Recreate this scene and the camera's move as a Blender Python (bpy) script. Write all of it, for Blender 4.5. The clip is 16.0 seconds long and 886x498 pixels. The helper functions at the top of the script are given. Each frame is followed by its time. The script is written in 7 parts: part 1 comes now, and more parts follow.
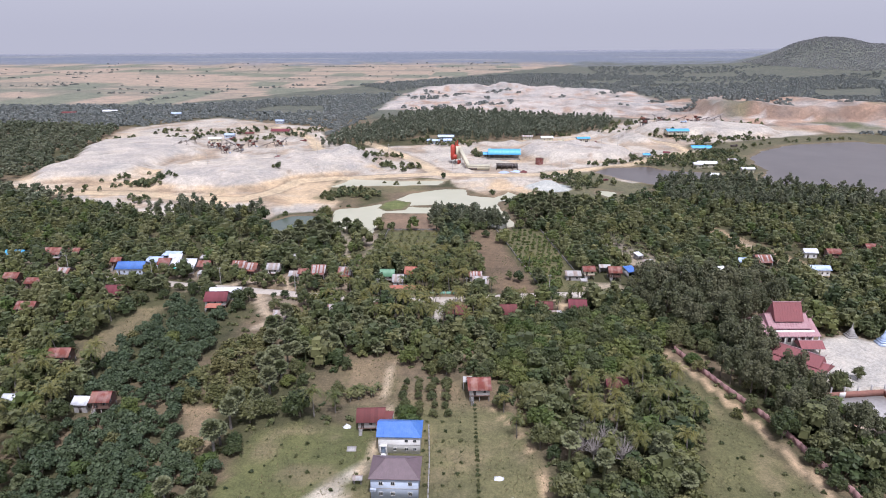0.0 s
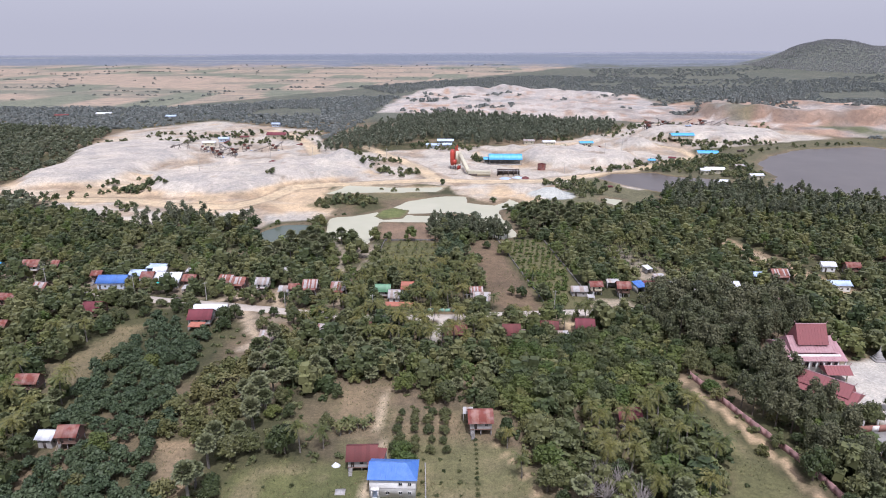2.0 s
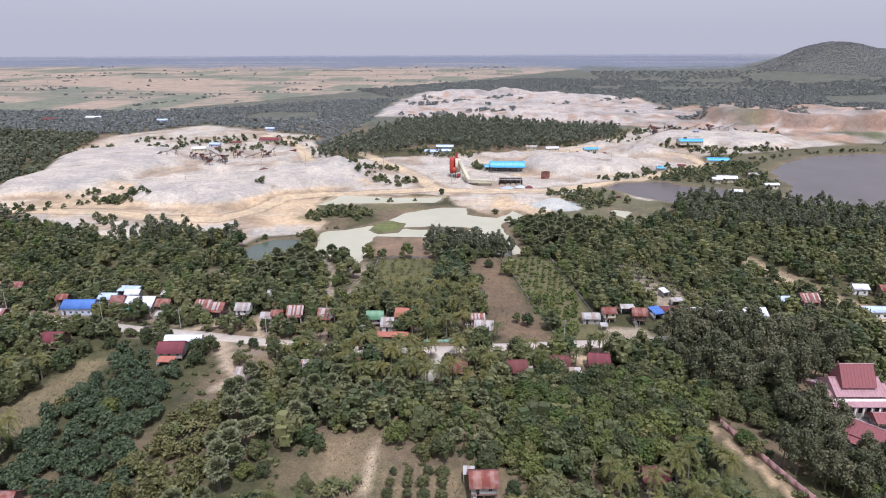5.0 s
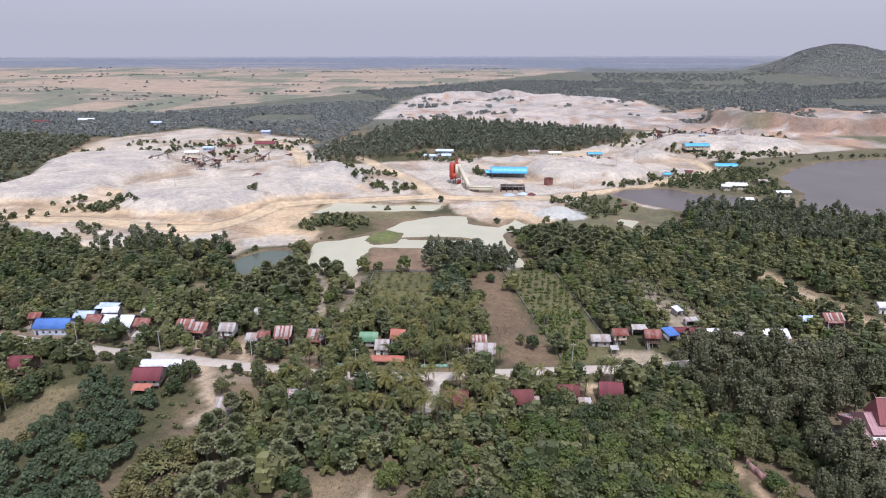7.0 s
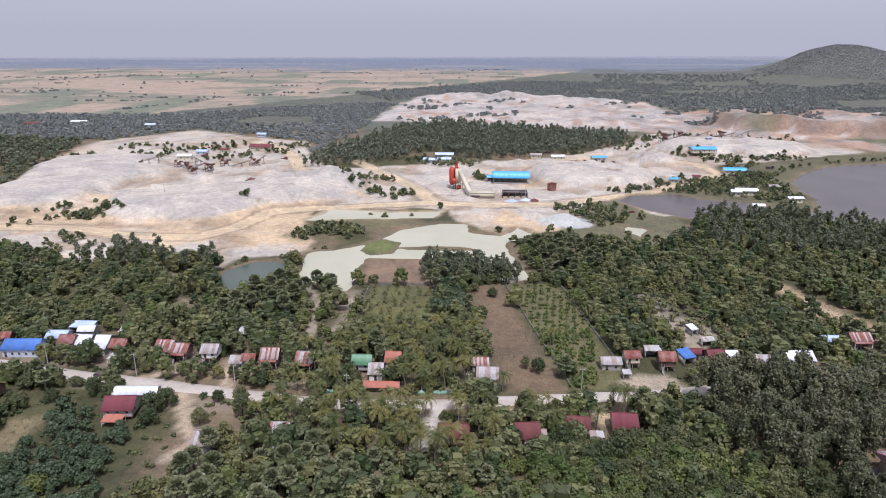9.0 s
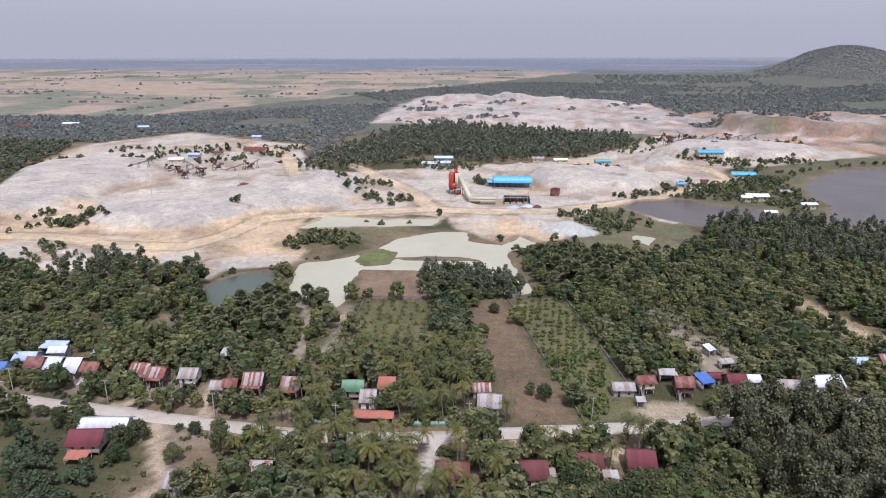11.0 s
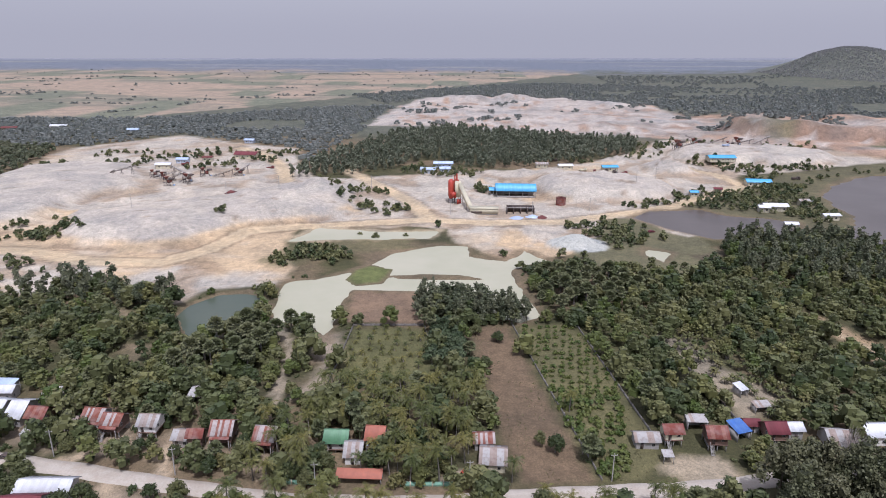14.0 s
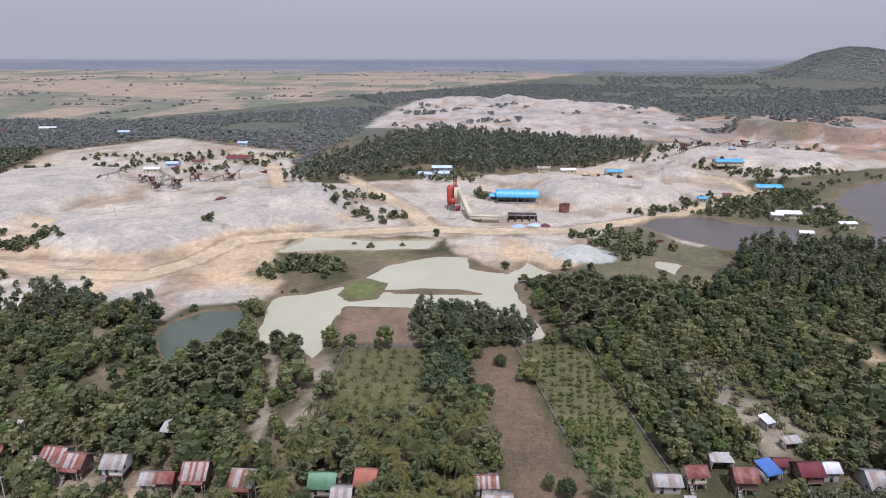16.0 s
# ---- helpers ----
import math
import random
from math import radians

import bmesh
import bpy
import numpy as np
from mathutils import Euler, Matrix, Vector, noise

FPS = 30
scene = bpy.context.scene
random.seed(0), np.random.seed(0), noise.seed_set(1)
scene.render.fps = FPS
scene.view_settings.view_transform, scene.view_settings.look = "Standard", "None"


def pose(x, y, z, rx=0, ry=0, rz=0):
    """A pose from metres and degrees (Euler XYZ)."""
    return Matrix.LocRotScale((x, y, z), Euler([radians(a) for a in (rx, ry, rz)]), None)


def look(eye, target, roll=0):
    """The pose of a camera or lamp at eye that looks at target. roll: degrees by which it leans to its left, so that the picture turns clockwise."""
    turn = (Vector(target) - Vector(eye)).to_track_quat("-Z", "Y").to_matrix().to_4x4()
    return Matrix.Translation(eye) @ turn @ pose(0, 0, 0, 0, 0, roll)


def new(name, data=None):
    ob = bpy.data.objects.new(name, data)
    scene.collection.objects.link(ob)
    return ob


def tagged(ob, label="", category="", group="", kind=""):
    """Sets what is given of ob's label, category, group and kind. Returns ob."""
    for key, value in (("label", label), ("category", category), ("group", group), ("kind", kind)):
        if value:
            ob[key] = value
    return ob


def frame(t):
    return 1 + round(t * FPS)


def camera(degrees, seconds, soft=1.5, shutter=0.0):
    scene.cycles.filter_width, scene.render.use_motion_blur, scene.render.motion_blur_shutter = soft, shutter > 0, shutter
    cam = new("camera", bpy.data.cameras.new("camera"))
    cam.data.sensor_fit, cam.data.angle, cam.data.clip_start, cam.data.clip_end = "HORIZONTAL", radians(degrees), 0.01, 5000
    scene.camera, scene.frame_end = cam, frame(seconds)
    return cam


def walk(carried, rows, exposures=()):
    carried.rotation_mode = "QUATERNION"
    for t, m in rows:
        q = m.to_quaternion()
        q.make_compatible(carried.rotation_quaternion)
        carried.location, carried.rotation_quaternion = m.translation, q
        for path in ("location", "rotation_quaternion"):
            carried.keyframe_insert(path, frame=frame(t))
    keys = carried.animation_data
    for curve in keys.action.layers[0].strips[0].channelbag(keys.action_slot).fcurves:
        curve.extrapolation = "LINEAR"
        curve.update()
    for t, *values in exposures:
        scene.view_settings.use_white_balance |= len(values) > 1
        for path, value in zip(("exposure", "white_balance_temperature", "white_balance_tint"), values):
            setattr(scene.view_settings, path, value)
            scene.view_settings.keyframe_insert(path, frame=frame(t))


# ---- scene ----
cam = camera(68.6, 16.0, soft=1.0)
PATH = [
    (0, (0.627, 7.594, 110.585), (0.569, 9.49, 109.951), 0.1),
    (1.5, (0.472, 20.62, 110.488), (0.415, 22.517, 109.858), 0.2),
    (3.5, (0.436, 38.506, 110.454), (0.379, 40.404, 109.827), 0.2),
    (7, (-0.016, 70.745, 110.687), (-0.072, 72.645, 110.066), 0.4),
    (9, (-0.042, 88.996, 110.364), (-0.099, 90.896, 109.745), 0.4),
    (12.5, (-0.016, 121.363, 109.323), (-0.073, 123.265, 108.707), 0.4),
    (14.5, (-0.045, 140.325, 109.263), (-0.103, 142.227, 108.647), 0.5),
    (16, (-0.398, 154.669, 109.048), (-0.453, 156.572, 108.433), 0.5),
]
walk(cam, [(t, look(eye, target, roll)) for t, eye, target, roll in PATH],
     exposures=[(0, 0.02, 5650, 18), (4, 0.01, 5650, 18), (9, -0.09, 5650, 18), (16, -0.26, 5650, 18)])

# ---- sky and sun: high hazy midday ----
SUN_EL, SUN_AZ = radians(64), radians(165)      # azimuth clockwise from +y
world = bpy.data.worlds.new("sky")
scene.world = world
world.use_nodes = True
wn, wl = world.node_tree.nodes, world.node_tree.links
wn.clear()
sky = wn.new("ShaderNodeTexSky")
sky.sky_type = "NISHITA"
sky.sun_disc = False
sky.sun_elevation, sky.sun_rotation = SUN_EL, SUN_AZ
sky.dust_density, sky.air_density, sky.ozone_density = 6.0, 1.2, 1.0
bg_sky, bg_haze = wn.new("ShaderNodeBackground"), wn.new("ShaderNodeBackground")
bg_sky.inputs["Strength"].default_value = 0.06
bg_haze.inputs["Color"].default_value = (0.52, 0.505, 0.525, 1)
bg_haze.inputs["Strength"].default_value = 0.97
both, w_out = wn.new("ShaderNodeAddShader"), wn.new("ShaderNodeOutputWorld")
wl.new(sky.outputs[0], bg_sky.inputs["Color"])
wl.new(bg_sky.outputs[0], both.inputs[0])
wl.new(bg_haze.outputs[0], both.inputs[1])
wl.new(both.outputs[0], w_out.inputs["Surface"])
sun = new("sun", bpy.data.lights.new("sun", "SUN"))
sun.data.energy, sun.data.angle, sun.data.color = 3.7, radians(0.6), (1.0, 0.96, 0.91)
sun_from = Vector((math.sin(SUN_AZ) * math.cos(SUN_EL), math.cos(SUN_AZ) * math.cos(SUN_EL), math.sin(SUN_EL)))
sun.matrix_world = look(sun_from * 500, (0, 0, 0))


# ---- materials ----
def node_mat(name):
    m = bpy.data.materials.new(name)
    m.use_nodes = True
    nt = m.node_tree
    return m, nt.nodes, nt.links, nt.nodes["Principled BSDF"]


def mixed(n, l, fac, a, b, blend="MIX"):
    """Colour mix; fac, a and b are sockets or values."""
    x = n.new("ShaderNodeMix")
    x.data_type, x.blend_type = "RGBA", blend
    for socket, v in ((x.inputs[0], fac), (x.inputs[6], a), (x.inputs[7], b)):
        if hasattr(v, "is_output"):
            l.new(v, socket)
        else:
            socket.default_value = v if isinstance(v, (int, float)) else (*v, 1)
    return x.outputs[2]


def noise_tex(n, l, scale, detail=4.0, rough=0.6, co=None):
    x = n.new("ShaderNodeTexNoise")
    x.inputs["Scale"].default_value, x.inputs["Detail"].default_value, x.inputs["Roughness"].default_value = scale, detail, rough
    if co:
        l.new(co, x.inputs["Vector"])
    return x.outputs["Fac"]


def ramp(n, l, fac, lo, hi, a=0.0, b=1.0):
    x = n.new("ShaderNodeMapRange")
    l.new(fac, x.inputs[0])
    for i, v in enumerate((lo, hi, a, b)):
        x.inputs[i + 1].default_value = v
    return x.outputs[0]


def surface(name, colour, colour2=None, rough=0.8, metal=0.0, scale=1.5, fine=12.0, bump=0.25, vary=0.25, world_space=True, depth=0.05):
    """A weathered surface: two tones at a large scale, grain at a fine one, and a shift from object to object."""
    m, n, l, p = node_mat(name)
    co = n.new("ShaderNodeNewGeometry").outputs["Position"] if world_space else n.new("ShaderNodeTexCoord").outputs["Object"]
    big, small = noise_tex(n, l, scale, 5, 0.6, co), noise_tex(n, l, fine, 3, 0.6, co)
    colour2 = colour2 or [c * 0.6 for c in colour]
    c = mixed(n, l, ramp(n, l, big, 0.35, 0.65), colour, colour2)
    c = mixed(n, l, ramp(n, l, small, 0.3, 0.7, 0, 0.35), c, [v * 0.55 for v in colour])
    h = n.new("ShaderNodeHueSaturation")
    l.new(c, h.inputs["Color"])
    rnd = n.new("ShaderNodeObjectInfo").outputs["Random"]
    l.new(ramp(n, l, rnd, 0, 1, 1 - vary, 1 + vary), h.inputs["Value"])
    l.new(h.outputs[0], p.inputs["Base Color"])
    p.inputs["Roughness"].default_value, p.inputs["Metallic"].default_value = rough, metal
    b = n.new("ShaderNodeBump")
    b.inputs["Strength"].default_value, b.inputs["Distance"].default_value = bump, depth
    l.new(small, b.inputs["Height"])
    l.new(b.outputs[0], p.inputs["Normal"])
    return m


def leaf_mat(name, a, b, rough=0.6, by_attr=False, spread=0.32):
    """Foliage: tone from plant to plant, and from leaf tuft to leaf tuft."""
    m, n, l, p = node_mat(name)
    geo = n.new("ShaderNodeNewGeometry")
    if by_attr:
        at = n.new("ShaderNodeAttribute")
        at.attribute_name = "tint"
        rnd = at.outputs["Fac"]
    else:
        rnd = n.new("ShaderNodeObjectInfo").outputs["Random"]
    c = mixed(n, l, rnd, a, b)
    v = n.new("ShaderNodeHueSaturation")
    l.new(c, v.inputs["Color"])
    l.new(ramp(n, l, geo.outputs["Random Per Island"], 0, 1, 1 - spread * 0.9, 1 + spread), v.inputs["Value"])
    l.new(v.outputs[0], p.inputs["Base Color"])
    p.inputs["Roughness"].default_value = rough
    p.inputs["Specular IOR Level"].default_value = 0.3
    return m


def striped_roof(name, a, b, share, metal=0.3, rough=0.5):
    """Corrugated sheets, some newer than others, with rust running down them."""
    m, n, l, p = node_mat(name)
    co = n.new("ShaderNodeNewGeometry").outputs["Position"]
    rnd = n.new("ShaderNodeObjectInfo").outputs["Random"]
    c = mixed(n, l, ramp(n, l, rnd, share - 0.05, share + 0.05), a, b)
    stain = noise_tex(n, l, 1.1, 6, 0.7, co)
    c = mixed(n, l, ramp(n, l, stain, 0.48, 0.72, 0, 0.55), c, (0.13, 0.055, 0.035))
    fade = noise_tex(n, l, 0.5, 3, 0.5, co)
    c = mixed(n, l, ramp(n, l, fade, 0.4, 0.75, 0, 0.3), c, (0.5, 0.45, 0.42))
    l.new(c, p.inputs["Base Color"])
    p.inputs["Metallic"].default_value, p.inputs["Roughness"].default_value = metal * 0.3, 0.85
    p.inputs["Specular IOR Level"].default_value = 0.2
    return m


def ground_mat():
    """Earth: the ground's painted tone, far haze included, with clods, dry tufts and pale scuffs at several scales."""
    m, n, l, p = node_mat("earth")
    at = n.new("ShaderNodeAttribute")
    at.attribute_name = "tone"
    co = n.new("ShaderNodeNewGeometry").outputs["Position"]
    n1, n2, n3, n4 = (noise_tex(n, l, k, d, 0.7, co) for k, d in ((0.04, 8), (0.3, 7), (1.3, 6), (5.0, 3)))
    c = at.outputs["Color"]
    for fac, lo, hi in ((n1, (0.78, 0.80, 0.82), (1.2, 1.17, 1.12)), (n2, (0.82, 0.83, 0.82), (1.16, 1.15, 1.13)), (n3, (0.78, 0.80, 0.78), (1.2, 1.18, 1.16)), (n4, (0.8, 0.82, 0.8), (1.17, 1.16, 1.14))):
        c = mixed(n, l, 1.0, c, mixed(n, l, ramp(n, l, fac, 0.36, 0.64), lo, hi), "MULTIPLY")
    l.new(c, p.inputs["Base Color"])
    p.inputs["Roughness"].default_value = 0.95
    p.inputs["Specular IOR Level"].default_value = 0.15
    b = n.new("ShaderNodeBump")
    b.inputs["Strength"].default_value, b.inputs["Distance"].default_value = 0.5, 0.6
    l.new(n2, b.inputs["Height"])
    l.new(b.outputs[0], p.inputs["Normal"])
    return m


def water_mat(name, colour, colour2, rough):
    m, n, l, p = node_mat(name)
    co = n.new("ShaderNodeNewGeometry").outputs["Position"]
    c = mixed(n, l, ramp(n, l, noise_tex(n, l, 0.03, 4, 0.6, co), 0.35, 0.65), colour, colour2)
    l.new(c, p.inputs["Base Color"])
    p.inputs["Roughness"].default_value = rough
    p.inputs["IOR"].default_value = 1.33
    b = n.new("ShaderNodeBump")
    b.inputs["Strength"].default_value, b.inputs["Distance"].default_value = 0.12, 0.05
    l.new(noise_tex(n, l, 1.5, 3, 0.5, co), b.inputs["Height"])
    l.new(b.outputs[0], p.inputs["Normal"])
    return m


M_GROUND = ground_mat()
M_ROAD = surface("dusty_concrete", (0.48, 0.43, 0.365), (0.40, 0.34, 0.275), 0.9, scale=0.25, fine=2.0, vary=0.0)
M_POND = water_mat("silty_water", (0.37, 0.36, 0.255), (0.42, 0.40, 0.295), 0.45)
M_TEAL = water_mat("teal_water", (0.070, 0.088, 0.062), (0.085, 0.10, 0.072), 0.25)
M_LAKE = water_mat("lake_water", (0.085, 0.068, 0.055), (0.11, 0.09, 0.075), 0.3)
M_BARK = surface("bark", (0.16, 0.13, 0.10), (0.10, 0.08, 0.06), 0.9, scale=2)
M_PALM_BARK = surface("palm_bark", (0.22, 0.20, 0.17), (0.15, 0.13, 0.11), 0.9, scale=2)
M_LEAF = leaf_mat("broad_leaves", (0.034, 0.048, 0.016), (0.096, 0.098, 0.038))
M_LEAF_BRIGHT = leaf_mat("bright_leaves", (0.050, 0.074, 0.017), (0.104, 0.114, 0.030))
M_LEAF_DARK = leaf_mat("dark_leaves", (0.044, 0.064, 0.030), (0.062, 0.082, 0.038))
M_LEAF_OLIVE = leaf_mat("olive_leaves", (0.088, 0.093, 0.032), (0.128, 0.118, 0.045))
M_LEAF_EUC = leaf_mat("grey_leaves", (0.072, 0.080, 0.038), (0.108, 0.106, 0.056))
M_LEAF_COCO = leaf_mat("coconut_leaves", (0.060, 0.074, 0.020), (0.138, 0.126, 0.034), 0.55)
M_LEAF_FAN = leaf_mat("fan_leaves", (0.095, 0.108, 0.050), (0.150, 0.155, 0.080), 0.5)
M_LEAF_BANANA = leaf_mat("banana_leaves", (0.070, 0.085, 0.027), (0.135, 0.122, 0.047), 0.5)
M_WOOD_NEAR = leaf_mat("wood_leaves", (0.040, 0.057, 0.021), (0.130, 0.130, 0.053), by_attr=True)
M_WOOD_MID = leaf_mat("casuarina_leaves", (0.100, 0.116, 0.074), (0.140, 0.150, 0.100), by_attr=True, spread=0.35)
# far foliage: air haze mixed into the leaf colour, greyer, bluer and paler
M_WOOD_FAR_HAZED = leaf_mat("hazed_far_wood_leaves", (0.142, 0.156, 0.142), (0.180, 0.188, 0.168), by_attr=True, spread=0.15)
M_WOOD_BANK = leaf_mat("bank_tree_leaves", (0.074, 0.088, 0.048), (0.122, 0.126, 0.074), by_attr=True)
# hill foliage: the same haze put into the colour, more strongly
M_WOOD_HILL_HAZED = leaf_mat("hazed_hill_wood_leaves", (0.195, 0.197, 0.192), (0.228, 0.226, 0.216), by_attr=True, spread=0.15)
M_TWIG = surface("dry_twigs", (0.36, 0.32, 0.29), (0.26, 0.23, 0.21), 0.9)
M_LEAF_OLIVE_TINT = leaf_mat("dry_grass", (0.09, 0.10, 0.04), (0.20, 0.165, 0.085), by_attr=True)
M_WOOD_LIGHT = leaf_mat("light_wood_leaves", (0.062, 0.090, 0.022), (0.140, 0.135, 0.050), by_attr=True)
M_WOOD_FAN = leaf_mat("fan_palm_wood_leaves", (0.095, 0.108, 0.050), (0.145, 0.15, 0.075), by_attr=True)
M_LEAF_CROP = leaf_mat("crop_leaves", (0.065, 0.095, 0.022), (0.110, 0.122, 0.034))


# ---- plan: outlines on the ground in metres ----
P_POND = [(-84, 420), (-70, 424), (-53, 436), (-36, 466), (-14, 481), (4, 480), (4, 463), (23, 455), (34, 474), (46, 458), (35, 450),
          (25, 442), (27, 425), (33, 385), (24, 378), (8, 386), (-8, 404), (-23, 411), (-50, 411), (-52, 396), (-51, 358), (-60, 372), (-76, 374)]
P_ISLET = [(-54, 437), (-46, 446), (-33, 441), (-37, 420), (-50, 416), (-56, 424)]
P_ISLET2 = [(-35, 431), (-20, 434), (0, 433), (10, 428), (-10, 427), (-30, 427)]
P_STRIP = [(-97, 484), (-50, 489), (-19, 494), (-14, 508), (-50, 505), (-86, 512)]
P_TEAL = [(-117, 380), (-116, 389), (-108, 403), (-92, 405), (-84, 393), (-90, 376), (-94, 358), (-102, 350), (-110, 366)]
P_LAKE1 = [(110, 546), (126, 565), (163, 571), (174, 556), (200, 548), (214, 541), (205, 520), (186, 505), (146, 503), (126, 523)]
P_LAKE2 = [(222, 498), (246, 536), (258, 560), (262, 590), (270, 620), (296, 656), (332, 690), (420, 720), (520, 640), (480, 480), (330, 440), (250, 470)]
P_SMALL = [(97, 470), (101, 482), (113, 473), (105, 458)]
PONDS = [("pond", P_POND, -0.6, M_POND, "milky pale green quarry pond with muddy banks"),
         ("settling_pond", P_STRIP, -0.5, M_POND, "shallow cream-coloured silt pond on the sand flat"),
         ("teal_pond", P_TEAL, -0.7, M_TEAL, "dark teal pond between sand bank and trees"),
         ("lake", P_LAKE1, -0.6, M_LAKE, "dark brown still lake beside the quarry"),
         ("far_lake", P_LAKE2, -0.65, M_LAKE, "wide dark brown lake with muddy shore"),
         ("small_pond", P_SMALL, -0.5, M_POND, "small green pond on the grassy spoil")]
P_SAND = [(-350, 480), (-289, 452), (-240, 415), (-188, 394), (-172, 418), (-121, 390), (-114, 406), (-86, 415), (-84, 438), (-100, 484), (-97, 516), (-50, 512),
          (-10, 512), (-4, 484), (10, 470), (26, 452), (58, 466), (80, 500), (88, 540), (106, 545), (132, 503), (142, 508), (128, 530), (108, 556),
          (150, 588), (215, 640), (235, 690), (275, 705), (352, 742), (420, 775), (400, 830), (230, 900), (170, 800), (120, 745), (60, 705),
          (-10, 690), (-85, 660), (-120, 650), (-150, 715), (-170, 800), (-240, 830), (-330, 890), (-400, 780), (-385, 700), (-370, 635), (-342, 570), (-345, 510)]
P_QUARRY = [(-130, 990), (-110, 1260), (-60, 1380), (20, 1450), (180, 1400), (300, 1230), (330, 1120), (480, 1110), (620, 1040), (900, 980), (900, 760),
            (440, 780), (400, 830), (300, 870), (230, 915), (120, 930), (-30, 1000)]
P_BROWN = [(3, 372), (19, 374), (36, 277), (15, 276), (8, 329)]
P_GREENF = [(22, 374), (45, 378), (54, 332), (56, 289), (50, 279), (38, 279), (29, 318)]
P_ORCH = [(-42, 369), (-14, 371), (-8, 330), (-22, 324), (-42, 324)]
P_CLEARR = [(141, 390), (152, 391), (162, 363), (172, 331), (185, 299), (171, 299), (160, 322), (146, 354)]
P_GRASSL = [(-62, 136), (-60, 170), (-46, 174), (-27, 172), (-22, 185), (-20, 215), (-38, 214), (-37, 190), (-32, 176), (-22, 170), (-22, 120), (-70, 118)]
P_ORCHF = [(-21, 200), (0, 199), (3, 185), (16, 180), (26, 140), (28, 118), (-22, 118), (-22, 176)]
P_GRASSR = [(74, 214), (85, 176), (93, 145), (97, 118), (62, 118), (63, 150), (75, 180)]
P_BARE = [(-86, 180), (-75, 183), (-68, 168), (-71, 158), (-78, 160)]
P_CLEARL = [(-142, 222), (-134, 256), (-122, 258), (-122, 236), (-126, 209), (-132, 193)]
P_YARD = [(122, 226), (134, 234), (149, 240), (172, 222), (150, 186), (133, 186), (121, 206)]
P_COURT = [(112, 193), (140, 200), (136, 174), (112, 172)]
P_VILL1 = [(-230, 302), (-140, 290), (-60, 279), (-46, 277), (-46, 286), (-120, 300), (-170, 306), (-230, 318)]
P_VILL2 = [(-110, 266), (-60, 260), (-52, 268), (-88, 271), (-130, 279)]
P_DRIVE = [(6, 274), (12, 282), (4, 284), (-4, 279), (-2, 276), (5, 278), (10, 271)]
P_DRIVE2 = [(52, 284), (60, 292), (72, 292), (76, 282), (70, 276), (64, 276)]
P_YARDS = [(-30, 146), (-22, 150), (-23, 160), (-30, 150), (-42, 138), (-34, 126), (-24, 132)]
P_PALE = [(-60, 362), (-46, 366), (-44, 340), (-42, 318), (-53, 316), (-50, 338)]
P_BARELEFT = [(-126, 354), (-114, 350), (-112, 333), (-122, 336)]
P_BARELEFT2 = [(-146, 386), (-131, 380), (-132, 364), (-140, 370)]
P_BANANA = [(74, 371), (87, 366), (104, 318), (86, 308)]
P_SPOIL = [(60, 470), (80, 500), (88, 540), (106, 545), (140, 505), (140, 455), (110, 440), (60, 440)]
P_CLIFF = [(330, 905), (430, 880), (560, 862), (700, 850), (950, 900), (950, 1010), (420, 1050), (320, 970)]
P_MUD = [(-50, 410), (-20, 410), (-10, 400), (-12, 374), (-46, 374), (-50, 390)]
P_ISLAND = [(108, 560), (150, 590), (225, 645), (245, 690), (300, 715), (420, 770), (560, 760), (560, 430), (330, 420), (215, 470), (150, 505)]
P_DARKSOIL = [(120, 470), (150, 480), (160, 440), (130, 430)]
PATHS = [([(-22, 213), (-24, 203), (-23, 190), (-21, 176), (-23, 163), (-26, 150)], 0.5, (0.40, 0.32, 0.23)),
         ([(10, 183), (16, 175), (21, 160), (23, 143), (25, 120)], 0.35, (0.42, 0.31, 0.20)),
         ([(75, 222), (83, 198), (89, 174), (94, 148), (97, 125)], 0.9, (0.40, 0.295, 0.195)),
         ([(144, 389), (155, 357), (166, 321), (176, 298)], 1.5, (0.38, 0.30, 0.21)),
         ([(-90, 272), (-82, 256), (-76, 246), (-80, 238)], 2.0, (0.36, 0.285, 0.21)),
         ([(-75, 374), (-62, 350), (-60, 330), (-58, 312), (-60, 300)], 1.5, (0.30, 0.25, 0.19)),
         ([(-6, 268), (-8, 258), (-10, 248)], 1.8, (0.42, 0.38, 0.34)),
         ([(16, 266), (15, 258)], 2.0, (0.42, 0.32, 0.21)),
         ([(40, 270), (44, 262)], 2.5, (0.42, 0.32, 0.21)),
         ([(-100, 300), (-95, 288), (-108, 280)], 1.6, (0.36, 0.285, 0.21)),
         ([(-82, 296), (-80, 284), (-76, 274)], 1.3, (0.36, 0.285, 0.21))]
HAUL = [([(-330, 455), (-232, 457), (-195, 443), (-153, 442), (-136, 467), (-127, 500), (-103, 510), (-56, 523), (-20, 532), (11, 528),
          (62, 532), (104, 553), (143, 576), (221, 648), (219, 690), (182, 736)], 5.0),
        ([(-100, 690), (-80, 655), (-37, 580), (-20, 532)], 4.0),
        ([(-140, 640), (-160, 700), (-190, 760), (-230, 800)], 5.0)]
ROAD = [(-420, 330), (-300, 312), (-226, 300), (-164, 289.5), (-135, 283), (-98, 277), (-75, 273), (-55, 270), (-38, 268), (-8, 269), (14, 272),
        (47, 275.5), (70, 279), (100, 286), (128, 293), (176, 296), (260, 300), (420, 310)]


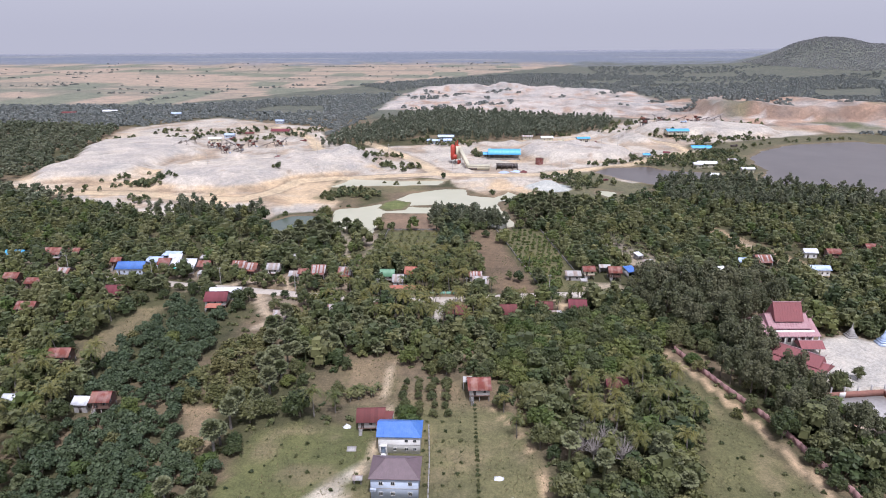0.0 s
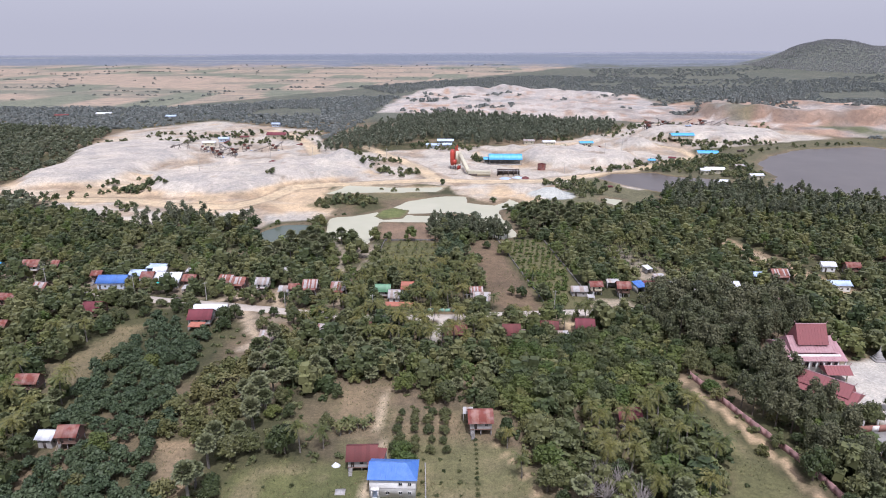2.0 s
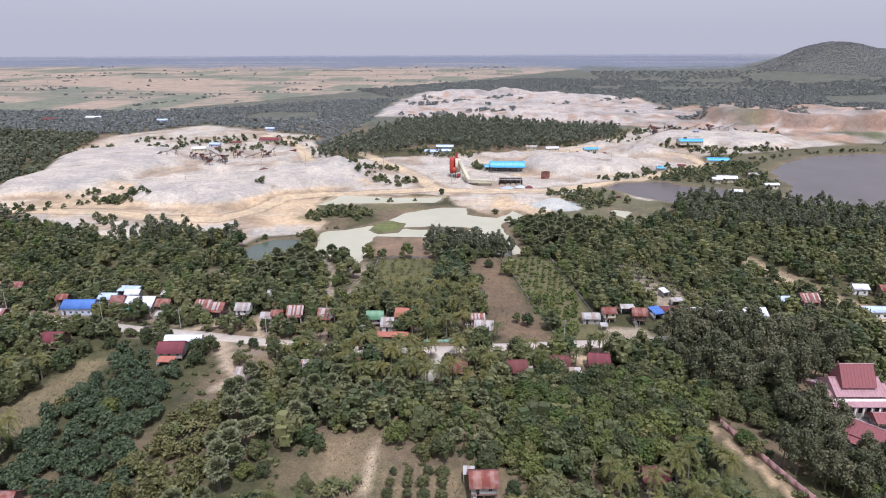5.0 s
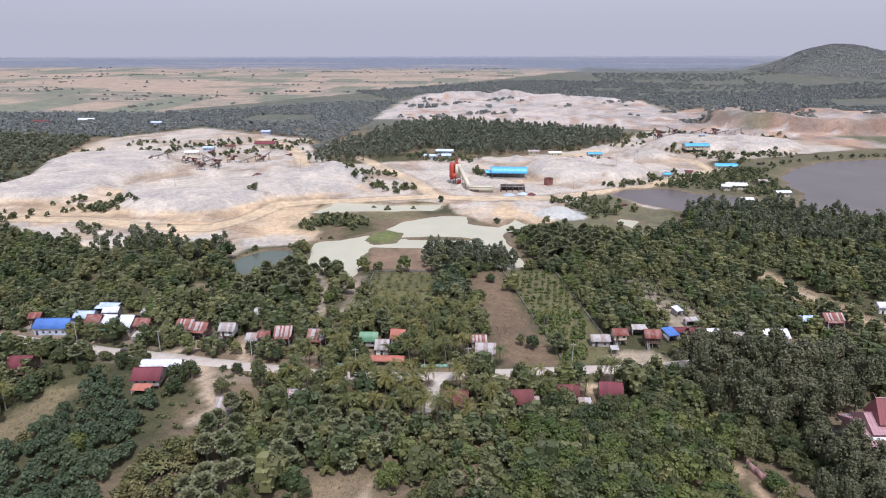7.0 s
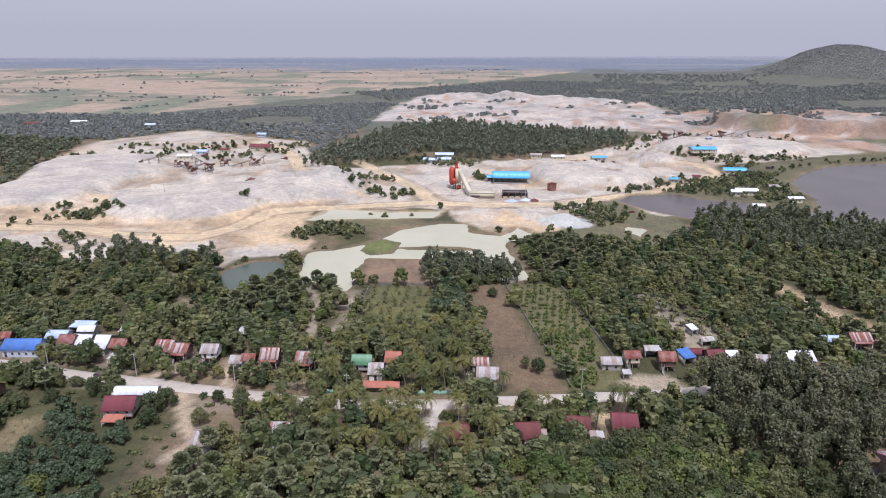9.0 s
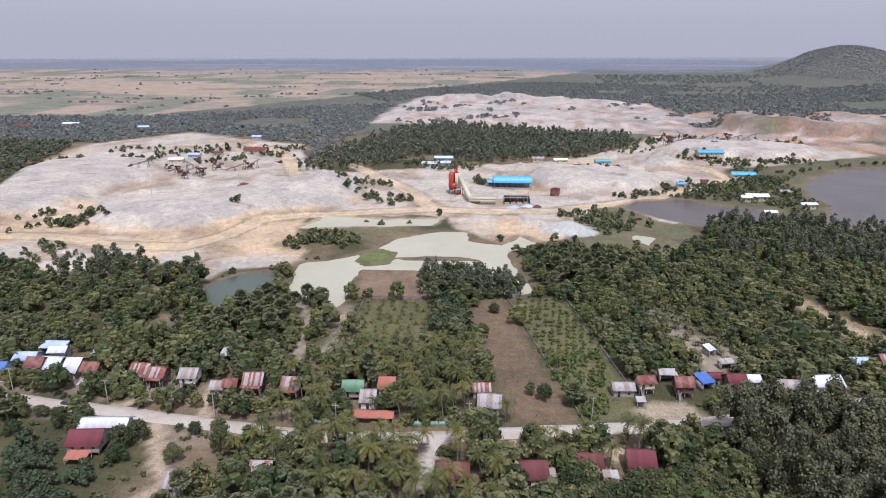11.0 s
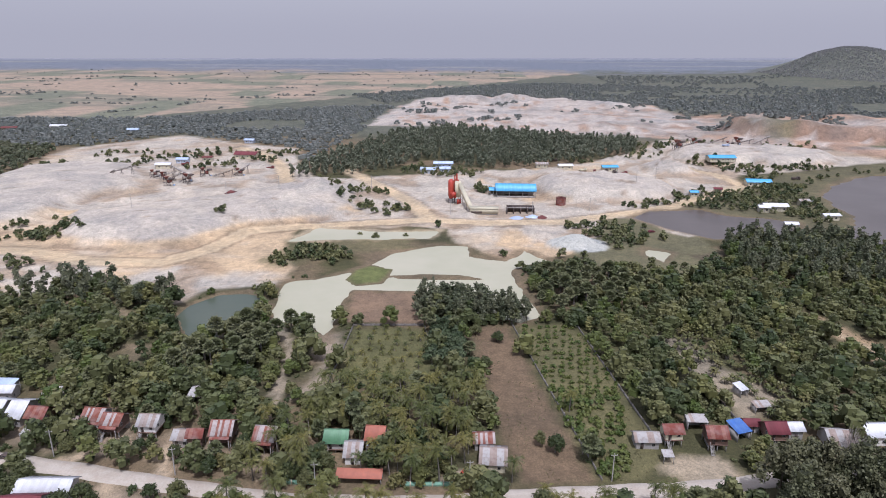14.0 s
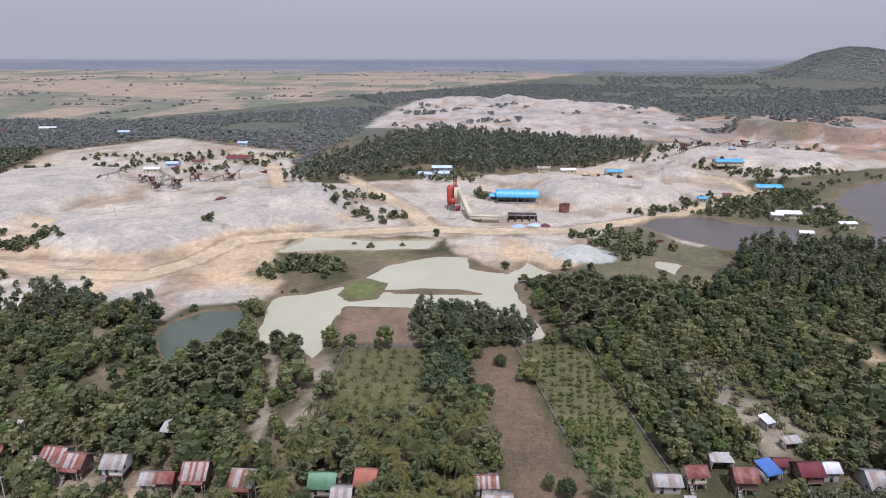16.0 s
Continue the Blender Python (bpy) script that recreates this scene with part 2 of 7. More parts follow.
def inside(poly, x, y):
    """Signed distance to a closed outline, in metres, positive inside."""
    best, odd = np.full(x.shape, 1e9), np.zeros(x.shape, bool)
    for (ax, ay), (bx, by) in zip(poly, poly[1:] + poly[:1]):
        dx, dy = bx - ax, by - ay
        t = np.clip(((x - ax) * dx + (y - ay) * dy) / (dx * dx + dy * dy), 0, 1)
        best = np.minimum(best, np.hypot(x - ax - t * dx, y - ay - t * dy))
        if ay != by:
            odd ^= ((ay > y) != (by > y)) & (x < (bx - ax) * (y - ay) / (by - ay) + ax)
    return np.where(odd, best, -best)


def near(line, x, y):
    """Distance to an open line."""
    best = np.full(x.shape, 1e9)
    for (ax, ay), (bx, by) in zip(line, line[1:]):
        dx, dy = bx - ax, by - ay
        t = np.clip(((x - ax) * dx + (y - ay) * dy) / (dx * dx + dy * dy), 0, 1)
        best = np.minimum(best, np.hypot(x - ax - t * dx, y - ay - t * dy))
    return best


def step(lo, hi, v):
    t = np.clip((v - lo) / (hi - lo), 0, 1)
    return t * t * (3 - 2 * t)


_lat = np.random.RandomState(7).rand(256, 256)


def fuzz(x, y, size, octaves=4):
    """Value noise from -1 to 1 with features of that size."""
    total, amp, norm = 0, 1.0, 0
    for o in range(octaves):
        u, v = x / size * 2 ** o + 37.1 * o, y / size * 2 ** o + 11.7 * o
        i, j = np.floor(u).astype(int), np.floor(v).astype(int)
        a, b = u - i, v - j
        a, b = a * a * (3 - 2 * a), b * b * (3 - 2 * b)
        g = lambda p, q: _lat[p % 256, q % 256]
        total = total + amp * ((g(i, j) * (1 - a) + g(i + 1, j) * a) * (1 - b) + (g(i, j + 1) * (1 - a) + g(i + 1, j + 1) * a) * b)
        norm, amp = norm + amp, amp * 0.5
    return total / norm * 2 - 1


# heaps: centre x, y, half length, half width, turn in degrees, height, sharpness
MOUNDS = [([(-232, 468), (-205, 462), (-174, 457), (-150, 470), (-137, 488), (-115, 504), (-95, 516), (-76, 538), (-70, 560), (-78, 600), (-98, 640), (-125, 640), (-150, 600), (-175, 575),
            (-215, 552), (-250, 518)], 7.5, 0.42, 0.06),
          ([(-262, 500), (-330, 480), (-380, 560), (-380, 680), (-290, 700), (-250, 640), (-262, 560)], 6, 0.45, 0.03),
          ([(60, 590), (90, 586), (130, 584), (162, 608), (166, 640), (140, 668), (90, 680), (60, 668), (48, 640)], 6.5, 0.5, 0.04),
          ([(200, 745), (240, 735), (300, 730), (352, 752), (372, 790), (340, 830), (240, 840), (205, 800)], 7.5, 0.55, 0.05)]
HEAPS = [(-104, 588, 30, 40, 30, 14, 0.5), (185, 715, 26, 30, 10, 12, 0.55), (305, 800, 26, 20, 0, 19, 0.62), (64, 484, 19, 15, 0, 5, 0.5), (-236, 520, 15, 13, 0, 9, 0.6),
         (240, 805, 24, 18, 0, 17, 0.62), (270, 820, 22, 18, 0, 16, 0.62), (30, 500, 30, 12, 5, 2.2, 0.5), (-205, 590, 15, 12, 0, 6, 0.6), (-250, 600, 14, 11, 0, 7, 0.6), (-290, 560, 18, 14, 0, 10, 0.6)]
_cone = np.random.RandomState(21)
CONES = [(_cone.uniform(-330, 60), _cone.uniform(500, 760), _cone.uniform(4, 11), _cone.uniform(1.2, 3.6)) for _ in range(70)]
CONES += [(_cone.uniform(60, 330), _cone.uniform(600, 840), _cone.uniform(5, 12), _cone.uniform(1.5, 4)) for _ in range(40)]
HILLS = [(1170, 2250, 115, 300, 0, 66), (1260, 2270, 260, 360, 0, 28), (1400, 2300, 150, 400, 0, 48)]


def height(x, y):
    z = 0.35 * fuzz(x, y, 40, 3) * step(60, 140, y)
    sand = inside(P_SAND, x, y)
    z = z + step(0, 12, sand) * (0.7 * fuzz(x, y, 14, 4) + 0.8 * fuzz(x, y, 45, 2))
    rough, gully = fuzz(x, y, 26, 4), fuzz(x, y, 9, 3)
    pile = np.zeros(x.shape)
    for poly, top, pitch, top_slope in MOUNDS:
        d = inside(poly, x, y) + 3.5 * rough + 0.8 * gully
        pile = np.maximum(pile, np.minimum(d * pitch, top + (d - top / pitch) * top_slope))
    for cx, cy, a, b, turn, top, pitch in HEAPS:
        c, s = math.cos(radians(turn)), math.sin(radians(turn))
        u, v = ((x - cx) * c + (y - cy) * s) / a, (-(x - cx) * s + (y - cy) * c) / b
        d = (1 - np.sqrt(u * u + v * v)) * min(a, b) + 1.6 * rough + 0.5 * gully
        pile = np.maximum(pile, np.minimum(d * pitch, top))
    for cx, cy, r, top in CONES:
        pile = np.maximum(pile, 0) + np.maximum(0, top * (1 - np.hypot(x - cx, (y - cy) * 1.2) / r))
    z = z + np.maximum(pile, 0) * step(-4, 6, sand + 2)
    z = z + step(0, 12, sand) * (1.0 * np.abs(fuzz(x, y, 30, 4)) - 0.3)
    haul = np.minimum(np.minimum(near(HAUL[0][0], x, y), near(HAUL[1][0], x, y)), near(HAUL[2][0], x, y))
    keep = step(5, 13, haul)
    z = np.where(sand > 0, z * (0.15 + 0.85 * keep), z)
    z = np.maximum(z, -0.35)
    q = inside(P_QUARRY, x, y)
    z = z + step(0, 60, q) * (2 + 9 * np.abs(fuzz(x, y, 90, 5)) + 3.5 * fuzz(x, y, 26, 4))
    rim = np.exp(-((y - 1330 + 0.9 * np.maximum(x - 180, 0) + 0.4 * np.minimum(x + 20, 0)) / 60) ** 2) * step(-150, -60, x) * step(560, 420, x)
    z = z + rim * (8 + 5 * fuzz(x, y, 40, 4))
    cliff = inside(P_CLIFF, x, y) + 10 * fuzz(x, y, 30, 4)
    z = z + np.clip(cliff * 1.3, 0, 15 + 3 * fuzz(x, y, 22, 3)) * step(1100, 960, y)
    for cx, cy, a, b, turn, top in HILLS:
        z = z + top * np.exp(-((x - cx) / a) ** 2 - ((y - cy) / b) ** 2) * (1 + 0.07 * fuzz(x, y, 150, 4))
    # the far plain falls away to the west
    z = z + np.clip((y - 900) / 3450, 0, 1) * (0.0094 * np.clip(x, -4600, 2200) - 4)
    for _, poly, level, _, _ in PONDS:
        d = inside(poly, x, y) + 2.6 * fuzz(x, y, 11, 4)
        if poly is P_POND:
            d = np.minimum(d, -inside(P_ISLET, x, y) + 2 * fuzz(x, y, 9, 3))
            d = np.minimum(d, -inside(P_ISLET2, x, y) + fuzz(x, y, 9, 3))
        z = np.where(d > -6, np.minimum(z, 0.4 + (z - 0.4) * step(-1, -6, d)) - 1.8 * step(-1.5, 3, d), z)
    return z


def lerp(a, b, t):
    return a + (np.asarray(b) - a) * t[..., None]


def tone(x, y, z, steep):
    """The earth's colour, with haze painted in far off; steep faces show bare brown earth."""
    f1, f2, f3 = fuzz(x, y, 60, 4), fuzz(x, y, 15, 4), fuzz(x, y, 6, 3)
    c = lerp(np.zeros(x.shape + (3,)) + (0.070, 0.068, 0.036), (0.165, 0.125, 0.084), step(-0.3, 0.45, f1 + 0.7 * f2))
    # open fields on the plain
    cell_x, cell_y = np.floor(x / 95 + 0.4 * fuzz(x, y, 300, 2)), np.floor(y / 150 + 0.5 * fuzz(x, y, 400, 2) + 0.3 * np.floor(x / 95))
    pick = _lat[cell_x.astype(int) * 7 % 256, cell_y.astype(int) * 13 % 256]
    field = lerp(np.zeros(x.shape + (3,)) + (0.32, 0.25, 0.20), (0.255, 0.215, 0.175), step(0.3, 0.7, pick))
    field = lerp(field, (0.17, 0.175, 0.135), step(0.74, 0.8, pick))
    field = lerp(field, (0.155, 0.16, 0.13), step(0.15, 0.45, fuzz(x * 0.35, y * 1.3, 130, 4)) * 0.8)
    # past 820 m the ground takes the haze-lightened tone of the far woods
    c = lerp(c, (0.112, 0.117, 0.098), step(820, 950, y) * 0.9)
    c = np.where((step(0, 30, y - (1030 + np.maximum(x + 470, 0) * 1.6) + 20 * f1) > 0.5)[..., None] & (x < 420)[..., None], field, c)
    # distance haze painted into the colour: the far plain turns bluish
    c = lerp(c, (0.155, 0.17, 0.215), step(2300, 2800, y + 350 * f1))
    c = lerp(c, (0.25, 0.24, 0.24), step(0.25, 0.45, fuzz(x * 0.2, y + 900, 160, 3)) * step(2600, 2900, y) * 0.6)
    # painted haze again: paler still towards the ground's far edge
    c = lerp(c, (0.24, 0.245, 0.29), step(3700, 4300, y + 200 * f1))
    for poly, col, soft in ((P_BROWN, (0.145, 0.105, 0.072), 2), (P_GREENF, (0.125, 0.115, 0.06), 2), (P_ORCH, (0.115, 0.112, 0.055), 2),
                            (P_CLEARR, (0.27, 0.20, 0.13), 4), (P_GRASSL, (0.108, 0.112, 0.05), 3), (P_ORCHF, (0.13, 0.122, 0.064), 3),
                            (P_GRASSR, (0.12, 0.115, 0.058), 3), (P_BARE, (0.22, 0.165, 0.108), 2), (P_CLEARL, (0.165, 0.135, 0.082), 4),
                            (P_YARD, (0.42, 0.39, 0.36), 1), (P_COURT, (0.46, 0.38, 0.30), 2), (P_VILL1, (0.24, 0.19, 0.145), 5),
                            (P_VILL2, (0.23, 0.185, 0.14), 5), (P_DRIVE, (0.40, 0.33, 0.26), 1), (P_DRIVE2, (0.32, 0.265, 0.20), 2),
                            (P_YARDS, (0.38, 0.34, 0.29), 2), (P_SPOIL, (0.135, 0.125, 0.078), 3), (P_MUD, (0.20, 0.14, 0.10), 3),
                            (P_PALE, (0.30, 0.25, 0.20), 3), (P_BARELEFT, (0.25, 0.19, 0.135), 4), (P_BARELEFT2, (0.27, 0.21, 0.15), 4), (P_BANANA, (0.26, 0.22, 0.17), 3),
                            (P_ISLAND, (0.115, 0.105, 0.065), 3), (P_DARKSOIL, (0.10, 0.085, 0.06), 3)):
        c = lerp(c, col, step(-soft * 0.5, soft, inside(poly, x, y) + soft * f3 * 1.2))
    for poly in (P_GRASSL, P_ORCHF, P_GRASSR):
        c = lerp(c, (0.185, 0.15, 0.095), step(0, 3, inside(poly, x, y)) * step(0.0, 0.45, fuzz(x + 35, y + 12, 9, 4)) * 0.65)
    brownish = step(0, 6, inside(P_GRASSL, x, y)) * step(0.05, 0.4, fuzz(x + 90, y, 22, 3))
    c = lerp(c, (0.20, 0.145, 0.09), brownish)
    c = lerp(c, (0.20, 0.15, 0.10), step(-1, 2, inside(P_ORCHF, x, y)) * step(178, 190, y) * 0.8)
    c = lerp(c, (0.20, 0.15, 0.10), step(-1, 2, inside(P_GRASSL, x, y)) * step(178, 186, y) * 0.9)
    sand = inside(P_SAND, x, y) + 4 * f2
    foot = np.maximum.reduce([step(5, 1, np.abs(inside(poly, x, y) + 3.5 * fuzz(x, y, 26, 4) - 0.5)) for poly, *_ in MOUNDS])
    front = step(70, 20, np.abs(y - 462 + 0.12 * x))
    ochre = step(-0.2, 0.3, 0.7 * f1 + 0.9 * f2 + 1.3 * front - 0.5) * step(5, 2, z)
    pale = lerp(np.zeros(x.shape + (3,)) + (0.405, 0.36, 0.318), (0.465, 0.352, 0.24), ochre)
    pale = lerp(pale, (0.40, 0.36, 0.33), step(2.5, 5, z) * step(0.6, -0.2, f2))
    pale = lerp(pale, (0.46, 0.42, 0.375), step(0.1, 0.4, fuzz(x + 500, y, 30, 3)) * 0.45)
    pale = lerp(pale, (0.27, 0.195, 0.135), step(0.05, 0.3, fuzz(x, y, 22, 5)) * step(3.5, 1.2, z) * 0.65)
    pale = lerp(pale, (0.25, 0.185, 0.135), foot * step(-0.15, 0.25, fuzz(x, y, 10, 3)) * 0.8)
    pale = lerp(pale, (0.45, 0.40, 0.35), step(0.25, 0.5, fuzz(x * 0.35, y * 1.6, 14, 3)) * 0.3)
    pale = lerp(pale, (0.22, 0.165, 0.12), step(0.42, 0.55, fuzz(x + 40, y + 80, 12, 4)) * 0.7)
    c = lerp(c, pale, step(-2, 2, sand))
    haul = np.minimum(np.minimum(near(HAUL[0][0], x, y), near(HAUL[1][0], x, y)), near(HAUL[2][0], x, y))
    c = lerp(c, (0.20, 0.15, 0.105), step(9, 7.5, haul + 2 * f3) * step(5.2, 6.5, haul + 2 * f3) * 0.6)
    c = lerp(c, (0.50, 0.395, 0.275), step(6.5, 5.0, haul + 1.2 * f3) * 0.9)
    c = lerp(c, (0.42, 0.315, 0.205), step(1.2, 0.5, np.abs(haul - 1.6) + 0.5 * f3) * 0.5)
    heap = np.hypot((x - 64) / 19, (y - 484) / 15)
    c = lerp(c, (0.38, 0.385, 0.375), step(1.0, 0.85, heap + 0.1 * f3))
    q = inside(P_QUARRY, x, y) + 14 * f2
    rocky = lerp(np.zeros(x.shape + (3,)) + (0.40, 0.355, 0.33), (0.33, 0.225, 0.17), step(-0.1, 0.4, f2 + 0.5 * f1 + 0.7 * step(250, 420, x) - 0.2))
    rocky = lerp(rocky, (0.30, 0.29, 0.285), step(0.1, 0.3, fuzz(x + 900, y * 1.5, 60, 4)) * 0.6)
    rocky = lerp(rocky, (0.20, 0.165, 0.145), step(0.05, 0.4, fuzz(x, y, 30, 4)) * (0.5 + 0.4 * step(250, 400, x)))
    rocky = lerp(rocky, (0.20, 0.135, 0.105), step(0.3, 0.8, steep) * 0.75)
    rocky = lerp(rocky, (0.115, 0.12, 0.07), step(0.1, 0.4, fuzz(x + 70, y + 30, 55, 4)) * step(300, 420, x))
    c = lerp(c, rocky, step(-6, 6, q))
    # hill ground in the hazed grey-green of its woods
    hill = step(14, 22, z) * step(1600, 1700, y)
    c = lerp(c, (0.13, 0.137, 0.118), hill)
    for _, poly, level, _, _ in PONDS:
        c = lerp(c, (0.17, 0.13, 0.09) if poly is not P_STRIP else (0.40, 0.33, 0.24), step(-5, -1, inside(poly, x, y) + 3 * f3) * 0.75)
    c = lerp(c, (0.12, 0.135, 0.055), step(0, 3, inside(P_ISLET, x, y)))
    scrub = step(15, 6, near([(-92, 452), (-78, 470), (-58, 478), (-40, 480)], x, y) + 9 * f3)
    c = lerp(c, (0.135, 0.125, 0.07), scrub * 0.7)
    for line, half, col in PATHS:
        c = lerp(c, col, step(half + 0.7, half - 0.3, near(line, x, y) + 0.9 * f3 * half))
    return np.clip(c, 0.01, 0.9)


def axis(lo, hi, fine, dense_lo, dense_hi, grow):
    out, v, s = [], dense_hi, fine
    while v < hi:
        out.append(v)
        s *= grow
        v += s
    out.append(hi)
    mid = list(np.arange(dense_lo, dense_hi, fine))
    left, v, s = [], dense_lo, fine
    while v > lo:
        s *= grow
        v -= s
        left.append(max(v, lo))
    return np.array(left[::-1] + mid + out)


def mesh_from(name, verts, faces, mat, attr=None, smooth=False):
    """A mesh out of arrays: verts n x 3, faces m x k."""
    me = bpy.data.meshes.new(name)
    verts, faces = np.asarray(verts, np.float32), np.asarray(faces, np.int32)
    k = faces.shape[1]
    me.vertices.add(len(verts))
    me.vertices.foreach_set("co", verts.ravel())
    me.loops.add(faces.size)
    me.loops.foreach_set("vertex_index", faces.ravel())
    me.polygons.add(len(faces))
    me.polygons.foreach_set("loop_start", np.arange(0, faces.size, k, dtype=np.int32))
    me.update(calc_edges=True)
    if smooth:
        me.polygons.foreach_set("use_smooth", np.ones(len(faces), bool))
    if attr:
        key, kind, values = attr
        a = me.attributes.new(key, kind, "POINT")
        a.data.foreach_set("color" if kind == "FLOAT_COLOR" else "value", np.asarray(values, np.float32).ravel())
    me.materials.append(mat)
    return me


def grid_faces(nx, ny):
    i = np.arange((nx - 1) * (ny - 1))
    a = i // (nx - 1) * nx + i % (nx - 1)
    return np.stack([a, a + 1, a + nx + 1, a + nx], 1)


gx = axis(-4600, 4600, 2.3, -150, 160, 1.035)
gy = axis(-900, 4350, 2.3, 125, 560, 1.022)
X, Y = np.meshgrid(gx, gy)
Z = height(X, Y)
gz_y, gz_x = np.gradient(Z, gy, gx)
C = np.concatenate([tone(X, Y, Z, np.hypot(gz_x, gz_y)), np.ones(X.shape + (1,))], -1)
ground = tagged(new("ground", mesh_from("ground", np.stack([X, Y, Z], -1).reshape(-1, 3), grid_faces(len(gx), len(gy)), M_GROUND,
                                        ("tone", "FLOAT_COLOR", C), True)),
                "dry grass, bare earth, pale quarry sand, brown fields and a haze-tinted far plain", "ground", kind="structure")


def sheet(name, poly, z, mat, label):
    """A level water surface a little larger than its outline; the banks rise through it."""
    bm = bmesh.new()
    turn = sum(ax * by - bx * ay for (ax, ay), (bx, by) in zip(poly, poly[1:] + poly[:1]))
    ring = []
    for (ax, ay), (bx, by), (cx, cy) in zip(poly[-1:] + poly[:-1], poly, poly[1:] + poly[:1]):
        out = (Vector((by - ay, ax - bx)).normalized() + Vector((cy - by, bx - cx)).normalized()).normalized()
        ring.append(bm.verts.new((bx + math.copysign(3, turn) * out.x, by + math.copysign(3, turn) * out.y, z)))
    if turn < 0:
        ring.reverse()
    bmesh.ops.triangulate(bm, faces=[bm.faces.new(ring)])
    me = bpy.data.meshes.new(name)
    bm.to_mesh(me)
    bm.free()
    me.materials.append(mat)
    return tagged(new(name, me), label, "water", kind="structure")


for name, poly, level, mat, label in PONDS:
    sheet(name, poly, level, mat, label)


def ribbon(name, line, half, lift, mat, label, category="road"):
    """A smooth strip along a line that follows the ground."""
    pts = [Vector(p) for p in line]
    fine = []
    for i in range(len(pts) - 1):
        p0, p1, p2, p3 = pts[max(i - 1, 0)], pts[i], pts[i + 1], pts[min(i + 2, len(pts) - 1)]
        steps = max(2, int((p2 - p1).length / 2.5))
        for k in range(steps):
            t = k / steps
            fine.append(0.5 * ((2 * p1) + (p2 - p0) * t + (2 * p0 - 5 * p1 + 4 * p2 - p3) * t * t + (3 * p1 - p0 - 3 * p2 + p3) * t ** 3))
    fine.append(pts[-1])
    verts = []
    for i, p in enumerate(fine):
        d = (fine[min(i + 1, len(fine) - 1)] - fine[max(i - 1, 0)]).normalized()
        n = Vector((-d.y, d.x))
        for s, dz in ((-1.12, -0.5), (-1, 0), (-0.33, 0.05), (0.33, 0.05), (1, 0), (1.12, -0.5)):
            w = half * s * (1 + 0.08 * math.sin(i * 0.9 + s))
            verts.append((p.x + n.x * w, p.y + n.y * w, dz))
    v = np.array(verts)
    v[:, 2] += np.repeat(height(np.array([p.x for p in fine]), np.array([p.y for p in fine])), 6) + lift
    return tagged(new(name, mesh_from(name, v, grid_faces(6, len(fine)), mat, smooth=False)), label, category, kind="structure")


ribbon("road", ROAD, 2.7, 0.22, M_ROAD, "dusty pale concrete village road with ragged edges")


# ---- buildings ----
M_RUST = striped_roof("rust_red_sheet", (0.20, 0.062, 0.048), (0.27, 0.12, 0.09), 0.7, 0.1, 0.6)
M_STRIPE = striped_roof("rust_and_grey_sheet", (0.24, 0.085, 0.06), (0.40, 0.36, 0.345), 0.55, 0.2, 0.55)
M_GREYSHEET = striped_roof("grey_sheet", (0.40, 0.39, 0.38), (0.31, 0.25, 0.215), 0.6, 0.3, 0.5)
M_WHITESHEET = surface("white_sheet", (0.72, 0.73, 0.76), (0.60, 0.61, 0.63), 0.45, 0.1, scale=0.6, fine=5, vary=0.12)
M_MAROON = surface("maroon_sheet", (0.18, 0.04, 0.05), (0.15, 0.038, 0.045), 0.8, 0.05, scale=0.6, fine=4, vary=0.15)
M_BROWN = surface("brown_red_sheet", (0.155, 0.045, 0.042), (0.135, 0.045, 0.042), 0.85, 0.0, scale=0.6, fine=4, vary=0.15)
M_BLUE = surface("blue_sheet", (0.05, 0.14, 0.44), (0.09, 0.19, 0.44), 0.45, 0.05, scale=0.6, fine=4, vary=0.1)
M_SKYBLUE = surface("sky_blue_sheet", (0.06, 0.33, 0.62), (0.09, 0.38, 0.62), 0.45, 0.05, scale=0.4, fine=4, vary=0.08)
M_PALEBLUE = surface("pale_blue_sheet", (0.40, 0.50, 0.68), (0.48, 0.55, 0.68), 0.5, 0.1, scale=0.6, fine=4, vary=0.1)
M_GREEN = surface("green_sheet", (0.10, 0.23, 0.12), (0.13, 0.26, 0.15), 0.5, 0.05, scale=0.6, fine=4, vary=0.1)
M_ORANGE = surface("orange_tile", (0.40, 0.135, 0.085), (0.32, 0.12, 0.08), 0.7, scale=0.8, fine=6, vary=0.1)
M_PURPLE = surface("purple_brown_tile", (0.165, 0.115, 0.125), (0.13, 0.095, 0.10), 0.6, scale=0.7, fine=5, vary=0.05)
M_TEMPLE = surface("temple_tile", (0.27, 0.095, 0.095), (0.24, 0.09, 0.09), 0.85, scale=0.6, fine=5, vary=0.06)
M_TEMPLE_PALE = surface("faded_temple_tile", (0.42, 0.26, 0.265), (0.36, 0.20, 0.21), 0.85, scale=0.6, fine=5, vary=0.06)
M_WHITE = surface("white_wall", (0.78, 0.76, 0.72), (0.68, 0.66, 0.61), 0.85, scale=0.6, fine=4, vary=0.05)
M_LILAC = surface("pale_blue_wall", (0.52, 0.58, 0.68), (0.47, 0.53, 0.62), 0.85, scale=0.6, fine=4, vary=0.05)
M_WOODWALL = surface("dark_plank_wall", (0.17, 0.10, 0.075), (0.12, 0.075, 0.055), 0.85, scale=0.8, fine=8, vary=0.3)
M_CREAM = surface("cream_wall", (0.60, 0.55, 0.40), (0.52, 0.48, 0.36), 0.8, scale=0.5, fine=4, vary=0.08)
M_CONC = surface("grey_concrete", (0.40, 0.38, 0.36), (0.32, 0.30, 0.28), 0.9, scale=0.8, fine=5, vary=0.1)
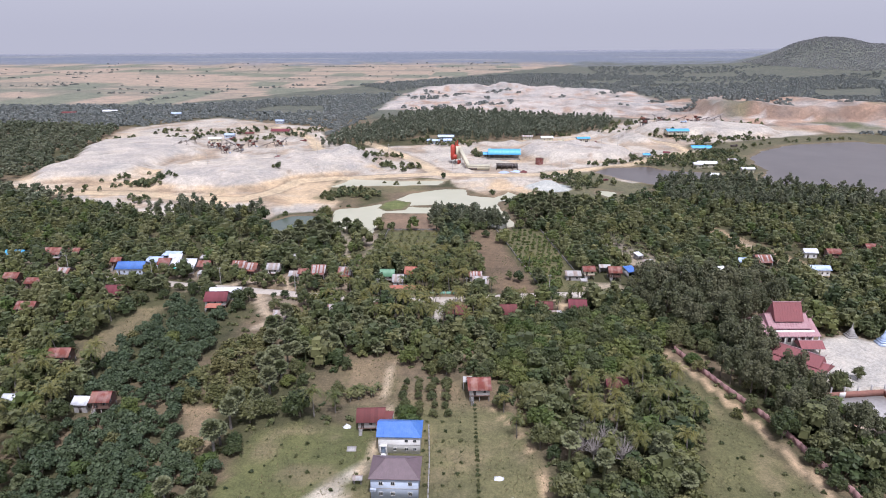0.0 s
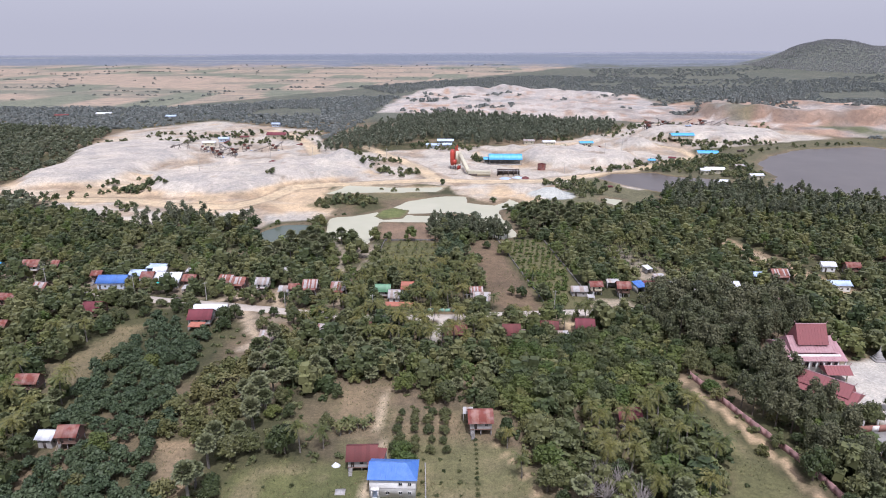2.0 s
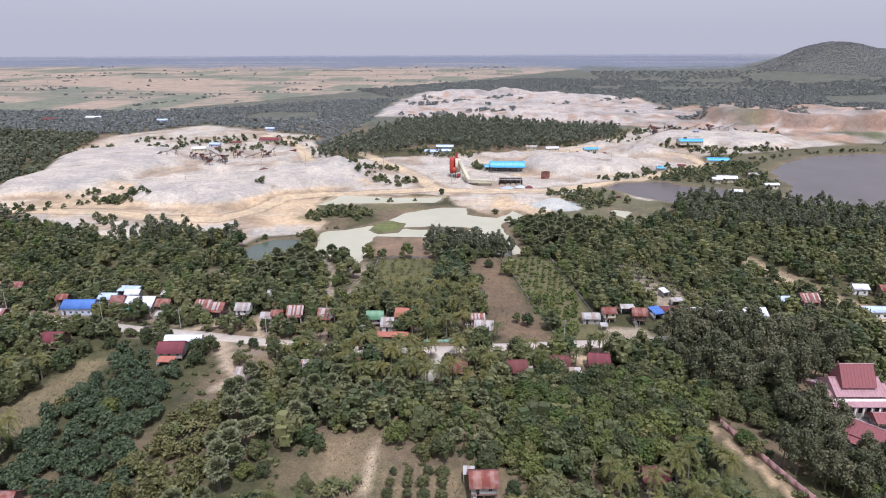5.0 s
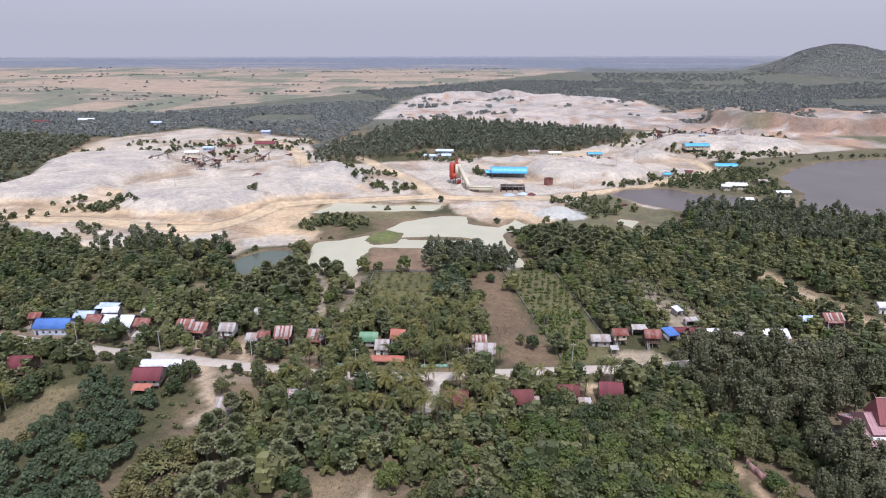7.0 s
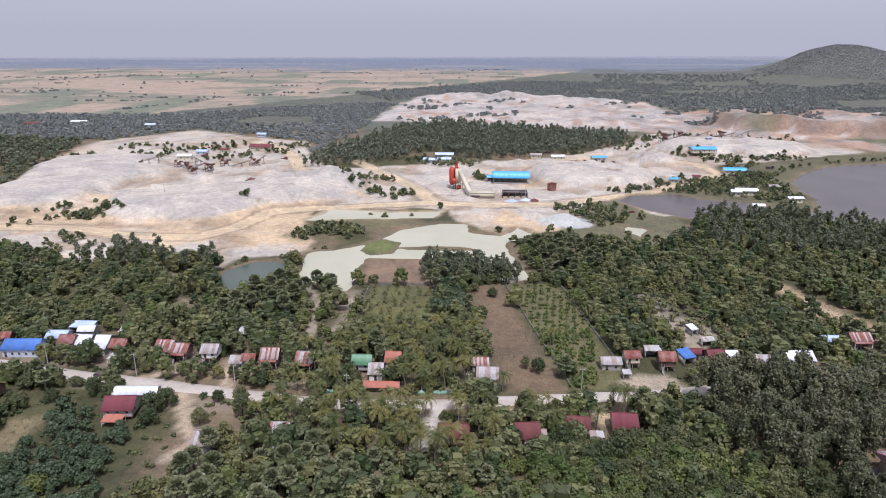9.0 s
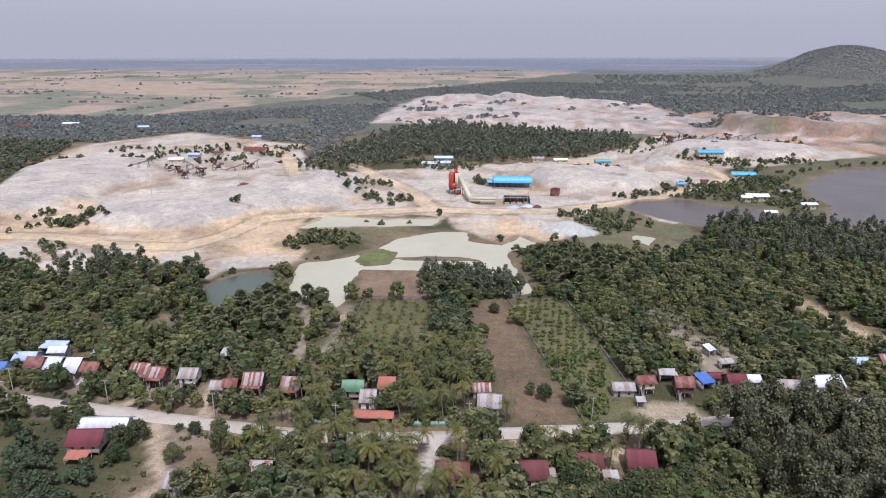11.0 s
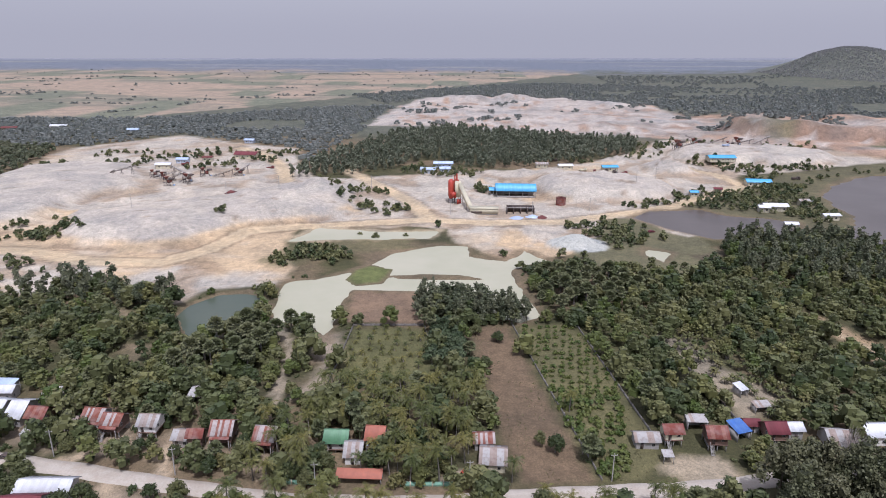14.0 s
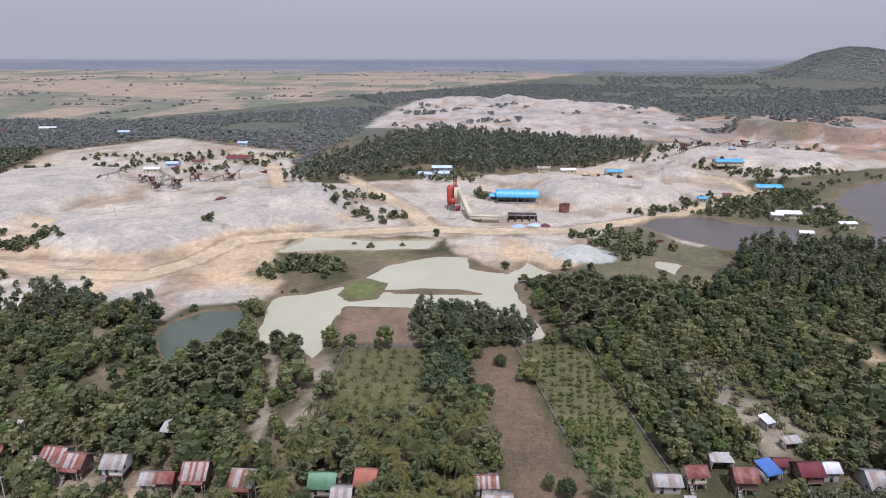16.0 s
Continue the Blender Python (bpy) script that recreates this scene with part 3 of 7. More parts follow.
M_DARKCONC = surface("stained_concrete", (0.21, 0.19, 0.17), (0.14, 0.13, 0.12), 0.9, scale=0.8, fine=5, vary=0.2)
M_BRICK = surface("red_brick", (0.33, 0.16, 0.12), (0.27, 0.13, 0.10), 0.9, scale=0.9, fine=5, vary=0.12)
M_PINK = surface("pink_wall", (0.42, 0.24, 0.22), (0.34, 0.20, 0.19), 0.9, scale=0.5, fine=4, vary=0.12)
M_DARK = surface("dark_steel", (0.085, 0.075, 0.07), (0.13, 0.09, 0.075), 0.7, 0.3, scale=0.8, fine=5, vary=0.3)
M_PANE = surface("dark_pane", (0.02, 0.025, 0.03), (0.03, 0.035, 0.04), 0.15, vary=0.2)
M_REDPAINT = surface("red_painted_steel", (0.48, 0.06, 0.035), (0.38, 0.06, 0.04), 0.5, 0.1, scale=0.5, fine=4, vary=0.1)
M_TARP = surface("green_tarpaulin", (0.03, 0.36, 0.28), (0.05, 0.33, 0.27), 0.6, vary=0.05)
M_GREENFENCE = surface("green_fence_paint", (0.22, 0.45, 0.33), (0.28, 0.46, 0.36), 0.7, vary=0.1)


def quads(v, f, mat, name="mesh"):
    return mesh_from(name, v, f, mat)


def boxes(mat, *items, name="box"):
    """One mesh of boxes, each (x, y, z, length, width, height) from the middle of its base, with an optional turn in degrees."""
    v, f = [], []
    for x, y, z, a, b, h, *turn in items:
        c, s = (math.cos(radians(turn[0])), math.sin(radians(turn[0]))) if turn else (1, 0)
        n = len(v)
        for dz in (0, h):
            for px, py in ((-a / 2, -b / 2), (a / 2, -b / 2), (a / 2, b / 2), (-a / 2, b / 2)):
                v.append((x + px * c - py * s, y + px * s + py * c, z + dz))
        f += [(n + 3, n + 2, n + 1, n), (n + 4, n + 5, n + 6, n + 7)] + [(n + i, n + (i + 1) % 4, n + 4 + (i + 1) % 4, n + 4 + i) for i in range(4)]
    return mesh_from(name, v, f, mat)


def beams(mat, sides, *items, name="beam"):
    """Round bars between two points: (start, end, radius)."""
    v, f = [], []
    for p, q, r in items:
        p, q = Vector(p), Vector(q)
        m = (q - p).to_track_quat("Z", "Y").to_matrix()
        n = len(v)
        for o in (p, q):
            v += [tuple(o + m @ Vector((r * math.cos(2 * math.pi * k / sides), r * math.sin(2 * math.pi * k / sides), 0))) for k in range(sides)]
        f += [(n + k, n + (k + 1) % sides, n + sides + (k + 1) % sides, n + sides + k) for k in range(sides)]
    return mesh_from(name, v, f, mat)


def part(name, me, parent, label="", at=None):
    ob = new(name, me)
    ob.parent = parent
    if at:
        ob.matrix_basis = at
    return tagged(ob, label)


def thing(name, x, y, turn, label, category, group=""):
    z = float(height(np.array([float(x)]), np.array([float(y)]))[0])
    ob = new(name)
    ob.matrix_basis = pose(x, y, z, 0, 0, turn)
    return tagged(ob, label, category, group)


FOOTPRINTS = []
SHEETS = {}


def sheet_mesh(width, length, mat):
    """One corrugated sheet, running down from its upper edge along -y."""
    key = (round(width, 2), round(length, 2), mat.name)
    if key not in SHEETS:
        n, v, f = 6, [], []
        for j in range(2):
            for i in range(n + 1):
                v.append(((i / n - 0.5) * width * 1.03, -length * j, 0.035 if i % 2 else 0.0))
        for j in range(2):
            for i in range(n + 1):
                v.append(((i / n - 0.5) * width * 1.03, -length * j, -0.03))
        m = n + 1
        f = [(i, i + m, i + m + 1, i + 1) for i in range(n)] + [(i + m, i + 3 * m, i + 3 * m + 1, i + m + 1) for i in range(n)]
        SHEETS[key] = mesh_from("roof_sheet", v, f, mat)
    return SHEETS[key]


def slope(parent, x0, x1, y_top, y_low, z_top, z_low, mat, facing, gap=1.0):
    """Sheets laid side by side down one side of a roof."""
    gap = 0.7 if mat is M_STRIPE else gap
    n = max(2, round((x1 - x0) / gap))
    run, fall = abs(y_low - y_top), z_top - z_low
    length, pitch = math.hypot(run, fall), math.degrees(math.atan2(fall, run))
    w = (x1 - x0) / n
    me = sheet_mesh(w, length, mat)
    for i in range(n):
        px = x0 + w * (i + 0.5)
        lift = 0.012 * (i % 2) + prng_h.uniform(0, 0.03)
        rot = (pitch, 0, 0) if facing < 0 else (pitch, 0, 180)
        m = pose(px, y_top, z_top + lift, 0, 0, 0) @ Euler((0, 0, radians(rot[2]))).to_matrix().to_4x4() @ Euler((radians(pitch), 0, 0)).to_matrix().to_4x4()
        ob = new("roof_sheet", me)
        ob.parent = parent
        ob.matrix_basis = m


prng_h = np.random.RandomState(11)


def gable_roof(parent, w, d, eave, rise, mat, over=0.6, trim=None):
    """Ridge along x: cap, gable boards and two sides of sheets."""
    trim = trim or mat
    hw, hd = w / 2 + over, d / 2 + over
    low = eave - rise * over / (d / 2)
    roof = part("roof", boxes(trim, (0, 0, eave + rise - 0.02, 2 * hw, 0.34, 0.09)), parent)
    for s in (-1, 1):
        v = [(s * (hw - 0.02), q * hd, low + dz) for q in (-1, 1) for dz in (-0.2, 0)] + [(s * (hw - 0.02), 0, eave + rise + dz) for dz in (-0.2, 0)]
        v += [(px - s * 0.06, py, pz) for px, py, pz in v]
        part("gable_board", mesh_from("gable_board", v, [(0, 1, 5, 4), (4, 5, 3, 2), (6, 10, 11, 7), (10, 8, 9, 11), (0, 4, 10, 6), (4, 2, 8, 10)], trim), roof)
    slope(roof, -hw, hw, 0, -hd, eave + rise, low, mat, -1)
    slope(roof, -hw, hw, 0, hd, eave + rise, low, mat, 1)
    return roof


def body(parent, w, d, base, eave, rise, mat):
    """Walls with pointed gable ends, hollow below the roof."""
    a, b = w / 2, d / 2
    v = [(-a, -b, base), (a, -b, base), (a, b, base), (-a, b, base), (-a, -b, eave), (a, -b, eave), (a, b, eave), (-a, b, eave),
         (-a, 0, eave + rise - 0.08), (a, 0, eave + rise - 0.08)]
    bm = bmesh.new()
    vs = [bm.verts.new(p) for p in v]
    for f in ((3, 2, 1, 0), (0, 1, 5, 4), (2, 3, 7, 6), (1, 2, 6, 9, 5), (3, 0, 4, 8, 7)):
        bm.faces.new([vs[i] for i in f])
    me = bpy.data.meshes.new("walls")
    bm.to_mesh(me)
    bm.free()
    me.materials.append(mat)
    return part("wall", me, parent)


def window(parent, x, y, z, w, h, frame_mat, side="front"):
    """A framed window set on a wall: frame bars round a dark pane."""
    t = 0.08
    if side == "front":
        fr = boxes(frame_mat, (x, y, z, w, 0.14, t), (x, y, z + h - t, w, 0.14, t), (x - w / 2 + t / 2, y, z + t, t, 0.14, h - 2 * t),
                   (x + w / 2 - t / 2, y, z + t, t, 0.14, h - 2 * t), (x, y, z + t, 0.05, 0.1, h - 2 * t))
        pane = boxes(M_PANE, (x, y, z + t, w - 2 * t, 0.05, h - 2 * t))
    else:
        fr = boxes(frame_mat, (x, y, z, 0.14, w, t), (x, y, z + h - t, 0.14, w, t), (x, y - w / 2 + t / 2, z + t, 0.14, t, h - 2 * t),
                   (x, y + w / 2 - t / 2, z + t, 0.14, t, h - 2 * t), (x, y, z + t, 0.1, 0.05, h - 2 * t))
        pane = boxes(M_PANE, (x, y, z + t, 0.05, w - 2 * t, h - 2 * t))
    ob = part("window", fr, parent)
    part("pane", pane, ob)


def house(x, y, w, d, roof_mat, label, wall=None, turn=0, stilt=1.9, wall_h=2.3, rise=None, porch=None, low_wall=False, group="village houses", name="stilt_house"):
    """A small house with a sheet roof; y is the place of its front eave. On posts if stilt > 0."""
    wall = wall or M_WOODWALL
    w, d = w * 0.97, d * 0.95
    cy = y + d / 2 - 0.2
    ob = thing(name, x, cy, turn, label, "house", group)
    FOOTPRINTS.append((x, cy, w + 1, d + 1, radians(turn)))
    rise = rise or d * 0.28
    eave = stilt + wall_h
    bw, bd = w - 0.9, d - 0.9
    body(ob, bw, bd, stilt if stilt else -0.3, eave, rise, wall)
    gable_roof(ob, bw, bd, eave + 0.05, rise, roof_mat)
    if stilt:
        post = boxes(M_CONC, (0, 0, -0.5, 0.24, 0.24, stilt + 0.5), name="post")
        for px in (-bw / 2 + 0.15, 0, bw / 2 - 0.15):
            for py in (-bd / 2 + 0.15, bd / 2 - 0.15):
                part("post", post, ob, at=pose(px, py, 0))
        part("floor_deck", boxes(M_WOODWALL, (0, -0.1, stilt - 0.18, bw + 0.3, bd + 0.5, 0.15)), ob)
        if low_wall:
            part("lower_wall", boxes(M_CONC, (0.3, bd / 2 - 0.5, -0.3, bw * 0.8, 0.15, stilt + 0.1), (-bw / 2 + 0.7, 0.5, -0.3, 0.15, bd * 0.7, stilt + 0.1)), ob)
        foot = -bd / 2 - 0.25 - 0.24 * 8.5
        stairs = part("stairs", beams(M_CONC, 4, ((-bw / 2 + 0.36, -bd / 2 - 0.1, stilt - 0.15), (-bw / 2 + 0.36, foot, -0.1), 0.06)), ob)
        part("stringer", beams(M_CONC, 4, ((-bw / 2 + 1.14, -bd / 2 - 0.1, stilt - 0.15), (-bw / 2 + 1.14, foot, -0.1), 0.06)), stairs)
        tread = boxes(M_CONC, (0, 0, 0, 0.9, 0.26, 0.06), name="step")
        for i in range(9):
            part("step", tread, stairs, at=pose(-bw / 2 + 0.75, -bd / 2 - 0.25 - 0.24 * i, stilt * (1 - (i + 1) / 9.5)))
        part("stair_rail", beams(M_CONC, 5, ((-bw / 2 + 0.3, -bd / 2 - 0.2, stilt + 0.7), (-bw / 2 + 0.3, -bd / 2 - 2.4, 0.8), 0.04),
                                 ((-bw / 2 + 1.2, -bd / 2 - 0.2, stilt + 0.7), (-bw / 2 + 1.2, -bd / 2 - 2.4, 0.8), 0.04),
                                 ((-bw / 2 + 0.3, -bd / 2 - 2.4, -0.2), (-bw / 2 + 0.3, -bd / 2 - 2.4, 0.8), 0.04), ((-bw / 2 + 1.2, -bd / 2 - 2.4, -0.2), (-bw / 2 + 1.2, -bd / 2 - 2.4, 0.8), 0.04)), ob)
    n = max(1, int(bw // 2.2))
    for i in range(n):
        px = -bw / 2 + (i + 0.5) * bw / n
        if i == 0:
            part("door", boxes(M_DARK, (px, -bd / 2 - 0.02, max(stilt, 0) + 0.02, 0.85, 0.1, 1.95)), ob)
        else:
            window(ob, px, -bd / 2, max(stilt, 0) + 0.85, 0.9, 1.0, M_CONC)
    for s in (-1, 1):
        window(ob, s * bw / 2, -bd * 0.2, max(stilt, 0) + 0.85, 0.9, 1.0, M_CONC, "side")
    if porch:
        reach, pm = porch
        proof = part("porch_roof", boxes(pm, (0, -bd / 2 - 0.5, eave - 0.45, bw, 0.1, 0.08)), ob)
        slope(proof, -bw / 2, bw / 2, -bd / 2 - 0.45, -bd / 2 - 0.45 - reach, eave - 0.4, eave - 0.9, pm, -1)
        for px in (-bw / 2 + 0.2, bw / 2 - 0.2):
            part("porch_post", boxes(M_CONC, (px, -bd / 2 - reach - 0.2, -0.4, 0.15, 0.15, eave - 0.5)), ob)
    return ob


def shed(x, y, w, d, roof_mat, label, eave=3.0, fall=0.5, turn=0, wall=None, name="shed"):
    """A lean-to: one sloping sheet roof on posts, with a back wall."""
    cy = y + d / 2
    ob = thing(name, x, cy, turn, label, "shed", "village sheds")
    FOOTPRINTS.append((x, cy, w, d, radians(turn)))
    roof = part("roof", boxes(M_DARK, (0, d / 2 - 0.15, eave + fall - 0.16, w, 0.1, 0.1)), ob)
    part("beam", boxes(M_DARK, (0, -d / 2 + 0.15, eave - 0.16, w, 0.1, 0.1)), roof)
    slope(roof, -w / 2, w / 2, d / 2, -d / 2, eave + fall, eave, roof_mat, -1)
    post = boxes(M_CONC, (0, 0, -0.4, 0.14, 0.14, eave + 0.3), name="post")
    for px in (-w / 2 + 0.2, w / 2 - 0.2):
        for py in (-d / 2 + 0.2, d / 2 - 0.2):
            part("post", post, ob, at=pose(px, py, 0))
    if wall:
        part("wall", boxes(wall, (0, d / 2 - 0.4, -0.3, w - 0.6, 0.12, eave + 0.3), (-w / 2 + 0.4, 0, -0.3, 0.12, d - 0.9, eave), (w / 2 - 0.4, 0, -0.3, 0.12, d - 0.9, eave)), ob)
    return ob


def hip_house(x, y, w, d, roof_mat, wall, label, eave=6.0, rise=2.2, over=0.5, ridge=0.4, half_hip=False):
    """A two-storey rendered house with rows of windows."""
    cy = y + d / 2
    ob = thing("two_storey_house", x, cy, 0, label, "house", "two-storey houses")
    FOOTPRINTS.append((x, cy, w + 1, d + 1, 0))
    part("wall", boxes(wall, (0, 0, -0.4, w, d, eave + 0.4)), ob)
    part("band", boxes(M_CONC, (0, 0, eave / 2 - 0.06, w + 0.12, d + 0.12, 0.14)), ob)
    a, b, r = w / 2 + over, d / 2 + over, w / 2 * ridge
    lx = -a if half_hip else -r
    v = [(-a, -b, eave), (a, -b, eave), (a, b, eave), (-a, b, eave), (lx, 0, eave + rise), (r, 0, eave + rise),
         (-a, -b, eave - 0.18), (a, -b, eave - 0.18), (a, b, eave - 0.18), (-a, b, eave - 0.18)]
    f = [(0, 1, 5, 4), (1, 2, 5, 5), (2, 3, 4, 5), (3, 0, 4, 4), (6, 7, 1, 0), (7, 8, 2, 1), (8, 9, 3, 2), (9, 6, 0, 3), (9, 8, 7, 6)]
    bm = bmesh.new()
    vs = [bm.verts.new(p) for p in v]
    for q in f:
        bm.faces.new([vs[i] for i in dict.fromkeys(q)])
    me = bpy.data.meshes.new("roof")
    bm.to_mesh(me)
    bm.free()
    me.materials.append(roof_mat)
    roof = part("roof", me, ob)
    caps = [((lx, 0, eave + rise), (r, 0, eave + rise), 0.11)] + [(p, q, 0.09) for p, q in (((a, -b, eave), (r, 0, eave + rise)), ((a, b, eave), (r, 0, eave + rise)))]
    if not half_hip:
        caps += [((-a, -b, eave), (lx, 0, eave + rise), 0.09), ((-a, b, eave), (lx, 0, eave + rise), 0.09)]
    part("ridge_cap", beams(roof_mat, 6, *caps), roof)
    rib = []
    n = int(w / 0.6)
    for i in range(1, n):
        px = -a + 2 * a * i / n
        top = min(1.0, (a - px) / (a - r)) if px > r else (min(1.0, (px + a) / (lx + a)) if px < lx else 1.0)
        rib.append(((px, -b, eave + 0.01), (px, -b + b * top, eave + rise * top + 0.01), 0.03))
    part("roof_rib", beams(roof_mat, 4, *rib), roof)
    return ob


# two rendered houses by the drive
blue_house = hip_house(-16, 159.5, 11.5, 7.5, M_BLUE, M_WHITE, "white two-storey house with a bright blue ribbed roof", eave=5.6, half_hip=True, ridge=0.55)
for px, pz in ((-1.2, 0.95), (2.0, 0.95), (4.3, 0.95), (2.0, 3.6), (4.3, 3.6)):
    window(blue_house, px, -3.75, pz, 1.0, 1.0, M_WHITE)
part("porch", boxes(M_WHITE, (-4.3, -4.3, -0.3, 2.0, 1.1, 0.5), (-5.1, -4.7, 0.2, 0.25, 0.25, 2.7), (-3.5, -4.7, 0.2, 0.25, 0.25, 2.7), (-4.3, -4.3, 2.9, 2.1, 1.3, 0.2)), blue_house)
part("door", boxes(M_PALEBLUE, (-4.3, -3.78, 0.2, 1.3, 0.1, 2.2)), blue_house)
purple_house = hip_house(-15.4, 141.0, 11.8, 8.5, M_PURPLE, M_LILAC, "pale blue two-storey house with a purple-brown hipped roof", eave=6.2, rise=2.6, ridge=0.42)
for px in (-3.4, -0.4, 3.9):
    for pz in (1.0, 4.0):
        window(purple_house, px, -4.25, pz, 1.05, 1.15, M_WHITE)
part("balcony", boxes(M_LILAC, (-5.2, -4.9, 3.0, 1.4, 1.3, 0.15), (-5.2, -5.5, 3.15, 1.4, 0.1, 0.9)), purple_house)

RUSTY = "wooden stilt house with a rust-red sheet roof"
STRIPY = "stilt house under striped rusty and grey roof sheets"
MAROON = "house with a plain maroon sheet roof among palms"
GREYS = "low house with a weathered grey sheet roof"
WHITES = "shop house with a bright white sheet roof beside the road"
for spec in [
        # along the north side of the road
        (-105.5, 294, 6.6, 7.5, M_STRIPE, STRIPY, M_CONC), (-99, 292, 6.2, 7, M_STRIPE, STRIPY), (-88.5, 292, 6.2, 7, M_GREYSHEET, "white stilt house with a pale grey sheet roof", M_WHITE),
        (-73, 287, 4.8, 5, M_RUST, RUSTY), (-66.3, 288.5, 6.6, 8.5, M_STRIPE, STRIPY), (-53.3, 286.5, 6.4, 8, M_STRIPE, STRIPY), (-34, 288, 7, 7.5, M_GREEN, "house with a faded green sheet roof", M_CONC),
        (-23, 288, 5.6, 8, M_ORANGE, "pale two-level house with an orange tiled roof", M_LILAC), (60.5, 295, 6, 5.5, M_RUST, "small yellow-walled house with a rust-red roof", M_CREAM),
        (72.5, 293.5, 6.2, 7, M_RUST, RUSTY), (-122.5, 294.5, 6.2, 7, M_RUST, RUSTY), (-143, 297, 6, 7, M_RUST, RUSTY), (-206, 310, 8.5, 8, M_RUST, "white-walled house with a rust-red roof", M_WHITE),
        (-196, 312, 6, 6, M_RUST, RUSTY), (-168, 300, 5, 5, M_RUST, RUSTY), (91, 298, 6.5, 7, M_MAROON, MAROON), (149, 312, 8, 7, M_STRIPE, STRIPY), (190, 325, 7, 6, M_RUST, RUSTY),
        (215, 334, 8, 6, M_RUST, RUSTY), (222, 322, 6, 6, M_RUST, RUSTY),
        # along the south side
        (-103, 256, 9.6, 9, M_MAROON, MAROON, M_CONC), (-150, 262, 8.5, 9, M_MAROON, MAROON), (-50.5, 245, 5.8, 6.2, M_STRIPE, STRIPY), (-31.5, 250.5, 7, 6, M_MAROON, MAROON, M_WHITE),
        (-1.5, 246.5, 9, 8, M_BROWN, "house with a brown-red sheet roof behind palms"), (19.5, 247, 7.4, 9, M_BROWN, "house with a brown-red sheet roof and white side porch", M_CREAM),
        (34.8, 252.5, 7.2, 7, M_BROWN, "house with a brown-red sheet roof beside the road", M_CREAM), (48.6, 253, 7.6, 9, M_MAROON, MAROON, M_CREAM), (51, 192, 7, 7, M_MAROON, MAROON),
        (-25.5, 169.5, 8.4, 8, M_BROWN, "stilt house with a brown-red roof and pale walls", M_CONC), (6.5, 186.5, 7.4, 8, M_RUST, RUSTY, M_CONC), (-108.5, 175.5, 6, 6.5, M_RUST, RUSTY),
        (-138, 203, 7.5, 6.5, M_RUST, RUSTY), (-176, 243, 8, 7, M_RUST, RUSTY), (-204, 276, 7, 6, M_RUST, RUSTY), (-190, 270, 7, 6, M_RUST, RUSTY), (-184, 283, 6, 6, M_STRIPE, STRIPY)]:
    px, py, w, d, rm, lab = spec[:6]
    house(px, py, w, d, rm, lab, spec[6] if len(spec) > 6 else None, turn=prng_h.uniform(-5, 5), stilt=2.3 if rm not in (M_MAROON, M_BROWN, M_GREEN) else 1.2, low_wall=prng_h.rand() < 0.5,
          porch=(1.0, M_RUST) if rm is M_STRIPE else None)
for px, py, w, d, rm, lab, wm in [
        (-158.5, 294, 13.5, 9.5, M_BLUE, "long house with a saturated blue sheet roof", M_LILAC), (-151, 304, 8, 7, M_PALEBLUE, "house with a pale blue sheet roof", M_LILAC),
        (-138.5, 297, 7.5, 11, M_WHITESHEET, WHITES, M_CONC), (-143, 310, 6.5, 5.5, M_WHITESHEET, WHITES, M_CONC), (-130.5, 296, 5.5, 12, M_WHITESHEET, WHITES, M_CONC),
        (-113, 295, 4.6, 4.6, M_GREYSHEET, GREYS, M_CONC), (-77.5, 288.5, 5.6, 6.5, M_GREYSHEET, GREYS, M_CONC), (-28.5, 283, 5.2, 9, M_GREYSHEET, GREYS, M_WHITE), (7, 291, 6.2, 6.5, M_STRIPE, "low house with striped rusty grey roof sheets", M_CONC),
        (9.5, 281.5, 7.6, 9.5, M_GREYSHEET, "low shop house with a long pale grey sheet roof", M_CREAM), (53, 293.5, 7.5, 6, M_GREYSHEET, GREYS, M_CONC), (86, 303, 5, 4.5, M_MAROON, "low house with a maroon roof by a wall", M_CONC),
        (97, 300, 5, 5.5, M_WHITESHEET, "small house with a white sheet roof by trees", M_CONC), (107, 294, 6.5, 10, M_GREYSHEET, GREYS, M_CONC), (120.5, 298, 10, 8.5, M_WHITESHEET, "house with a wide white sheet roof by trees", M_WHITE),
        (140, 314, 8, 5.5, M_PALEBLUE, GREYS, M_CONC), (181, 330, 7, 6, M_WHITESHEET, "house with a white sheet roof beside the track", M_WHITE), (172, 304, 11, 6, M_PALEBLUE, "low building with a pale grey-blue roof", M_WHITE),
        (-102, 264.5, 14, 7, M_WHITESHEET, "wide white sheet roof behind a maroon house", M_CONC), (-72, 241, 5.4, 9, M_GREYSHEET, GREYS, M_CONC), (-136, 176, 8, 6, M_WHITESHEET, "low house with a white sheet roof among palms", M_CONC),
        (-115, 176, 5, 5.5, M_WHITESHEET, "small white-roofed lean house beside a red one", M_CONC), (-228, 313, 10, 7, M_SKYBLUE, "house with a sky-blue sheet roof", M_LILAC), (-222, 288, 7, 6, M_PALEBLUE, "house with a pale blue sheet roof", M_CONC)]:
    house(px, py, w, d, rm, lab, wm, turn=prng_h.uniform(-4, 4), stilt=0, wall_h=3.2 if rm in (M_BLUE, M_WHITESHEET, M_PALEBLUE) else 2.7, name="low_house", group="low houses", rise=d * 0.22)
shed(-121, 289, 5.2, 4.2, M_GREYSHEET, "open carport with a grey sheet roof", 2.6)
shed(-82, 310, 5, 6, M_GREYSHEET, "small cabin with a grey and white sheet roof", 3.4, 1.2, wall=M_CONC)
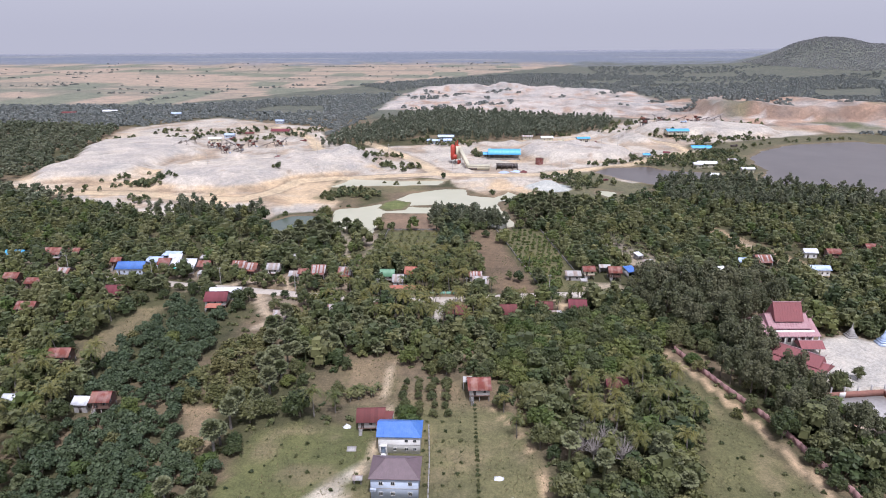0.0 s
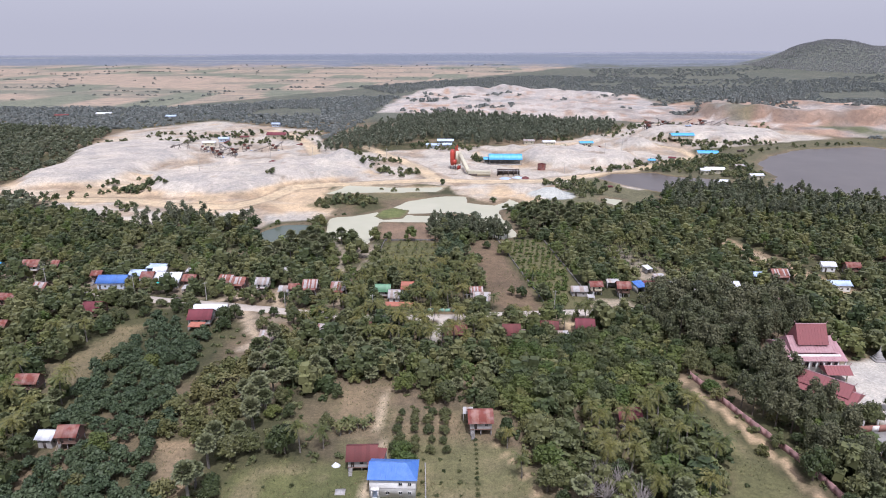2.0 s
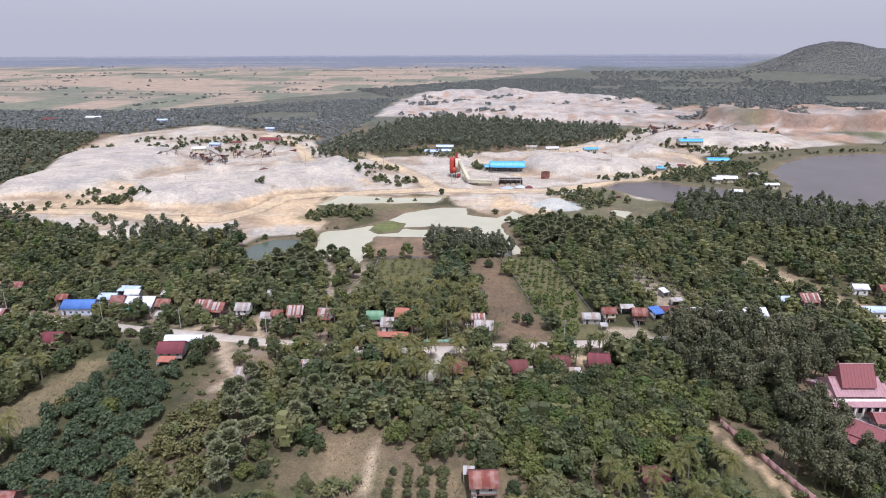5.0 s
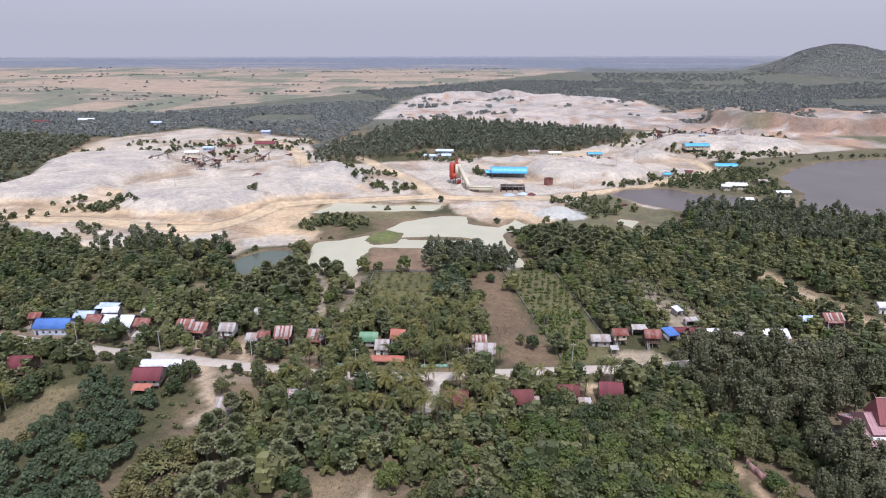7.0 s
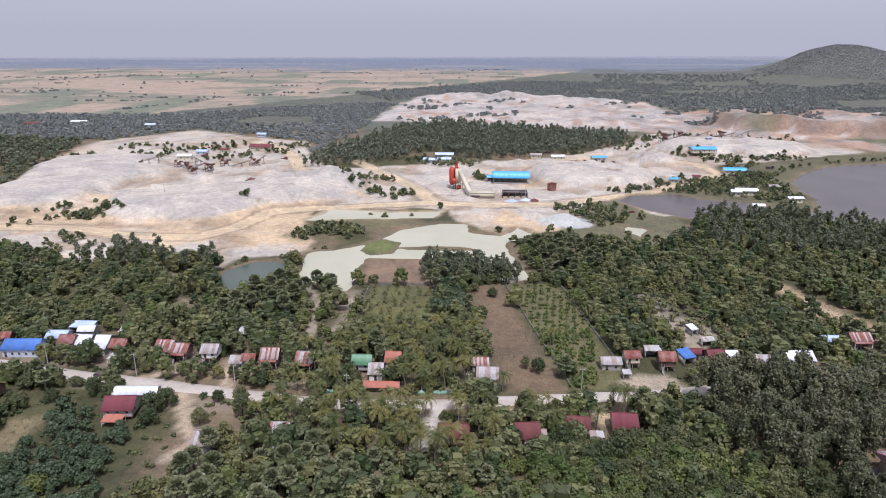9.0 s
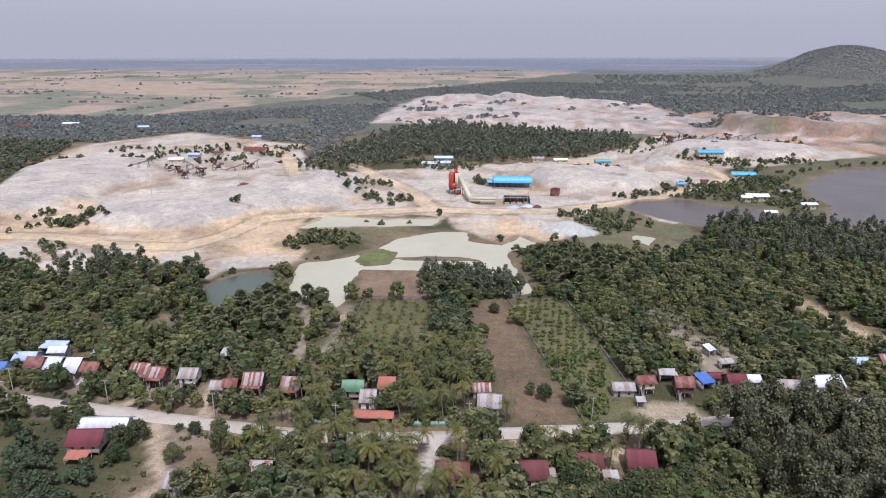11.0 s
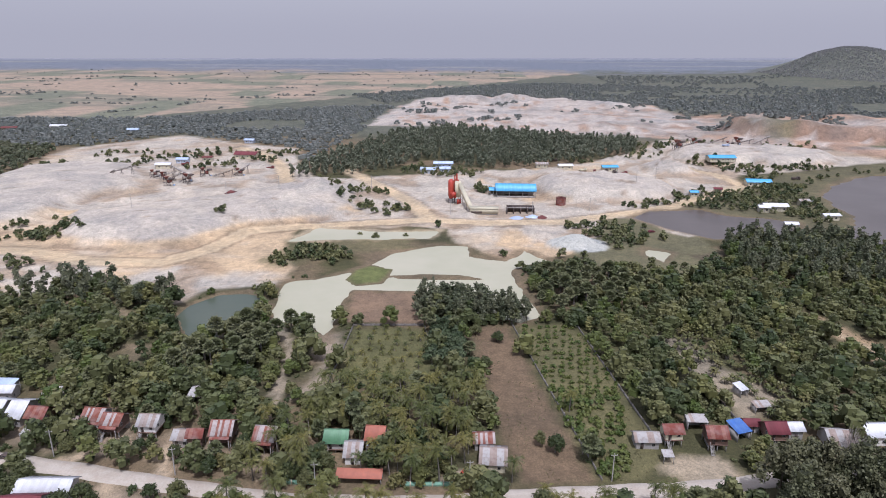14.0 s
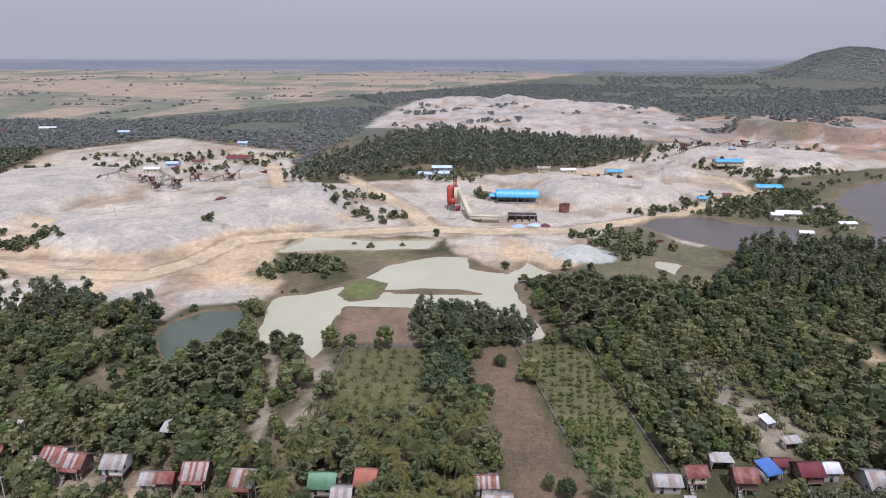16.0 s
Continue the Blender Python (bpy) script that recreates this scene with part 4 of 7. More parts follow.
shed(91, 323, 3.4, 4, M_WHITESHEET, "small hut with a white sheet roof", 2.6, 0.9, 25, M_CONC)
shed(93.5, 313.5, 5.5, 3.2, M_GREYSHEET, "narrow shed with grey roof sheets", 2.4, 0.6, 10, M_CONC)
shed(81, 298.5, 5, 5.5, M_BLUE, "lean-to with a blue sheet roof", 3.0, 1.2, 20, M_CONC)
shed(-21.3, 168.5, 4, 6.5, M_BROWN, "red lean-to beside a stilt house", 2.8, 0.8, -6, M_CONC)
shed(-136.5, 291.5, 4.6, 4.5, M_TARP, "market stall under a green tarpaulin", 2.5, 0.7)
shed(-25.5, 274.6, 12, 3.4, M_ORANGE, "long low gate shelter with orange tiles", 2.2, 0.7)
shed(-102.5, 251.5, 6, 3.6, M_ORANGE, "bright red lean-to in front of a house", 2.2, 0.6)
shed(23.8, 246, 3, 6, M_GREYSHEET, "grey lean-to on the side of a house", 2.6, 0.7)
shed(39.5, 249, 4, 3, M_GREYSHEET, "grey lean-to behind a house", 2.6, 0.5)
shed(3.0, 193, 3.0, 3.2, M_GREYSHEET, "grey lean-to behind a stilt house", 3.2, 0.4)
shed(57, 287, 3, 3, M_GREYSHEET, "small grey roadside shelter", 2.3, 0.4)
shed(70, 303, 6, 4, M_GREYSHEET, "grey shed behind a stilt house", 3.2, 0.5, wall=M_CONC)
shed(-146, 312, 9, 5, M_PALEBLUE, "pale blue shed behind the shops", 3.6, 0.7, wall=M_CONC)
shed(-128, 310, 5, 4, M_GREYSHEET, "grey shed behind the shops", 3.0, 0.5, wall=M_CONC)


# ---- temple ----
def tiered(parent, w, d, eave, rise, mat, name="roof", over=0.0):
    """One tier: a gabled cap with thick eaves and finials."""
    a, b = w / 2 + over, d / 2 + over
    v = [(-a, -b, eave), (a, -b, eave), (a, b, eave), (-a, b, eave), (-a, 0, eave + rise), (a, 0, eave + rise)]
    bm = bmesh.new()
    vs = [bm.verts.new(p) for p in v]
    for q in ((0, 1, 5, 4), (2, 3, 4, 5), (1, 2, 5), (3, 0, 4), (3, 2, 1, 0)):
        bm.faces.new([vs[i] for i in q])
    me = bpy.data.meshes.new(name)
    bm.to_mesh(me)
    bm.free()
    me.materials.append(mat)
    roof = part(name, me, parent)
    ribs = [((-a + 2 * a * i / int(w), q * b, eave + 0.03), (-a + 2 * a * i / int(w), 0, eave + rise + 0.03), 0.05) for i in range(int(w) + 1) for q in (-1, 1)]
    part("roof_rib", beams(mat, 4, *ribs), roof)
    part("ridge_cap", beams(M_TEMPLE_PALE, 6, ((-a, 0, eave + rise), (a, 0, eave + rise), 0.18)), roof)
    part("finial", beams(M_TEMPLE_PALE, 5, ((-a, 0, eave + rise), (-a - 0.6, 0, eave + rise + 1.1), 0.09), ((a, 0, eave + rise), (a + 0.6, 0, eave + rise + 1.1), 0.09)), roof)
    return roof


temple = thing("temple_hall", 121.5, 234, 2, "white-walled temple hall with a three-tiered red roof", "temple")
FOOTPRINTS.append((118, 233.5, 30, 20, 0))
part("plinth", boxes(M_CONC, (0, 0, -0.5, 21.5, 16.5, 1.3)), temple)
part("wall", boxes(M_WHITE, (0, 0, 0.8, 17.5, 12.5, 6.0)), temple)
for i in range(7):
    window(temple, -7.5 + 2.5 * i, -6.25, 2.4, 1.3, 1.9, M_TEMPLE_PALE)
tiered(temple, 20.5, 16.5, 5.6, 3.4, M_TEMPLE_PALE, "lower_roof")
tiered(temple, 15.5, 11.5, 7.6, 3.6, M_TEMPLE_PALE, "middle_roof")
tiered(temple, 10.5, 8.0, 9.6, 6.2, M_TEMPLE, "upper_roof")
for i in range(9):
    part("column", boxes(M_WHITE, (-9.8 + 19.6 * i / 8, -7.6, 0.8, 0.4, 0.4, 4.9)), temple)
sala = thing("prayer_hall", 116.5, 210.5, -46, "long open hall with a steep bright red roof", "temple")
FOOTPRINTS.append((116.5, 210.5, 22, 11, radians(-46)))
part("floor_slab", boxes(M_CONC, (0, 0, -0.4, 19, 9, 0.9)), sala)
part("wall", boxes(M_CREAM, (0, 3.4, 0.5, 17, 0.2, 3.2), (-8.4, 0, 0.5, 0.2, 6.8, 3.2)), sala)
for i in range(8):
    part("column", boxes(M_CREAM, (-8.4 + 16.8 * i / 7, -3.6, 0.5, 0.35, 0.35, 3.4)), sala)
tiered(sala, 19.5, 11, 3.6, 2.4, M_TEMPLE, "lower_roof")
tiered(sala, 15, 7.0, 4.9, 3.2, M_TEMPLE, "upper_roof")
porch = thing("temple_porch", 127, 224, 0, "small red-roofed porch before the temple hall", "temple")
FOOTPRINTS.append((127, 224, 9, 7, 0))
part("column", boxes(M_CREAM, (-3, -2, -0.3, 0.3, 0.3, 3.4), (3, -2, -0.3, 0.3, 0.3, 3.4), (-3, 2, -0.3, 0.3, 0.3, 3.4), (3, 2, -0.3, 0.3, 0.3, 3.4)), porch)
tiered(porch, 8.5, 6.5, 3.1, 1.9, M_TEMPLE, "roof")


def stupa(x, y, mat, s, label):
    ob = thing("stupa", x, y, 0, label, "stupa", "stupas")
    FOOTPRINTS.append((x, y, 5 * s, 5 * s, 0))
    part("base", boxes(mat, (0, 0, -0.3, 4.4 * s, 4.4 * s, 0.9 * s + 0.3), (0, 0, 0.9 * s, 3.4 * s, 3.4 * s, 0.8 * s), (0, 0, 1.7 * s, 2.5 * s, 2.5 * s, 0.7 * s)), ob)
    prof = [(1.15, 2.4), (1.2, 2.9), (0.95, 3.6), (0.5, 4.2), (0.42, 4.5), (0.25, 5.2), (0.1, 6.2), (0.01, 7.2)]
    v, f, n = [], [], 12
    for r, z in prof:
        v += [(r * s * math.cos(2 * math.pi * k / n), r * s * math.sin(2 * math.pi * k / n), z * s) for k in range(n)]
    for i in range(len(prof) - 1):
        f += [(i * n + k, i * n + (k + 1) % n, (i + 1) * n + (k + 1) % n, (i + 1) * n + k) for k in range(n)]
    part("spire", mesh_from("spire", v, f, mat, smooth=True), ob)


stupa(150, 238, M_CONC, 0.85, "pale grey stepped stupa with a pointed spire")
stupa(158.5, 232, M_PALEBLUE, 0.95, "pale blue stepped stupa with a pointed spire")
stupa(161, 221, M_ORANGE, 1.0, "orange stepped stupa with a pointed spire")

site = thing("unfinished_building", 126, 186, 8, "roofless brick building with bare concrete columns", "building")
FOOTPRINTS.append((126, 186, 26, 20, radians(8)))
part("floor_slab", boxes(M_CONC, (0, 0, -0.3, 22, 14, 0.45)), site)
part("brick_wall", boxes(M_BRICK, (0, 7.2, -0.3, 23, 0.25, 2.6), (-11.5, 0, -0.3, 0.25, 14, 2.4)), site)
part("brick_wall", boxes(M_BRICK, (-6, -7.2, -0.3, 10, 0.25, 2.0), (11.5, 1.5, -0.3, 0.25, 11, 2.3)), site)
part("plaster_panel", boxes(M_WHITE, (4, -7.25, -0.3, 2.4, 0.3, 2.4), (9, -7.25, -0.3, 2.0, 0.3, 2.4), (-3, 7.0, 0.2, 2, 0.3, 2.0)), site)
col = boxes(M_CONC, (0, 0, -0.3, 0.35, 0.35, 4.3), name="column")
for i in range(6):
    for j in (-1, 1):
        part("column", col, site, at=pose(-11.5 + 23 * i / 5, 7.35 * j, 0))


# ---- walls and fences ----
def wall_run(name, line, tall, thick, mat, post_mat, bay, label, cap=True):
    """A boundary wall: bays between posts, each bay a part."""
    ob = thing(name, line[0][0], line[0][1], 0, label, "wall")
    o = ob.matrix_basis.translation.copy()
    panel = boxes(mat, (0, 0, -0.5, bay, thick, tall + 0.5), (0, 0, tall, bay, thick + 0.1, 0.08), name="wall_bay")
    pier = boxes(post_mat, (0, 0, -0.5, 0.34, 0.34, tall + 0.75), name="pier")
    for (ax, ay), (bx, by) in zip(line, line[1:]):
        n = max(1, round(math.hypot(bx - ax, by - ay) / bay))
        turn = math.degrees(math.atan2(by - ay, bx - ax))
        for i in range(n):
            t = (i + 0.5) / n
            px, py = ax + (bx - ax) * t, ay + (by - ay) * t
            pz = float(height(np.array([px]), np.array([py]))[0])
            part("wall_bay", panel, ob, at=pose(px - o.x, py - o.y, pz - o.z, 0, 0, turn))
            px, py = ax + (bx - ax) * i / n, ay + (by - ay) * i / n
            part("pier", pier, ob, at=pose(px - o.x, py - o.y, pz - o.z, 0, 0, turn))
    return ob


wall_run("boundary_wall", [(78.5, 223), (86, 198), (94, 175), (99.5, 146), (101, 122)], 2.0, 0.2, M_PINK, M_PINK, 3.2, "long temple boundary wall in faded pink and grey")
wall_run("field_wall", [(71, 378), (80, 339), (84, 304)], 1.5, 0.18, M_DARKCONC, M_DARKCONC, 4.0, "grey concrete wall between banana plots and woods")
wall_run("orchard_wall", [(-43.5, 324), (-42.5, 371), (-14.5, 373), (-7, 330)], 0.8, 0.12, M_DARKCONC, M_DARKCONC, 4.0, "low grey wall round the palm orchard")
wall_run("strip_wall", [(20.5, 376), (37.5, 279)], 0.7, 0.12, M_DARKCONC, M_DARKCONC, 4.0, "low dark wall between brown and green strips")
wall_run("strip_wall", [(46, 380), (57, 296)], 0.7, 0.12, M_DARKCONC, M_DARKCONC, 4.0, "low dark wall beside the green strip")
wall_run("garden_fence", [(-46, 274.6), (-33, 274.8)], 1.2, 0.15, M_GREENFENCE, M_CREAM, 3.0, "pale green roadside fence with cream piers")
wall_run("garden_fence", [(-15, 275), (2, 276)], 1.2, 0.15, M_GREENFENCE, M_CREAM, 3.0, "pale green roadside fence with cream piers")
wall_run("plot_fence", [(-8.5, 172), (-7.5, 156), (-7, 136)], 0.9, 0.08, M_CONC, M_CONC, 2.5, "thin grey fence along the young orchard")


# ---- quarry works ----
def big_shed(x, y, w, d, roof_mat, label, eave=4.5, rise=2.0, wall=None, turn=0, name="industrial_shed"):
    ob = thing(name, x, y, turn, label, "shed", "quarry sheds")
    FOOTPRINTS.append((x, y, w, d, radians(turn)))
    gable_roof(ob, w - 1.5, d - 1.5, eave, rise, roof_mat)
    body(ob, w - 2.0, d - 2.0, eave - 0.9 if not wall else -0.4, eave, rise, wall or M_DARK)
    post = boxes(M_CONC, (0, 0, -0.5, 0.3, 0.3, eave + 0.4), name="post")
    n = max(2, int(w // 5))
    for i in range(n + 1):
        for s in (-1, 1):
            part("post", post, ob, at=pose(-w / 2 + 1 + (w - 2) * i / n, s * (d / 2 - 1), 0))
    if wall:
        for i in range(n):
            window(ob, -w / 2 + 1 + (w - 2) * (i + 0.5) / n, -d / 2 + 1, 1.2, 1.3, 1.3, M_WHITE)
    else:
        part("back_wall", boxes(M_CONC, (0, d / 2 - 1.2, -0.4, w - 2.5, 0.2, eave), (0, -d / 2 + 1.3, -0.4, w - 2.5, 0.2, 1.3)), ob)
    return ob


big_shed(38.5, 604, 30, 15, M_SKYBLUE, "open works shed with a vivid sky-blue roof", 5.0, 3.8)
big_shed(22.5, 608, 7, 9, M_SKYBLUE, "small annexe with a vivid sky-blue roof", 4.0, 1.4)
for px, py, w, d, m, lab in ((-30, 684, 14, 8, M_PALEBLUE, "office with a pale blue and white roof"), (-16, 688, 10, 8, M_PALEBLUE, "office with a pale blue roof"),
                             (-18, 712, 18, 9, M_PALEBLUE, "long shed with a pale blue roof"), (170, 610, 7, 6, M_SKYBLUE, "small hut with a sky-blue roof"), (192, 622, 7, 5, M_MAROON, "small hut with a red and blue roof"),
                             (234, 651, 20, 11, M_SKYBLUE, "shed with a sky-blue roof beside the haul road"), (238, 742, 26, 12, M_SKYBLUE, "shed with a light blue roof below gravel heaps"),
                             (128, 704, 15, 8, M_SKYBLUE, "shed with a sky-blue roof by parked machines"), (-206, 744, 22, 13, M_MAROON, "barn with a faded purple-red roof"),
                             (-254, 712, 12, 8, M_PALEBLUE, "workshop with a pale blue roof"), (-262, 690, 14, 8, M_WHITESHEET, "workshop with a dusty white roof"), (-235, 722, 10, 7, M_BROWN, "workshop with a dusty brown roof"),
                             (-232, 835, 12, 8, M_PALEBLUE, "shed with a pale blue-grey roof"), (212, 572, 17, 9, M_WHITESHEET, "lakeside building with a white roof"), (203, 568, 8, 7, M_WHITESHEET, "lakeside hut with a white roof"),
                             (205, 533, 9, 6, M_WHITESHEET, "boathouse with a white roof at the water"), (240, 588, 10, 6, M_GREYSHEET, "lakeside hut with a grey roof"), (237, 548, 12, 6, M_WHITESHEET, "lakeside hut with a pale roof"),
                             (90, 708, 14, 7, M_WHITESHEET, "shed with a dusty pale roof by the wood"), (70, 716, 12, 7, M_GREYSHEET, "shed with a grey roof by the wood"),
                             (-545, 905, 20, 10, M_BROWN, "village house with a faded red roof"), (-500, 930, 22, 10, M_WHITESHEET, "village house with a pale roof"), (-395, 905, 14, 9, M_PALEBLUE, "village house with a pale blue roof")):
    big_shed(px, py, w, d, m, lab, 3.6, d * 0.16, M_CREAM if m is not M_PALEBLUE else M_LILAC, prng_h.uniform(-10, 10))

plant_ob = thing("batching_plant", -5, 578, 0, "red and cream concrete batching plant with a sloping gallery", "plant")
FOOTPRINTS.append((5, 565, 45, 40, 0))
ring = [(0, 6.5), (0.9, 5.8), (1.9, 8.0), (2.0, 17.5), (1.2, 18.6), (0.05, 18.9)]
sv, sf = [], []
for r, z in ring:
    sv += [(r * math.cos(k * math.pi / 8), r * math.sin(k * math.pi / 8), z) for k in range(16)]
for i in range(len(ring) - 1):
    sf += [(i * 16 + k, i * 16 + (k + 1) % 16, i * 16 + 16 + (k + 1) % 16, i * 16 + 16 + k) for k in range(16)]
silo_me = mesh_from("silo", sv, sf, M_REDPAINT, smooth=True)
for px, py in ((-3.4, 0), (-3.4, 4.4), (0.4, 4.8)):
    silo = part("silo", silo_me, plant_ob, at=pose(px, py, -2.5))
    part("silo_leg", beams(M_DARK, 6, *[((px + a, py + b, -0.3), (px + a, py + b, 7), 0.14) for a in (-1.3, 1.3) for b in (-1.3, 1.3)]), plant_ob)
part("mixer_tower", boxes(M_CREAM, (1.5, 0, 5, 4.2, 4.6, 10.5)), plant_ob)
part("mixer_platform", boxes(M_REDPAINT, (-1.6, -1.2, 4.5, 3.6, 3.4, 4.0), (2.4, -2.0, 0.2, 3.0, 2.6, 3.2)), plant_ob)
part("tower_leg", beams(M_DARK, 6, *[((1.5 + a, b, -0.3), (1.5 + a, b, 5.2), 0.18) for a in (-1.9, 1.9) for b in (-2, 2)]), plant_ob)
part("vent_stack", beams(M_REDPAINT, 8, ((0.6, 3, 14), (0.6, 3, 20.5), 0.55), ((-0.8, 3.2, 14), (-0.8, 3.2, 19), 0.4)), plant_ob)
gv = []
for (px, py, pz) in ((2.6, -1.5, 12.6), (10.5, -25, 1.6)):
    gv += [(px - 1.3, py, pz), (px + 1.3, py, pz), (px + 1.3, py, pz + 2.6), (px - 1.3, py, pz + 2.6)]
part("conveyor_gallery", mesh_from("conveyor_gallery", gv, [(0, 1, 5, 4), (1, 2, 6, 5), (2, 3, 7, 6), (3, 0, 4, 7), (3, 2, 1, 0), (4, 5, 6, 7)], M_CREAM), plant_ob)
part("gallery_leg", beams(M_DARK, 6, ((5, -9, -0.3), (5, -9, 9.5), 0.15), ((7.6, -9, -0.3), (7.6, -9, 9.5), 0.15), ((7.5, -17, -0.3), (7.5, -17, 5.2), 0.15), ((10, -17, -0.3), (10, -17, 5.2), 0.15)), plant_ob)
part("bin_house", boxes(M_CREAM, (19, -27, 0.8, 18.5, 6.0, 3.2), (19, -27, 4.0, 19, 6.6, 0.25)), plant_ob)
# dark slab on the solid bin house, standing in for an opening's inner shade
part("bin_opening", boxes(M_DARK, (14, -30.05, 0.9, 7, 0.3, 1.3)), plant_ob)
part("bin_base", boxes(M_CONC, (19, -27, -0.4, 17.5, 5.4, 1.3)), plant_ob)
bins = thing("aggregate_bins", 38, 552, 0, "dark open aggregate bays with upright walls", "bins")
part("back_wall", boxes(M_DARK, (0, 3, -0.4, 18, 0.4, 4.8)), bins)
for i in range(5):
    part("bay_wall", boxes(M_DARK, (-8.8 + 4.4 * i, 0, -0.4, 0.4, 6, 4.4)), bins)
part("top_beam", boxes(M_CONC, (0, -2.8, 3.9, 18, 0.3, 0.4)), bins)


def conveyor(x, y, turn, length, top, label="dark steel belt conveyor on trestle legs"):
    """A lattice boom that climbs from its foot to its head, on trestles."""
    ob = thing("belt_conveyor", x, y, turn, label, "conveyor", "belt conveyors")
    rails, lace = [], []
    p = lambda t: (length * t, 0.6 + (top - 0.6) * t)
    for s in (-0.55, 0.55):
        for dz in (0, 0.8):
            rails.append(((0, s, p(0)[1] + dz), (length, s, p(1)[1] + dz), 0.1))
        n = max(4, int(length / 1.6))
        for i in range(n):
            (a, za), (b, zb) = p(i / n), p((i + 1) / n)
            lace.append(((a, s, za + (0.8 if i % 2 else 0)), (b, s, zb + (0 if i % 2 else 0.8)), 0.05))
    part("boom", beams(M_DARK, 4, *rails), ob)
    part("lattice", beams(M_DARK, 4, *lace), ob)
    bx, bz = p(1)
    part("belt", mesh_from("belt", [(0, -0.5, 1.45), (bx, -0.5, bz + 0.85), (bx, 0.5, bz + 0.85), (0, 0.5, 1.45), (0, -0.5, 1.4), (bx, -0.5, bz + 0.8), (bx, 0.5, bz + 0.8), (0, 0.5, 1.4)],
                           [(0, 1, 2, 3), (4, 7, 6, 5), (0, 4, 5, 1), (2, 6, 7, 3)], M_CONC), ob)
    for t in (0.45, 0.85):
        a, z = p(t)
        part("trestle", beams(M_DARK, 4, ((a - 0.9, -0.9, -0.6), (a, -0.5, z), 0.1), ((a + 0.9, -0.9, -0.6), (a, -0.5, z), 0.1), ((a - 0.9, 0.9, -0.6), (a, 0.5, z), 0.1), ((a + 0.9, 0.9, -0.6), (a, 0.5, z), 0.1)), ob)


def crusher(x, y, turn, s, label="rusty stone crusher with hopper and platforms"):
    """Feed hopper over a jaw box on a steel frame, with walkway and stair."""
    ob = thing("stone_crusher", x, y, turn, label, "crusher", "stone crushers")
    part("frame", beams(M_DARK, 4, *[((a * s, b * s, -0.5), (a * s, b * s, 5 * s), 0.16 * s) for a in (-3, 0, 3) for b in (-1.6, 1.6)],
                        *[((-3 * s, b * s, z * s), (3 * s, b * s, z * s), 0.14 * s) for b in (-1.6, 1.6) for z in (2.4, 4.9)],
                        *[((-3 * s, b * s, 0), (0, b * s, 2.4 * s), 0.1 * s) for b in (-1.6, 1.6)]), ob)
    part("jaw_box", boxes(M_RUST, (1.4 * s, 0, 2.5 * s, 2.4 * s, 2.6 * s, 2.0 * s)), ob)
    hv = [(-2.8, -1.6, 7), (0.2, -1.6, 7), (0.2, 1.6, 7), (-2.8, 1.6, 7), (-1.8, -0.6, 4.9), (-0.8, -0.6, 4.9), (-0.8, 0.6, 4.9), (-1.8, 0.6, 4.9)]
    part("hopper", mesh_from("hopper", np.array(hv) * s, [(0, 4, 5, 1), (1, 5, 6, 2), (2, 6, 7, 3), (3, 7, 4, 0)], M_RUST), ob)
    part("screen_deck", boxes(M_DARK, (3.6 * s, 0, 4.9 * s, 3.4 * s, 2.8 * s, 1.1 * s, 4), (-0.5 * s, -2.1 * s, 2.4 * s, 6 * s, 1.0 * s, 0.12)), ob)
    part("handrail", beams(M_DARK, 4, ((-3.4 * s, -2.6 * s, 3.4 * s), (2.4 * s, -2.6 * s, 3.4 * s), 0.05), *[((a * s, -2.6 * s, 2.4 * s), (a * s, -2.6 * s, 3.4 * s), 0.05) for a in (-3.4, -1.5, 0.5, 2.4)]), ob)
    part("motor", boxes(M_PALEBLUE, (4.2 * s, 1.2 * s, -0.3, 1.4 * s, 1.0 * s, 1.2 * s + 0.3)), ob)


for px, py, turn, l, top in ((-274, 624, 8, 20, 6), (-250, 645, -14, 22, 7), (-276, 630, -50, 12, 5), (-236, 634, 20, 16, 6), (-222, 628, -30, 14, 6), (-205, 655, 10, 18, 6),
                             (-190, 660, 35, 14, 8), (-230, 660, 160, 14, 6), (230, 835, 15, 26, 9), (255, 845, 10, 30, 10), (285, 850, -12, 26, 9), (300, 820, 18, 20, 8), (268, 862, 170, 24, 9)):
    conveyor(px, py, turn, l, top)
for px, py, turn, s in ((-252, 650, 10, 0.9), (-226, 618, -20, 1.0), (-216, 630, 60, 1.0), (-212, 655, 20, 1.1), (-186, 662, -10, 0.9), (-240, 640, 90, 0.9), (216, 800, 10, 1.4), (222, 815, 70, 1.3),
                        (250, 850, 0, 1.2), (300, 862, 20, 1.3), (283, 840, -30, 1.0)):
    crusher(px, py, turn, s)


